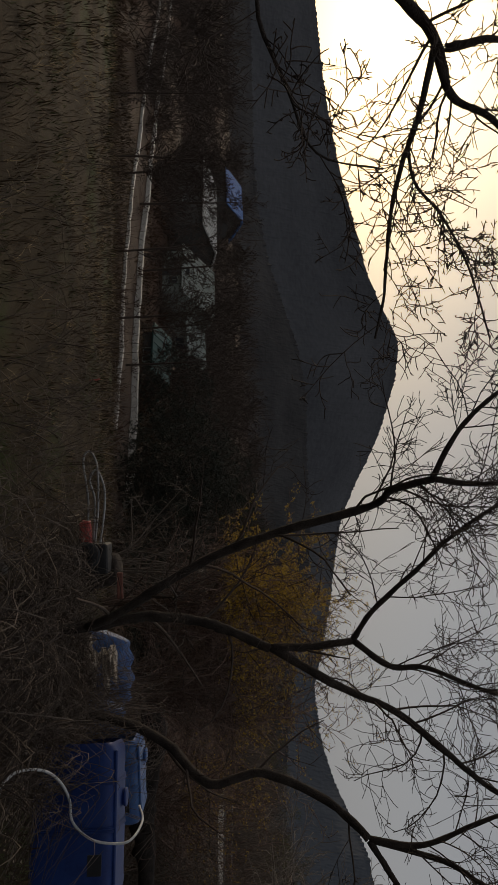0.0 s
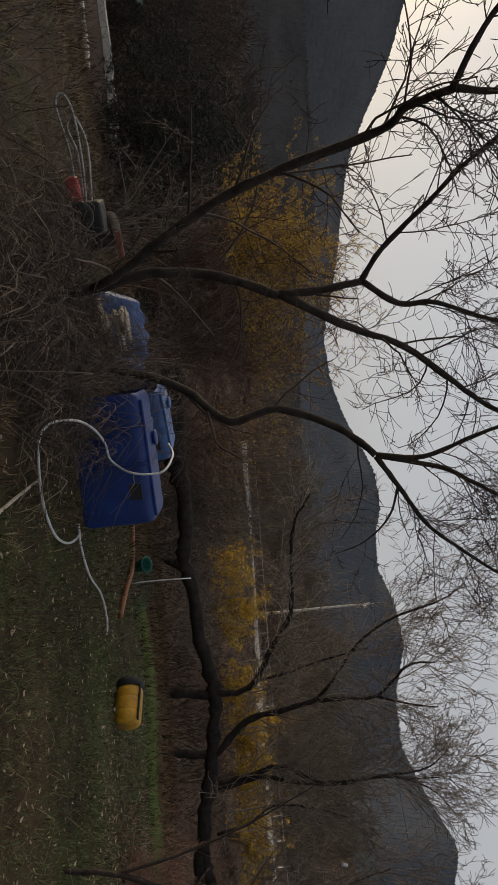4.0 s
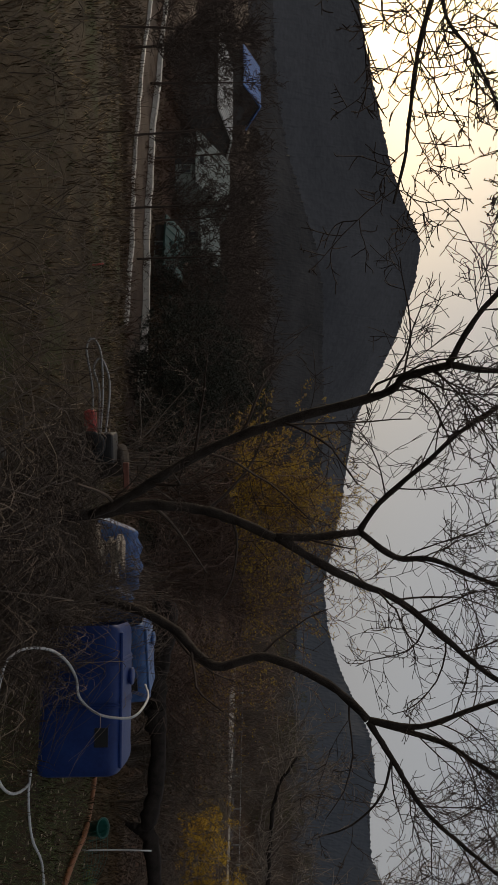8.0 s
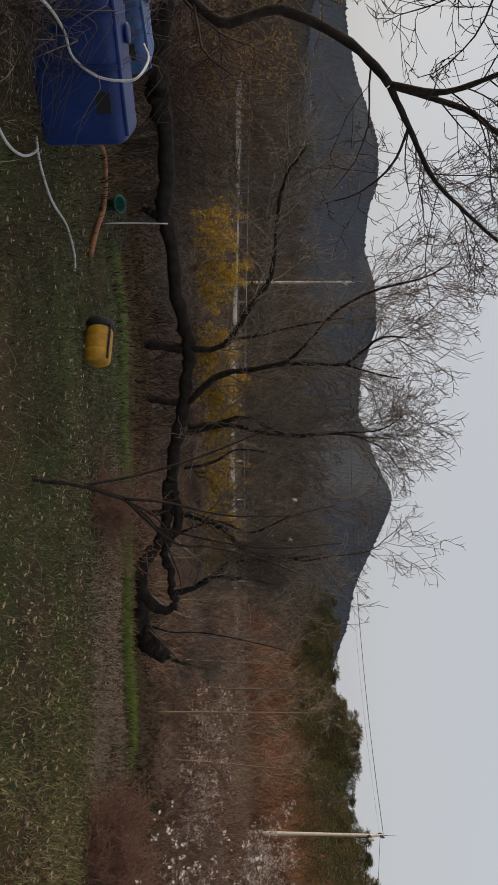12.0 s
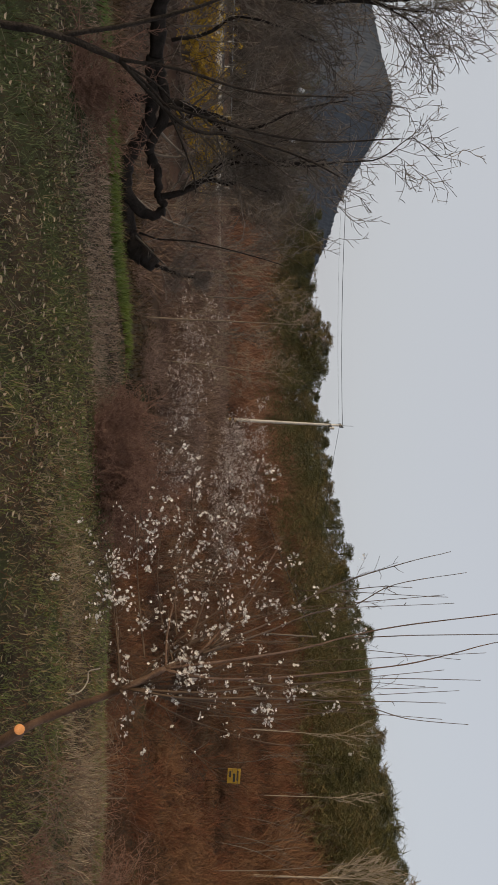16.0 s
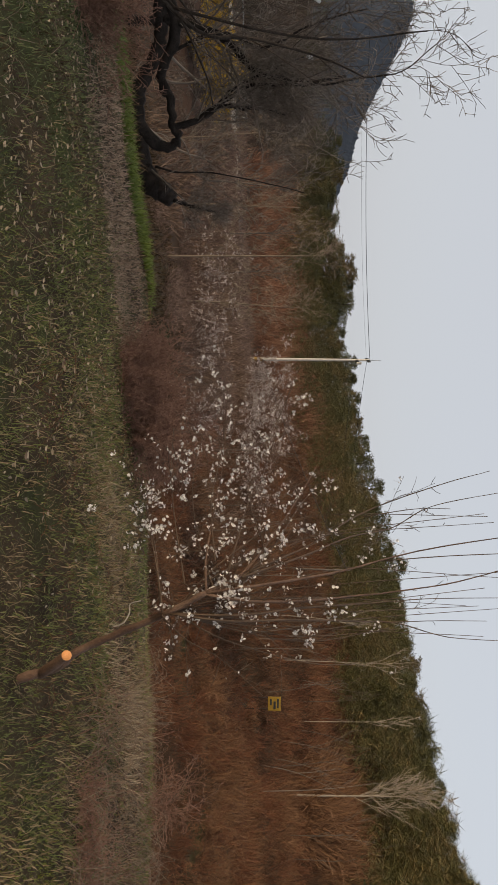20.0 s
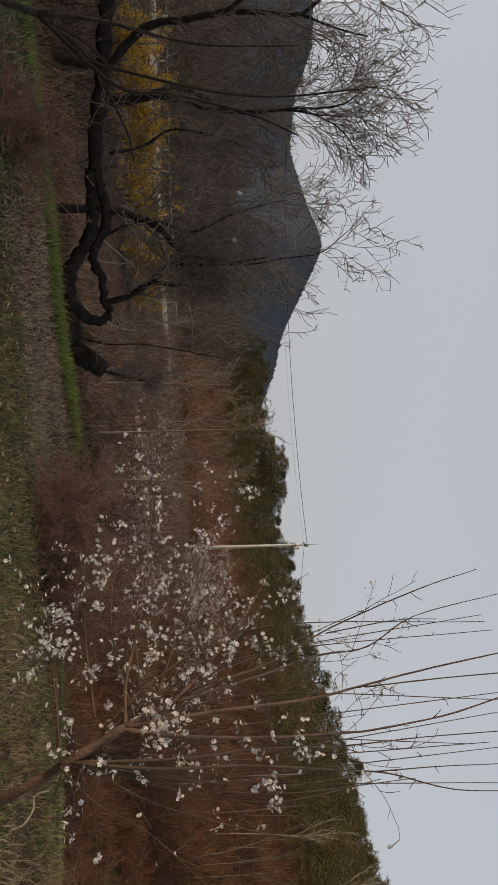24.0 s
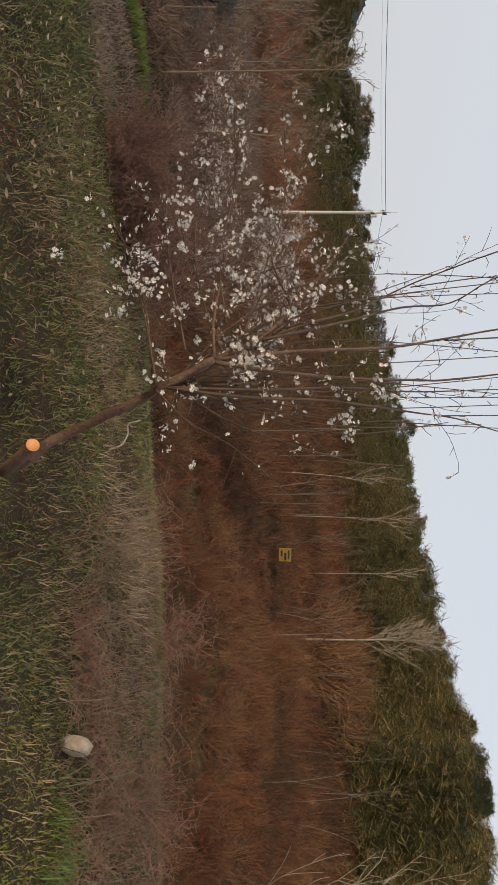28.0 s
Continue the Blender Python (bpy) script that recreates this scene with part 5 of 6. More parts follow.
wire(np.array([near_x, near_y, top_near[2] - 11.0]), e2, 0.4, 0.03)
far_end = thing("utility_pole", "plain grey utility pole hidden in the wood", "utility pole", on(*polar(104, 120), -0.2))
t = Tubes()
t.add([np.array(on(*polar(104, 120), -0.2)), e1 + (0, 0, 0.6)], 0.16, 0.1, 8, cap=True)
part("shaft", t.mesh("shaft", M_CONC), far_end)
low_end = thing("wooden_post", "slim grey post carrying a cable in the thicket", "post", on(*polar(90, 47), -0.2))
t = Tubes()
t.add([np.array(on(*polar(90, 47), -0.2)), e2 + (0, 0, 0.2)], 0.07, 0.05, 7, cap=True)
part("shaft", t.mesh("shaft", M_TWIG_GREY), low_end)


def pylon(az, d, z0, h):
    x, y = polar(az, d)
    ob = thing("pylon", "steel lattice power pylon standing on the mountain ridge", "pylon", (x, y, z0), group="pylons on the ridge")
    c, s = math.cos(radians(-az)), math.sin(radians(-az))
    t = Tubes()

    def q(u, v, w):
        return np.array([x + u * c - v * s, y + u * s + v * c, z0 + w])

    for u in (-1, 1):
        for v in (-1, 1):
            t.add([q(u * h * 0.10, v * h * 0.10, -6), q(u * h * 0.03, v * h * 0.03, h * 0.6), q(0, 0, h)], 0.35, 0.3, 4)
    for k in range(6):
        w0, w1 = h * 0.1 * k, h * 0.1 * (k + 1)
        a0, a1 = h * (0.10 - 0.0117 * k), h * (0.10 - 0.0117 * (k + 1))
        t.add([q(-a0, -a0, w0), q(a1, -a1, w1)], 0.2, 0.2, 3)
        t.add([q(a0, -a0, w0), q(-a1, -a1, w1)], 0.2, 0.2, 3)
    part("lattice", t.mesh("lattice", M_STEEL), ob)
    for w, half in ((0.62, 0.30), (0.76, 0.26), (0.90, 0.20)):
        t = Tubes()
        t.add([q(-half * h, 0, h * w), q(0, 0, h * (w + 0.03)), q(half * h, 0, h * w)], 0.3, 0.3, 4)
        part("arm", t.mesh("arm", M_STEEL), ob)


pylon(-31.3, 950, 950 * math.tan(radians(8.3)) - 2, 28)
pylon(-39.5, 950, 950 * math.tan(radians(6.6)) - 3, 36)

# ---------------------------------------------------------------- road across the valley
p1, p2 = np.array(polar(8, 118)), np.array(polar(73.5, 74))
dirv = unit(p2 - p1)
side = np.array([dirv[1], -dirv[0]])
if np.dot(side, EYE - p1) < 0:
    side = -side


def ribbon(name, mat, offs, heights, label, category, n=60, kind="structure", end=1.12):
    s = np.linspace(0, end, n)[:, None]
    base = p1 + (p2 - p1) * s
    zr = -3.2 + 1.5 * step01(0.6, 1.05, s[:, 0])
    v = np.concatenate([np.column_stack([base + side * o, zr + h]) for o, h in zip(offs, heights)])
    k = np.arange(n - 1)
    q = np.concatenate([np.stack([a * n + k, a * n + k + 1, (a + 1) * n + k + 1, (a + 1) * n + k], -1) for a in range(len(offs) - 1)])
    return single(name, to_mesh(name, v, [q], mat, False), label, category, kind)


ribbon("road", M_ROAD, (-4.5, -4.4, 2.6, 2.7), (-3.0, 0.0, 0.0, -0.05), "grey road on a low bank across the valley", "road")
ribbon("retaining_wall", M_CONC, (2.71, 2.74, 3.0, 3.05), (-0.06, 0.12, 0.12, -2.6), "pale concrete retaining wall along the road", "wall", end=0.86)
s = np.linspace(0.02, 0.78, 38)
rail = thing("guardrail", "low metal guardrail along the far side of the road", "guardrail", tuple(np.append(p1 + side * -3.8, -3.2)), kind="structure")
zr = -3.2 + 1.5 * step01(0.6, 1.05, s)
for k, f in enumerate(s):
    b = np.append(p1 + (p2 - p1) * f + side * -3.8, zr[k])
    part("post", boxed(M_STEEL, (0.14, 0.14, 1.0), tuple(b + (0, 0, 0.45)), 0.0), rail)
t = Tubes()
t.add(np.column_stack([p1 + (p2 - p1) * s[:, None] + side * -3.7, zr + 0.8]), 0.06, 0.06, 5)
part("beam", t.mesh("beam", M_STEEL), rail)

# farm road with pale kerbs on the left
k0, k1 = np.array([-4.6, 24.3]), np.array([-58.0, 54.0])


def kerb(name, off, width, height, mat, label, category, start=0.0, base=-3.25, bump=0.012):
    n = 70
    f = np.linspace(start, 1, n)
    ln = k0 + (k1 - k0) * f[:, None]
    nrm = unit(np.array([-(k1 - k0)[1], (k1 - k0)[0]]))
    if nrm[1] < 0:
        nrm = -nrm
    z = ground(ln[:, 0], ln[:, 1])
    wob = rng.normal(size=n) * bump
    cols = []
    for o, h in ((-width / 2, -0.3), (-width / 2 + 0.01, height), (width / 2 - 0.01, height), (width / 2, -0.3)):
        cols.append(np.column_stack([ln + nrm * (off + o + wob[:, None] * 0.5), z + h + (wob if h > 0 else 0)]))
    v = np.concatenate(cols)
    k = np.arange(n - 1)
    q = np.concatenate([np.stack([a * n + k, (a + 1) * n + k, (a + 1) * n + k + 1, a * n + k + 1], -1) for a in range(3)])
    return single(name, to_mesh(name, v, [q], mat, False), label, category, "structure")


kerb("farm_road", 1.6, 2.9, 0.02, M_TRACK, "narrow brown farm road in the valley", "road", bump=0.0)
kerb("kerb", 0.0, 0.22, 0.15, M_CONC, "pale worn concrete kerb along the farm road", "kerb", 0.02)
kerb("kerb", 3.3, 0.34, 0.26, M_CONC, "pale worn concrete kerb on the far side of the farm road", "kerb", 0.0)


def house(name, label, az, d, turn, size, wall, roof_mat, roof_h, overhang=0.4, windows=(), door=None):
    """Gabled building: walls, two roof slopes, gables, windows, door."""
    x, y = polar(az, d)
    z = float(ground(x, y)) - 0.1
    w, l, h = size
    ob = thing(name, label, "house", (x, y, z))
    ob.rotation_euler = (0, 0, radians(turn))
    bm = bmesh.new()
    pts = [(-w / 2, -l / 2, -0.8), (w / 2, -l / 2, -0.8), (w / 2, l / 2, -0.8), (-w / 2, l / 2, -0.8), (-w / 2, -l / 2, h), (w / 2, -l / 2, h), (w / 2, l / 2, h), (-w / 2, l / 2, h), (-w / 2, 0, h + roof_h), (w / 2, 0, h + roof_h)]
    vs = [bm.verts.new(p) for p in pts]
    for f in ((0, 1, 5, 4), (2, 3, 7, 6), (1, 2, 6, 9, 5), (3, 0, 4, 8, 7), (3, 2, 1, 0)):
        bm.faces.new([vs[k] for k in f])
    me = bpy.data.meshes.new("wall")
    bm.to_mesh(me)
    bm.free()
    me.materials.append(wall)
    part("wall", me, ob, world_space=False)
    slope = math.atan2(roof_h, l / 2)
    length = math.hypot(l / 2, roof_h) + overhang
    for sgn in (-1, 1):
        me = boxed(roof_mat, (w + 2 * overhang, length, 0.12), (0, 0, 0), 0.01)
        me.transform(pose(0, sgn * (length / 2) * math.cos(slope), h + roof_h - (length / 2) * math.sin(slope) + 0.09, -sgn * math.degrees(slope), 0, 0))
        roof = part("roof", me, ob, world_space=False)
        for k in range(int((w + 2 * overhang) / 0.6)):
            rb = boxed(roof_mat, (0.05, length - 0.02, 0.05), (0, 0, 0), 0.0)
            rb.transform(pose(-w / 2 - overhang + 0.3 + 0.6 * k, sgn * (length / 2) * math.cos(slope), h + roof_h - (length / 2) * math.sin(slope) + 0.17, -sgn * math.degrees(slope), 0, 0))
            part("rib", rb, roof, world_space=False)
    for u, v, ww, hh in windows:
        win = part("window", boxed(M_DARK, (ww, 0.06, hh), (u, -l / 2 - 0.0, v), 0.005), ob, world_space=False)
        for du, dv, a, b in ((0, hh / 2, ww + 0.1, 0.07), (0, -hh / 2, ww + 0.14, 0.07), (-ww / 2, 0, 0.07, hh), (ww / 2, 0, 0.07, hh), (0, 0, 0.04, hh)):
            part("frame", boxed(M_ROOF_G, (a, 0.1, b), (u + du, -l / 2 - 0.02, v + dv), 0.005), win, world_space=False)
    if door:
        part("door", boxed(M_DARK, (door[1], 0.08, 2.1), (door[0], -l / 2 - 0.0, 1.05), 0.01), ob, world_space=False)
    return ob


house("house", "greyish-green sheet-clad house with a gabled roof", -24.4, 53, -27, (4.6, 5.0, 1.7), M_ROOF_G, M_ROOF_G, 1.9, windows=((-1.0, 0.9, 0.8, 0.7), (1.1, 0.9, 0.8, 0.7)), door=(0.1, 0.8))
house("house", "long low house with a pale sheet roof behind bare trees", -30.2, 63, -30, (10.0, 5.0, 2.9), M_ROAD, M_WALL, 0.75, windows=((-3.0, 1.5, 1.0, 0.7), (1.2, 1.5, 1.0, 0.7)))
house("shed", "long shed with a bright blue sheet roof", -31.0, 77, -30, (6.4, 4.0, 4.9), M_ROAD, M_ROOF_B, 1.3)
house("shed", "open shed with a teal sheet roof", -19.7, 38.5, -25, (2.7, 2.0, 0.75), M_ROAD, M_ROOF_T, 0.6, windows=((0.4, 0.35, 1.0, 0.5),))
house("shed", "small greyish-green shed with a gabled roof among bare trees", -20.6, 52, 15, (3.0, 3.2, 1.8), M_ROOF_G, M_ROOF_G, 1.0, windows=((0.0, 1.2, 0.9, 0.7),))

# ---------------------------------------------------------------- blue water tank and the clutter round it


def tube_thing(name, label, category, pts, r, mat, sides=8, steps=8, r1=None):
    t = Tubes()
    t.add(curve(pts, steps), r, r1 or r, sides, cap=True)
    return single(name, t.mesh(name, mat), label, category)


def rounded_tank(w, l, h, taper, mat, bulge):
    """Moulded plastic body with rounded corners, swollen sides and ribs, standing on z = 0."""
    rows, n = [], 64
    for z, s in ((0, 0.90), (0.02, 0.965), (0.06, 1.0), (0.16, 1.0), (0.18, 0.985), (0.22, 0.985), (0.24, 1.0), (0.5, 1.0), (0.52, 0.985), (0.56, 0.985), (0.58, 1.0), (0.86, 1.0), (0.88, 1.012), (0.93, 1.012), (0.96, 0.99), (0.985, 0.95), (1.0, 0.86), (1.005, 0.5), (1.008, 0.0)):
        a = np.arange(n) * 2 * np.pi / n
        e = 0.24
        c, q = np.cos(a), np.sin(a)
        k = s * (1 - taper * (1 - z)) * (1 + bulge * math.sin(math.pi * min(z, 1)))
        rows.append(np.stack([np.sign(c) * np.abs(c) ** e * w / 2 * k, np.sign(q) * np.abs(q) ** e * l / 2 * k, np.full(n, z * h)], -1))
    v = np.concatenate(rows)
    a, b = np.meshgrid(np.arange(len(rows) - 1), np.arange(n), indexing="ij")
    f = np.stack([a * n + b, a * n + (b + 1) % n, (a + 1) * n + (b + 1) % n, (a + 1) * n + b], -1).reshape(-1, 4)
    return to_mesh("body", v, [f, ], mat)


def tank(name, label, x, y, turn, size, mat):
    """Long moulded tank lying level: rings round the body, a domed end, a filler neck on top."""
    length, depth, h = size
    z = float(ground(x, y)) - 0.03
    ob = thing(name, label, "water tank", (x, y, z))
    ob.rotation_euler = (0, 0, radians(turn))
    body = rounded_tank(h, depth, length, 0.0, mat, 0.02)
    body.transform(pose(-length / 2, 0, h / 2, 0, 90, 0))
    part("body", body, ob, world_space=False)
    for u in (-0.27, 0.02):
        ring = rounded_tank(h + 0.024, depth + 0.024, 0.05, 0.0, mat, 0.0)
        ring.transform(pose(u * length, 0, h / 2, 0, 90, 0))
        part("ring", ring, ob, "raised moulded ring", world_space=False)
    part("seam", boxed(mat, (length * 0.90, 0.045, 0.03), (0, -depth * 0.40, h + 0.006), 0.012), ob, world_space=False)
    part("filler_neck", lathe(mat, [(0.07, 0.0), (0.07, 0.02), (0.08, 0.022), (0.08, 0.04), (0.07, 0.045), (0.0, 0.045)], (-0.15, 0.1, h + 0.002), sides=24), ob, world_space=False)
    part("label_plate", boxed(M_DARK, (0.16, 0.012, 0.12), (0.24 * length, -depth / 2 * 1.02, h * 0.80), 0.003), ob, "dark recessed plate", world_space=False)
    return ob


tank("water_tank", "long blue plastic water tank with a white hose hooked over it", 2.06, 6.74, -8, (1.28, 0.62, 0.75), M_TANK)
tank("water_tank", "blue plastic tank behind the first, half hidden by twigs", 2.15, 8.6, 12, (0.95, 0.6, 0.85), M_TARP)
tube_thing("water_hose", "white plastic hose looping from the tank to the ground", "hose",
           [(2.02, 6.9, 0.47), (2.08, 6.70, 0.53), (2.13, 6.42, 0.49), (2.15, 6.36, 0.38), (2.10, 6.33, 0.16), (1.96, 6.33, 0.0), (1.76, 6.22, 0.0), (1.55, 5.95, 0.0), (1.41, 5.75, -0.06), (1.33, 5.5, -0.14), (1.32, 5.28, -0.19), (1.40, 5.08, -0.20), (1.76, 4.95, -0.21), (2.13, 5.09, -0.23), (2.40, 5.50, -0.28), (2.52, 5.95, -0.32), (2.44, 6.05, -0.36)], 0.011, M_HOSE)
tube_thing("water_hose", "thin grey hose lying in the grass", "hose", [on(2.44, 6.03, 0.04), on(2.63, 5.93, 0.055), on(3.0, 6.06, 0.06), on(3.45, 6.51, 0.06), on(3.87, 6.72, 0.05), on(4.04, 6.71, 0.02)], 0.011, M_HOSE)
tube_thing("drain_pipe", "orange-brown plastic pipe lying from the tank along the grass", "pipe", [on(2.75, 7.2, 0.08), on(3.3, 8.4, 0.06), on(3.9, 9.6, 0.07), on(4.35, 9.6, 0.06), on(4.33, 8.8, 0.05), on(4.3, 8.2, 0.04), on(4.35, 7.6, 0.03)], 0.035, M_ORANGE)
tube_thing("white_pole", "pale wooden pole lying in the grass", "pole", [on(1.50, 3.45, 0.03), on(1.56, 4.2, 0.03), on(1.67, 5.08, 0.05)], 0.016, M_WOODP, 8, 3, 0.010)
tube_thing("broken_branch", "short pale broken branch on the ground", "branch", [on(1.02, 3.6, 0.03), on(1.07, 3.99, 0.04), on(1.15, 4.45, 0.03)], 0.02, M_WOODP, 8, 4, 0.014)

# yellow drum lying on its side
ax = unit(np.array([0.23, -0.47, 0.0]))
c = on(4.82, 6.5, 0.15)
drum = thing("yellow_drum", "small dirty yellow plastic drum lying on its side in the grass", "drum", tuple(c - (0, 0, 0.15)))
yaw = math.degrees(math.atan2(ax[1], ax[0]))


def along(me):
    me.transform(pose(*c, 0, 0, yaw) @ pose(0, 0, 0, 0, 90, 0))
    return me


part("body", along(lathe(M_YELLOW, [(0, -0.20), (0.11, -0.20), (0.14, -0.18), (0.15, -0.15), (0.15, -0.07), (0.147, -0.062), (0.147, -0.05), (0.15, -0.042), (0.15, 0.08), (0.147, 0.088), (0.147, 0.10), (0.15, 0.108), (0.15, 0.17), (0.14, 0.2), (0.11, 0.22), (0, 0.22)], sides=26)), drum)
part("lid", along(lathe(M_BLACK, [(0, -0.30), (0.10, -0.30), (0.145, -0.28), (0.155, -0.25), (0.155, -0.19), (0.0, -0.185)], sides=22)), drum, "black lid")
part("handle", along(boxed(M_BLACK, (0.02, 0.035, 0.40), (-0.135, -0.078, 0.0), 0.008)), drum, "dark strap along the side")

# green pot, netting and stake
pot = thing("plant_pot", "teal-green plastic pot tipped over beside a pale stake", "pot", on(4.5, 9.25))
pm = lathe(M_GREEN_PL, [(0, 0), (0.07, 0), (0.08, 0.02), (0.10, 0.20), (0.115, 0.21), (0.115, 0.23), (0.105, 0.23), (0.095, 0.20), (0.07, 0.04), (0, 0.03)], sides=22)
pm.transform(pose(*on(4.47, 9.2, 0.07), 0, -28, 60))
part("body", pm, pot)
rim = lathe(M_GREEN_PL, [(0.112, 0), (0.122, 0.01), (0.122, 0.025), (0.112, 0.03)], sides=22)
rim.transform(pose(*on(4.47, 9.2, 0.07), 0, -28, 60) @ pose(0, 0, 0.205))
part("rim", rim, pot)
tube_thing("garden_stake", "thin pale stake standing upright in the ground", "stake", [on(4.62, 8.98, -0.1), on(4.62, 8.98, 0.4), on(4.63, 8.97, 0.86)], 0.009, M_WHITE, 6, 3)
net = Tubes()
for k in range(16):
    x = 4.42 + 0.045 * k
    net.add(curve([on(x, 8.95 + 0.02 * math.sin(k), -0.02), on(x + 0.02 * rng.normal(), 9.0, 0.16 + 0.03 * rng.normal()), on(x + 0.03 * rng.normal(), 9.06, 0.34 - 0.012 * k)], 3), 0.003, 0.003, 3)
for k in range(7):
    net.add(curve([on(4.42, 8.97, 0.04 + 0.045 * k), on(4.75, 9.0, 0.03 + 0.045 * k), on(5.08, 8.98, 0.02 + 0.02 * k)], 4), 0.003, 0.003, 3)
single("garden_net", net.mesh("garden_net", M_GREEN_PL), "scrap of green garden netting hung by a stake", "netting")

# boards and tarpaulins behind the tank
boards = thing("board_stack", "stack of weathered pale boards under tarpaulin", "boards", on(0.95, 8.95))
for k in range(8):
    z = float(ground(0.95, 8.95)) + 0.06 + 0.05 * k
    part("board", boxed(M_WOODP, (0.34 + 0.2 * rng.random(), 0.13 + 0.08 * rng.random(), 0.03), (0.95 + 0.07 * rng.normal(), 8.92 + 0.05 * rng.normal(), z), 0.005, 25 * rng.normal(), 1, (5 * rng.normal(), 6 * rng.normal())), boards)


def tarp(label, x, y, w, l, h, seed, mat=M_TARP):
    n = 26
    u, v = np.meshgrid(np.linspace(-1, 1, n), np.linspace(-1, 1, n), indexing="ij")
    g = np.random.default_rng(seed)
    ph = g.random(6) * 6.28
    fold = 0.08 * np.sin(5 * u + ph[0] + 2 * v) + 0.06 * np.sin(9 * v + ph[1] - 3 * u) + 0.04 * np.sin(15 * u + ph[2])
    edge = np.clip(1.25 - np.maximum(np.abs(u), np.abs(v)) ** 3 * 1.35, 0.02, 1)
    X = x + u * w / 2 * (1 + 0.05 * fold)
    Y = y + v * l / 2 * (1 + 0.05 * fold)
    Z = ground(X, Y) + h * edge * (1 + fold) + 0.005
    k, m = np.meshgrid(np.arange(n - 1), np.arange(n - 1), indexing="ij")
    f = np.stack([k * n + m, (k + 1) * n + m, (k + 1) * n + m + 1, k * n + m + 1], -1).reshape(-1, 4)
    me = to_mesh("tarpaulin", np.stack([X, Y, Z], -1).reshape(-1, 3), [f], mat)
    single("tarpaulin", me, label, "tarpaulin")


tarp("crumpled blue tarpaulin over a low heap behind the boards", 1.15, 9.75, 1.2, 1.0, 0.55, 3)
tarp("crumpled blue tarpaulin heaped behind the tank", 1.75, 9.15, 0.8, 0.9, 0.5, 5)

# walk-behind tiller, dark drum and red cloth
tl = thing("garden_tiller", "old walk-behind tiller with two looped grey handles and a red hood", "tiller", on(-0.55, 7.95))
g0 = float(ground(-0.55, 7.95))
part("engine", boxed(M_BLACK, (0.34, 0.30, 0.24), (-0.30, 7.98, g0 + 0.26), 0.04, 8, 3), tl)
part("hood", boxed(M_RED, (0.30, 0.14, 0.13), (-0.58, 7.90, g0 + 0.12), 0.05, 10, 3), tl, "faded red hood")
for sx, lift in ((0.0, 0.0), (0.07, 0.06)):
    t = Tubes()
    t.add(curve([(-0.5, 7.86 + sx, g0 + 0.14 + lift), (-0.95, 7.84 + sx, g0 + 0.16 + lift), (-1.40 + sx * 3, 7.84 + sx, g0 + 0.10 + lift), (-1.52 + sx * 3, 7.86 + sx, g0 + 0.17 + lift), (-1.35 + sx * 3, 7.88 + sx, g0 + 0.25 + lift), (-0.9, 7.90 + sx, g0 + 0.26 + lift), (-0.45, 7.92, g0 + 0.22 + lift)], 6), 0.013, 0.013, 7)
    part("handle", t.mesh("handle", M_STEEL), tl)
for sy in (-0.16, 0.16):
    wheel = lathe(M_BLACK, [(0.05, -0.035), (0.13, -0.04), (0.155, -0.02), (0.155, 0.02), (0.13, 0.04), (0.05, 0.035)], sides=20)
    wheel.transform(pose(-0.32, 7.96 + sy, g0 + 0.15, 90, 0, 8))
    part("wheel", wheel, tl)
stump = thing("tree_stump", "dark weathered stump among the brush", "stump", on(-0.15, 8.25))
sm = lathe(M_BARK, [(0, -0.05), (0.24, -0.05), (0.22, 0.1), (0.19, 0.3), (0.18, 0.44), (0.165, 0.46), (0, 0.455)], sides=18)
sm.transform(pose(*on(-0.15, 8.25), 4, -3, 0))
part("body", sm, stump)
# plain bar standing in for a reddish-brown cylinder beside the tiller
part("bark_strip", boxed(M_RUST, (0.30, 0.03, 0.07), tuple(on(0.02, 8.02, 0.50)), 0.015, 4, 2), stump, "reddish-brown bar beside the tiller")
for x, y, s in ((-0.10, 8.0, 0.05), (0.30, 7.9, 0.06)):
    single("paper_scrap", boxed(M_WHITE, (s * 1.6, s, 0.015), tuple(on(x, y, 0.02)), 0.004, 30 * rng.random(), 1, (15, 25)), "scrap of white litter caught in the brush", "litter")
for at in ((13.0, 11.55, 2.0), (13.7, 10.88, 1.9)):
    single("plastic_scrap", boxed(M_WHITE, (0.10, 0.07, 0.13), at, 0.03, 35, 2, (18, 25)), "scrap of white plastic caught in bare branches", "litter")
tube_thing("marker_stake", "short red-topped marker stake in the field", "stake", [on(-2.59, 8.6, -0.05), on(-2.60, 8.6, 0.06), on(-2.61, 8.6, 0.14)], 0.012, M_RED, 6, 2)


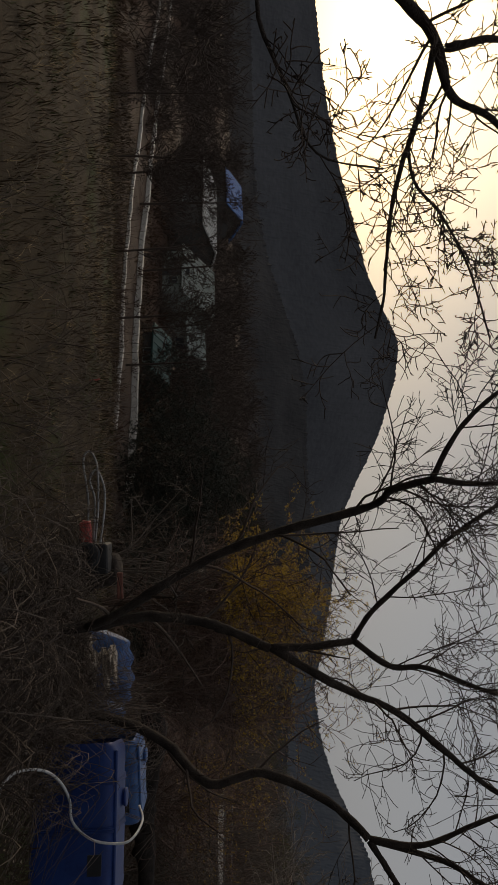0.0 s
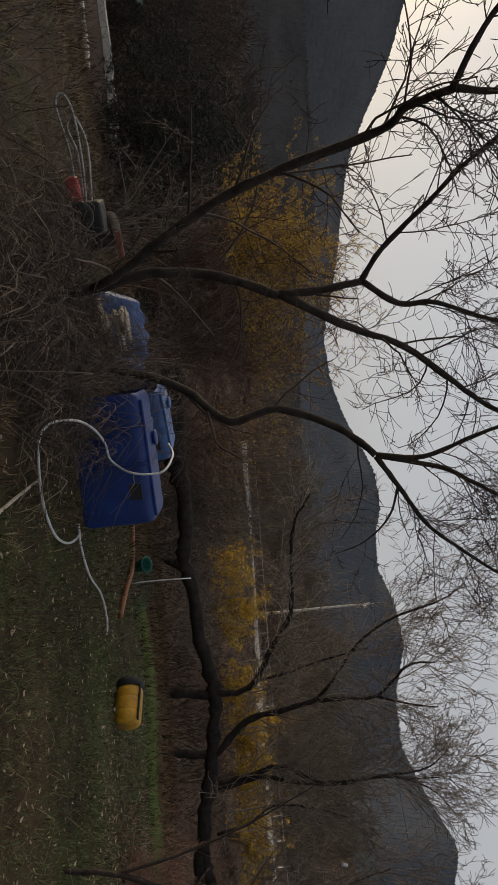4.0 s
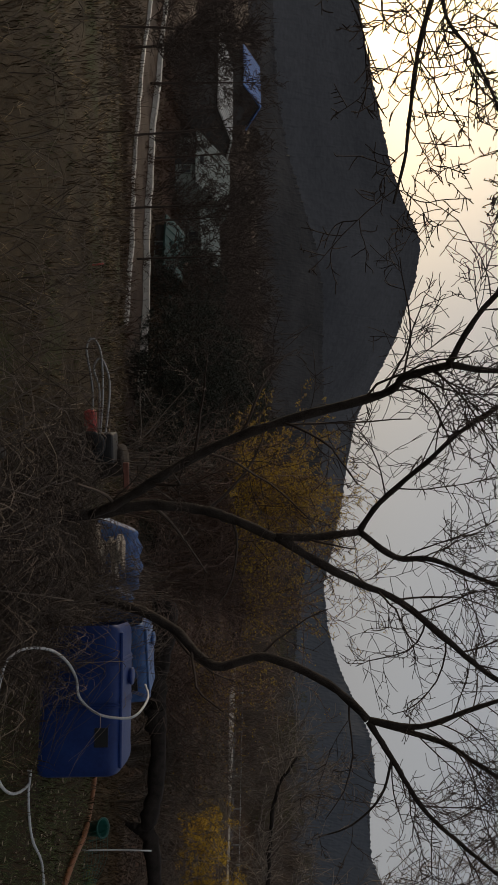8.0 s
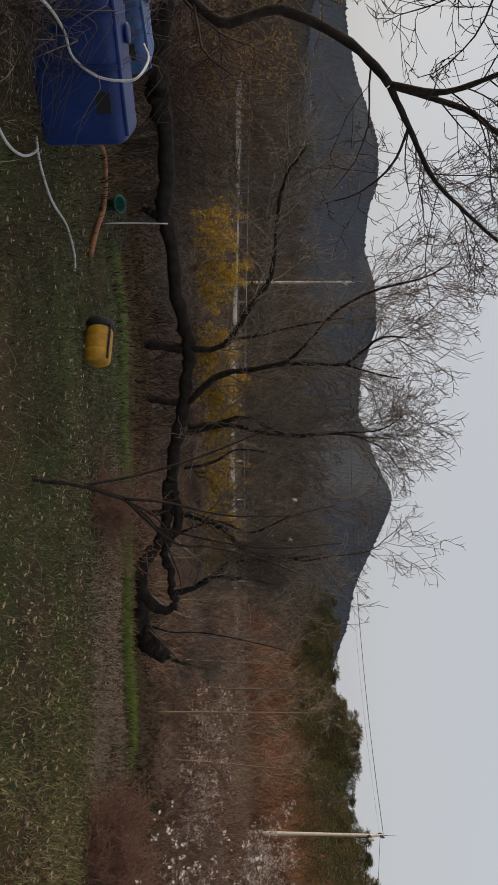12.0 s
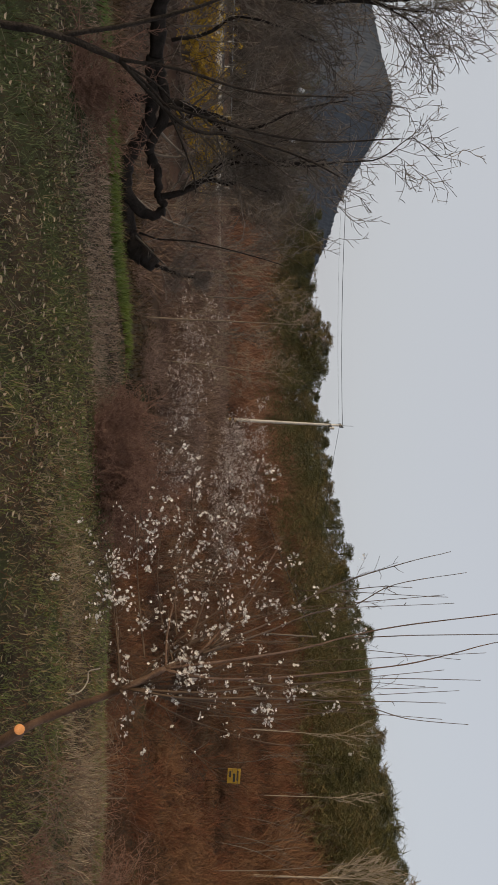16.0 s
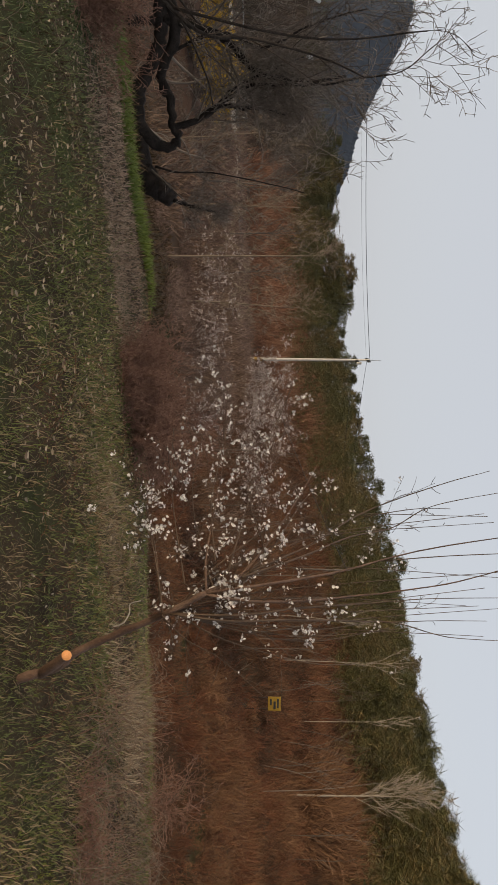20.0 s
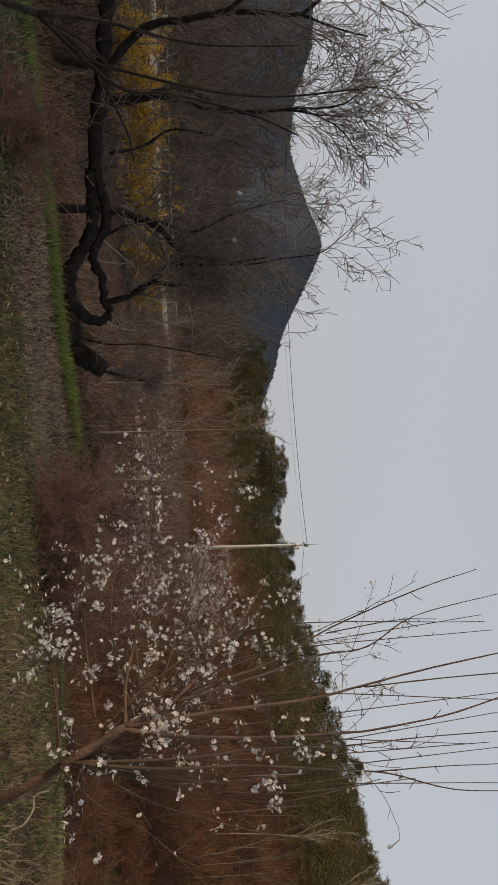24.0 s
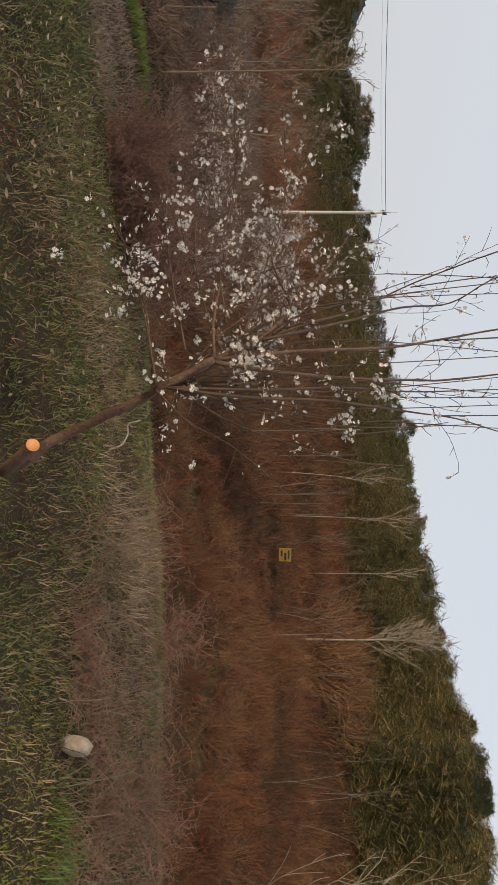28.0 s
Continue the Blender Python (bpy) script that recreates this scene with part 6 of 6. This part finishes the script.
def stone(label, x, y, size, seed, mat=M_STONE, sink=0.25, turn=0):
    bm = bmesh.new()
    bmesh.ops.create_icosphere(bm, subdivisions=3, radius=1)
    noise.seed_set(seed)
    for v in bm.verts:
        d = v.co.normalized()
        flat = max(abs(d.x) ** 6 + abs(d.y) ** 6 + abs(d.z) ** 6, 1e-6) ** (-1 / 6)
        v.co = d * (0.55 + 0.35 * flat * 0.9 + 0.14 * noise.noise(d * 1.7 + Vector((seed, 0, 0))) + 0.05 * noise.noise(d * 5))
    bmesh.ops.scale(bm, vec=size, verts=bm.verts)
    bmesh.ops.transform(bm, matrix=pose(*on(x, y, size[2] * (0.75 - sink)), 8, -6, turn), verts=bm.verts)
    me = bpy.data.meshes.new("stone")
    bm.to_mesh(me)
    bm.free()
    for p in me.polygons:
        p.use_smooth = True
    me.materials.append(mat)
    single("stone", me, label, "stone")


stone("pale angular stone at the edge of the green patch", 6.10, -1.53, (0.060, 0.105, 0.105), 11, sink=0.05, turn=55)
M_STONE_D = material("dark_stone", (0.07, 0.062, 0.055), (0.16, 0.145, 0.125), 6, 0.9, 0.8, 30)
for x, y, s, k in ((-0.16, 4.65, 0.06, 7), (-0.27, 4.98, 0.075, 8), (-0.15, 5.25, 0.05, 9), (-0.7, 4.55, 0.07, 10)):
    stone("grey stone half sunk in withered weeds", x, y, (s * 1.2, s, s * 0.8), k, M_STONE_D)
tube_thing("bent_reed", "bent whitish dead stem sticking up from the dry grass", "stem", [on(7.6, 0.12, -0.02), on(7.62, 0.16, 0.10), on(7.64, 0.25, 0.16), on(7.65, 0.33, 0.17), on(7.65, 0.36, 0.27)], 0.008, M_WOODP, 5, 4, 0.005)
sx_, sy_ = 27.8, -4.34
sz = float(ground(sx_, sy_))
sign = thing("yellow_sign", "small yellow sign board among the brown trees", "sign", (sx_, sy_, sz - 0.1))
for dy in (-0.2, 0.2):
    t = Tubes()
    t.add([(sx_ + 0.03, sy_ + dy, sz - 0.1), (sx_ + 0.03, sy_ + dy, sz + 1.55)], 0.018, 0.018, 6, cap=True)
    part("post", t.mesh("post", M_BARK), sign)
part("board", boxed(M_SIGNY, (0.04, 0.50, 0.46), (sx_ - 0.02, sy_, 1.55), 0.01, 8), sign)
for dy, dz, w, h in ((0.02, 0.13, 0.34, 0.06), (-0.05, 0.01, 0.28, 0.08), (0.06, -0.13, 0.22, 0.07)):
    part("lettering_bar", boxed(M_DARK, (0.016, w, h), (sx_ - 0.05, sy_ + dy, 1.55 + dz), 0.0, 8), sign)
for az, d, lift in ((101.8, 26, 0.25), (92.0, 30, 0.2), (119.5, 13, 0.8)):
    x, y = polar(az, d)
    me = boxed(M_WHITE, (0.12, 0.16, 0.14), tuple(on(x, y, 0.05)), 0.04, 20, 2, (20, 10))
    single("paper_scrap", me, "scrap of white litter caught in the thicket", "litter")

# ---------------------------------------------------------------- grass, weeds, fallen leaves
BLADE_V = [(-0.5, 0, 0), (0.5, 0, 0), (0.36, 0.12, 0.5), (-0.36, 0.12, 0.5), (0, 0.5, 1.0)]
BLADE_Q, BLADE_T = [(0, 1, 2, 3)], [(3, 2, 4)]


def blades(name, label, xy, height, width, lean, mat, category="grass", kind="stuff", yaw=None):
    n = len(xy)
    z = ground(xy[:, 0], xy[:, 1]) - 0.01
    size = np.stack([width, height * 0.9, height], -1)
    yaw = rng.random(n) * 6.28 if yaw is None else yaw
    me = scatter(BLADE_V, [BLADE_Q, BLADE_T], np.column_stack([xy, z]), yaw, -np.minimum(np.abs(rng.normal(size=n)) * lean * 0.75, 1.35), size[:, None, :], mat, name)
    return single(name, me, label, category, kind)


def region(az0, az1, d0, d1, n, power=0.75):
    az = az0 + (az1 - az0) * rng.random(n)
    d = d0 + (d1 - d0) * rng.random(n) ** power
    x, y = polar(az, d)
    return np.stack([x, y], -1), az, d


def patchy(xy, scale, seed):
    x, y = xy[:, 0] * scale + seed, xy[:, 1] * scale - seed
    return 0.5 + 0.25 * np.sin(x + 1.3 * np.sin(y * 0.8)) + 0.25 * np.sin(1.7 * y + 0.9 * np.sin(x * 1.3))


def line_gap(xy, pts):
    """Distance of places from a line of points."""
    best = np.full(len(xy), 1e9)
    for a, b in zip(pts[:-1], pts[1:]):
        a, b = np.array(a), np.array(b)
        s = np.clip(((xy - a) @ (b - a)) / ((b - a) @ (b - a)), 0, 1)
        best = np.minimum(best, np.linalg.norm(xy - a - s[:, None] * (b - a), axis=1))
    return best


STRIP = [(8.3, 6.3), (8.9, 5.7), (10.0, 5.15), (11.3, 4.6)]
VERGE = [(5.6, 9.6), (6.5, 8.9), (7.2, 7.9), (8.3, 6.5)]
BAND = [(5.2, 7.4), (6.6, 6.0), (7.6, 5.1), (8.4, 4.45), (9.0, 3.8)]
BANK = [(7.6, 0.8), (7.8, 0.3), (8.0, -0.4), (8.15, -1.1), (8.2, -1.6)]


def tussocks(xy, per, radius):
    """Blades gathered round tuft centres, leaning outwards and all a little one way."""
    n = len(xy)
    off = rng.normal(size=(n, per, 2))
    comb = rng.normal(size=(n, 1, 2)) * 1.1
    way = off + comb
    off = off * (radius * (0.6 + 0.8 * rng.random(n)))[:, None, None]
    tussocks.yaw = (np.arctan2(-way[..., 0], way[..., 1]) + rng.normal(size=(n, per)) * 0.4).ravel()
    tussocks.tall = np.repeat(0.55 + 0.9 * rng.random(n), per)
    return (xy[:, None] + off).reshape(-1, 2)


def far_from(xy):
    return np.hypot(xy[:, 0] - EYE[0], xy[:, 1] - EYE[1])


# green turf in tufts
xy, az, d = region(8, 118, 2.4, 9.6, 21000)
gap, gap2 = line_gap(xy, BAND), line_gap(xy, BANK)
ok = rng.random(len(xy)) < np.clip(np.maximum((gap - 1.0) / 0.4, (7.4 - xy[:, 0]) / 1.2), 0.06, 1) * np.clip((gap2 - 0.2) / 0.6, 0.25, 1) * (0.3 + 0.7 * patchy(xy, 1.6, 3)) * np.clip((az - 4) / 10, 0, 1)
xy = tussocks(xy[ok], 15, 0.075)
d = far_from(xy)
tall, yaw = tussocks.tall, tussocks.yaw
height = (0.016 + 0.050 * rng.random(len(xy)) ** 1.7) * (0.8 + d / 14) * tall
# west of about bearing 60 the turf takes the darker copy, shade painted in
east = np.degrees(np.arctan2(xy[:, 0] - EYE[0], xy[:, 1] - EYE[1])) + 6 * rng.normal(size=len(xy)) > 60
in_crop = (xy[:, 0] < 5.95) & (xy[:, 1] < -1.3)
for sel, look_of, mt in ((east & ~in_crop, "short green grass in uneven tufts with thatch between", M_GRASS), (~east, "short green grass strewn with dead leaves, its colour darkened for shade", M_GRASS_SHADED)):
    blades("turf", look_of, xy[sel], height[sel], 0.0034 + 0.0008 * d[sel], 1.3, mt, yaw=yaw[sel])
# matted straw on the hollow band
xy, az, d = region(30, 92, 5.0, 12, 110000)
gap = line_gap(xy, BAND)
ok = (rng.random(len(xy)) < np.clip(3.0 - gap / 0.45, 0, 1) * np.clip((xy[:, 0] - 6.3) / 1.4, 0.06, 1) * (0.55 + 0.45 * patchy(xy, 2.2, 6))) & (line_gap(xy, STRIP) > 0.3)
xy, d = xy[ok], d[ok]
blades("matted_straw", "matted pinkish straw lying in the hollow", xy, 0.04 + 0.09 * rng.random(len(xy)), 0.0035 + 0.0008 * d, 1.8, M_STRAW)
# dry grass: thin and flattened all over the bank, taller on its hump
xy, az, d = region(52, 128, 2.8, 8.8, 5200)
gap = line_gap(xy, BANK)
ok = rng.random(len(xy)) < np.clip(2.2 * patchy(xy, 1.5, 8.5) - 0.75, 0.03, 1) * np.clip((az - 55) / 35, 0.1, 1.2) * np.clip(line_gap(xy, BAND) - 0.8, 0, 1) * np.where((az > 101) & (d > 5.3), 0.4, 1) * ((xy[:, 0] > 6.0) | (xy[:, 1] > -0.9))
xy = tussocks(xy[ok], 16, 0.09)
d = far_from(xy)
blades("dry_grass", "flattened tufts of brown dry grass mixed with green", xy, (0.03 + 0.085 * rng.random(len(xy))) * (0.7 + d / 20) * tussocks.tall, 0.0026 + 0.0006 * d, 1.6, M_DRY_BROWN, yaw=tussocks.yaw)
xy, az, d = region(64, 118, 4.5, 9.6, 5200)
gap, hump = line_gap(xy, BANK), line_gap(xy, BANK[2:4])
ok = rng.random(len(xy)) < np.where(hump < 0.28, 0.75 * np.clip(1.5 * patchy(xy, 2.3, 4) - 0.1, 0.05, 1), 0.4 * np.clip(1 - gap / 0.8, 0, 1) * np.clip(2 * patchy(xy, 1.9, 9) - 0.6, 0, 1))
xy = tussocks(xy[ok], 26, 0.10)
d = far_from(xy)
blades("dry_grass", "pale dry grass matted over the hump of the bank", xy, (0.05 + 0.19 * rng.random(len(xy)) ** 1.3) * tussocks.tall, 0.0030 + 0.0006 * d, 1.45, M_DRY, yaw=tussocks.yaw)
xy, az, d = region(8, 126, 2.4, 11, 85000)
ok = (rng.random(len(xy)) < 0.35 + 0.65 * patchy(xy, 1.3, 12)) & (line_gap(xy, BAND) > 1.0) & (line_gap(xy, STRIP) > 0.3)
xy, d = xy[ok], d[ok]
# thatch too: west of bearing 60 the dark weed tone stands in for shade
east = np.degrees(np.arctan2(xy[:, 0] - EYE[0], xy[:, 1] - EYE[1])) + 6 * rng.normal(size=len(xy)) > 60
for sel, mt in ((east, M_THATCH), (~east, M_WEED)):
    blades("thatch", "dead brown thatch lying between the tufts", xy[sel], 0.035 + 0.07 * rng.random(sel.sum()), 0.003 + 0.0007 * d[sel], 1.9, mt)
# bright strip on the bank and the lush patch
xy, az, d = region(40, 80, 6.5, 13, 60000)
xy = xy[line_gap(xy, STRIP) < 0.26 + 0.14 * rng.random(len(xy))]
blades("green_verge", "bright green strip of fresh grass on the bank", xy, 0.08 + 0.10 * rng.random(len(xy)), np.full(len(xy), 0.012), 0.5, M_LUSH)
xy, az, d = region(20, 62, 7.0, 12, 60000)
xy = xy[line_gap(xy, VERGE) < 0.22 + 0.22 * rng.random(len(xy))]
blades("green_verge", "dull green strip of grass along the edge of the bank", xy, 0.06 + 0.09 * rng.random(len(xy)), np.full(len(xy), 0.010), 0.7, M_CROP)
xy, az, d = region(88, 135, 2.6, 6.2, 6500)
edge = 5.95 - 0.15 * np.sin(xy[:, 1] * 4)
ok = (xy[:, 0] < edge) & (xy[:, 1] < -0.55) & (rng.random(len(xy)) < 0.2 + 0.5 * np.clip(-xy[:, 1] - 0.5, 0, 1))
herb = xy[ok]
xy = tussocks(herb, 16, 0.05)
blades("leafy_crop", "low yellowish-green herbs in a small patch", xy, 0.012 + 0.03 * rng.random(len(xy)), 0.006 + 0.007 * rng.random(len(xy)), 1.4, M_HERB, "crop", yaw=tussocks.yaw)
xy, az, d = region(94, 135, 3.0, 6.2, 2200)
ok = (np.hypot(xy[:, 0] - 5.85, xy[:, 1] + 1.42) > 0.32) & (xy[:, 0] < 6.0) & (xy[:, 1] < -1.75 - 0.15 * np.sin(xy[:, 0] * 5)) & (rng.random(len(xy)) < 0.95)
xy = tussocks(xy[ok], 18, 0.05)
blades("leafy_crop", "lush green long-bladed crop in a small patch", xy, 0.04 + 0.10 * rng.random(len(xy)), 0.004 + 0.004 * rng.random(len(xy)), 1.5, M_CROP, "crop", yaw=tussocks.yaw)
# withered field on the left, in clumps
xy, az, d = region(-62, 24, 2.6, 42, 19000, 0.75)
track = (xy[:, 0] + 4.6) * 0.486 + (xy[:, 1] - 24.3) * 0.874
ok = (rng.random(len(xy)) < (0.3 + 0.7 * patchy(xy, 1.1, 5))) & ((track < -0.2) | (track > 3.6))
xy, d = xy[ok], d[ok]
xy = tussocks(xy, 13, 0.06 + 0.010 * d)
d = far_from(xy)
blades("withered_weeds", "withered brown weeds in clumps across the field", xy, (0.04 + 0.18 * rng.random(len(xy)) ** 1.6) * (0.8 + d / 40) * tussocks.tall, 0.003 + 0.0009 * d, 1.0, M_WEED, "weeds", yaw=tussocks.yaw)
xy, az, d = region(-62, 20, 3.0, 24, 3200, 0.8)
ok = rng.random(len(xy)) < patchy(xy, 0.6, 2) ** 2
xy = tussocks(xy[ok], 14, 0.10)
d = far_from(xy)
blades("turf", "thin green grass among withered weeds, toned down as if unlit", xy, (0.04 + 0.06 * rng.random(len(xy))) * (0.8 + d / 30), 0.0035 + 0.0007 * d, 0.9, M_FIELD)
xy, az, d = region(-50, 14, 3.0, 20, 420, 0.8)
xy = tussocks(xy, 14, 0.06)
d = far_from(xy)
blades("dry_grass", "scattered tufts of straw-coloured grass in the field", xy, (0.05 + 0.12 * rng.random(len(xy))), 0.0035 + 0.0008 * d, 0.9, M_DRY_BROWN)
# pale dry grass along a ledge in the thicket
LEDGE = [(31.5, -2.4), (27.4, -6.7), (24.4, -9.6), (22.0, -11.1)]
f = rng.random(5200) * 3
k = np.minimum(f.astype(int), 2)
xy = np.array(LEDGE)[k] + (np.array(LEDGE)[k + 1] - np.array(LEDGE)[k]) * (f - k)[:, None] + rng.normal(size=(5200, 2)) * 0.3
xy = xy[patchy(xy, 1.1, 4) > 0.35]
blades("dry_grass", "tan dry grass along a ledge in the thicket", xy, 0.3 + 0.35 * rng.random(len(xy)), np.full(len(xy), 0.025), 0.8, M_THICKET_TAN)
# rough grass farther out
xy, az, d = region(6, 80, 9, 26, 34000, 0.8)
ok = (line_gap(xy, BAND) > 1.2) & (line_gap(xy, STRIP) > 0.4)
xy, d = xy[ok], d[ok]
blades("rough_grass", "rough brown grass running down to the scrub", xy, (0.08 + 0.16 * rng.random(len(xy))), 0.008 + 0.001 * d, 0.8, M_WEED)

# trodden grass where the viewer stands and behind
xy, az, d = region(-180, 180, 0.15, 8, 5200, 0.6)
ok = (d < 2.7) | (az > 124) | (az < -60)
xy = tussocks(xy[ok], 14, 0.10)
blades("turf", "short trodden grass and thatch", xy, 0.03 + 0.06 * rng.random(len(xy)), 0.006 + 0.004 * rng.random(len(xy)), 1.3, M_GRASS, yaw=tussocks.yaw)
xy, az, d = region(-180, 180, 0.15, 8, 30000, 0.6)
ok = (d < 2.7) | (az > 124) | (az < -60)
xy = xy[ok]
blades("thatch", "dead thatch trodden into the ground", xy, 0.05 + 0.06 * rng.random(len(xy)), 0.006 + 0.004 * rng.random(len(xy)), 1.9, M_THATCH)

# fallen leaves, curled
LEAF_V = [(-0.6, 0, 0.16), (-0.3, 0.17, 0.03), (-0.3, -0.17, 0.10), (0.15, 0.19, 0.0), (0.15, -0.19, 0.14), (0.7, 0, 0.20), (0.0, 0.0, -0.06)]
LEAF_T = [(0, 2, 6), (0, 6, 1), (1, 6, 3), (2, 4, 6), (6, 4, 5), (6, 5, 3)]
xy, az, d = region(4, 92, 2.6, 9.5, 7500)
ok = rng.random(len(xy)) < (0.3 + 0.7 * patchy(xy, 0.9, 1)) * np.clip(1.3 - np.abs(az - 45) / 55, 0.1, 1)
xy = xy[ok]
n = len(xy)
P = np.column_stack([xy, ground(xy[:, 0], xy[:, 1]) + 0.02 + 0.04 * rng.random(n)])
single("fallen_leaves", scatter(LEAF_V, [LEAF_T], P, rng.random(n) * 6.28, rng.normal(size=n) * 0.7, 0.017 + 0.026 * rng.random(n), M_LEAF, "fallen_leaves"), "curled dry brown leaves scattered on the grass", "leaves", "stuff")


def stems(name, label, az0, az1, d0, d1, n, length, r, mat, flat, lift=0.25):
    """Dead stems and brambles, arching or lying."""
    t = Tubes()
    xy, az, d = region(az0, az1, d0, d1, n, 1.0)
    for k in range(n):
        b = on(xy[k, 0], xy[k, 1], -0.01)
        a = rng.random() * 6.28
        ln = length * (0.5 + rng.random())
        out = np.array([math.cos(a), math.sin(a), 0]) * ln
        h = ln * lift * (0.4 + 1.2 * rng.random())
        p = [b, b + out * 0.3 + (0, 0, h), b + out * 0.65 + (0, 0, h * (1.2 - flat)) + rng.normal(size=3) * 0.05, b + out + (0, 0, h * (1.0 - 1.1 * flat)) + rng.normal(size=3) * 0.07]
        t.add(curve(p, 3), r * (0.7 + 0.6 * rng.random()), r * 0.4, 3)
    single(name, t.mesh(name, mat), label, "dead stems", "stuff")


stems("brushwood", "tangle of thin dead sticks heaped by the tank", -10, 4, 5.0, 8.0, 520, 0.6, 0.0036, M_TWIG_GREY, 0.5, 0.26)
stems("brushwood", "dark dead twigs heaped on the ground", -11, 5, 4.4, 7.8, 1300, 0.6, 0.0042, M_TWIG, 0.5, 0.32)
stems("bramble_stems", "arching dark bramble stems in withered weeds", -30, -3, 3.4, 8, 320, 0.8, 0.0045, M_TWIG_MID, 0.6, 0.4)
stems("dead_stalks", "upright dry stalks in the withered field", -45, 4, 5, 20, 500, 0.35, 0.004, M_TWIG_MID, 0.1, 1.0)
stems("dead_stalks", "pale dead stalks standing in the dry grass", 80, 124, 5.8, 10, 300, 0.4, 0.002, M_TWIG_PALE, 0.6, 0.45)
stems("dead_stalks", "dry stalks lying in the grass", 22, 80, 3.2, 9, 200, 0.3, 0.0018, M_TWIG_PALE, 0.6, 0.3)
stems("dead_stalks", "brown dead stems tangled beside the leafy patch", 97, 122, 5.3, 8.0, 420, 0.5, 0.0022, M_TWIG_PALE, 0.5, 0.4)
stems("dead_stalks", "brown dead stems sunk beside the leafy patch", 97, 122, 5.3, 8.6, 620, 0.45, 0.0020, M_BRAMBLE, 0.6, 0.35)
stems("dead_stalks", "brown dead stems sunk in the grass", 70, 100, 4.2, 8, 220, 0.35, 0.0018, M_TWIG_BROWN, 0.7, 0.25)
stems("brushwood", "pale dead sticks scattered over the brush", -14, 8, 4.4, 8.0, 260, 0.7, 0.005, M_TWIG_PALE, 0.6, 0.25)
stems("brushwood", "thin dead twigs leaning over the tarpaulin and boards", 0, 9, 6.9, 9.4, 620, 0.7, 0.0036, M_TWIG_MID, 0.3, 0.75)
stems("brushwood", "fine brown twigs heaped against the end of the blue tank", 1, 8, 5.7, 6.7, 420, 0.6, 0.0034, M_TWIG_MID, 0.4, 0.55)
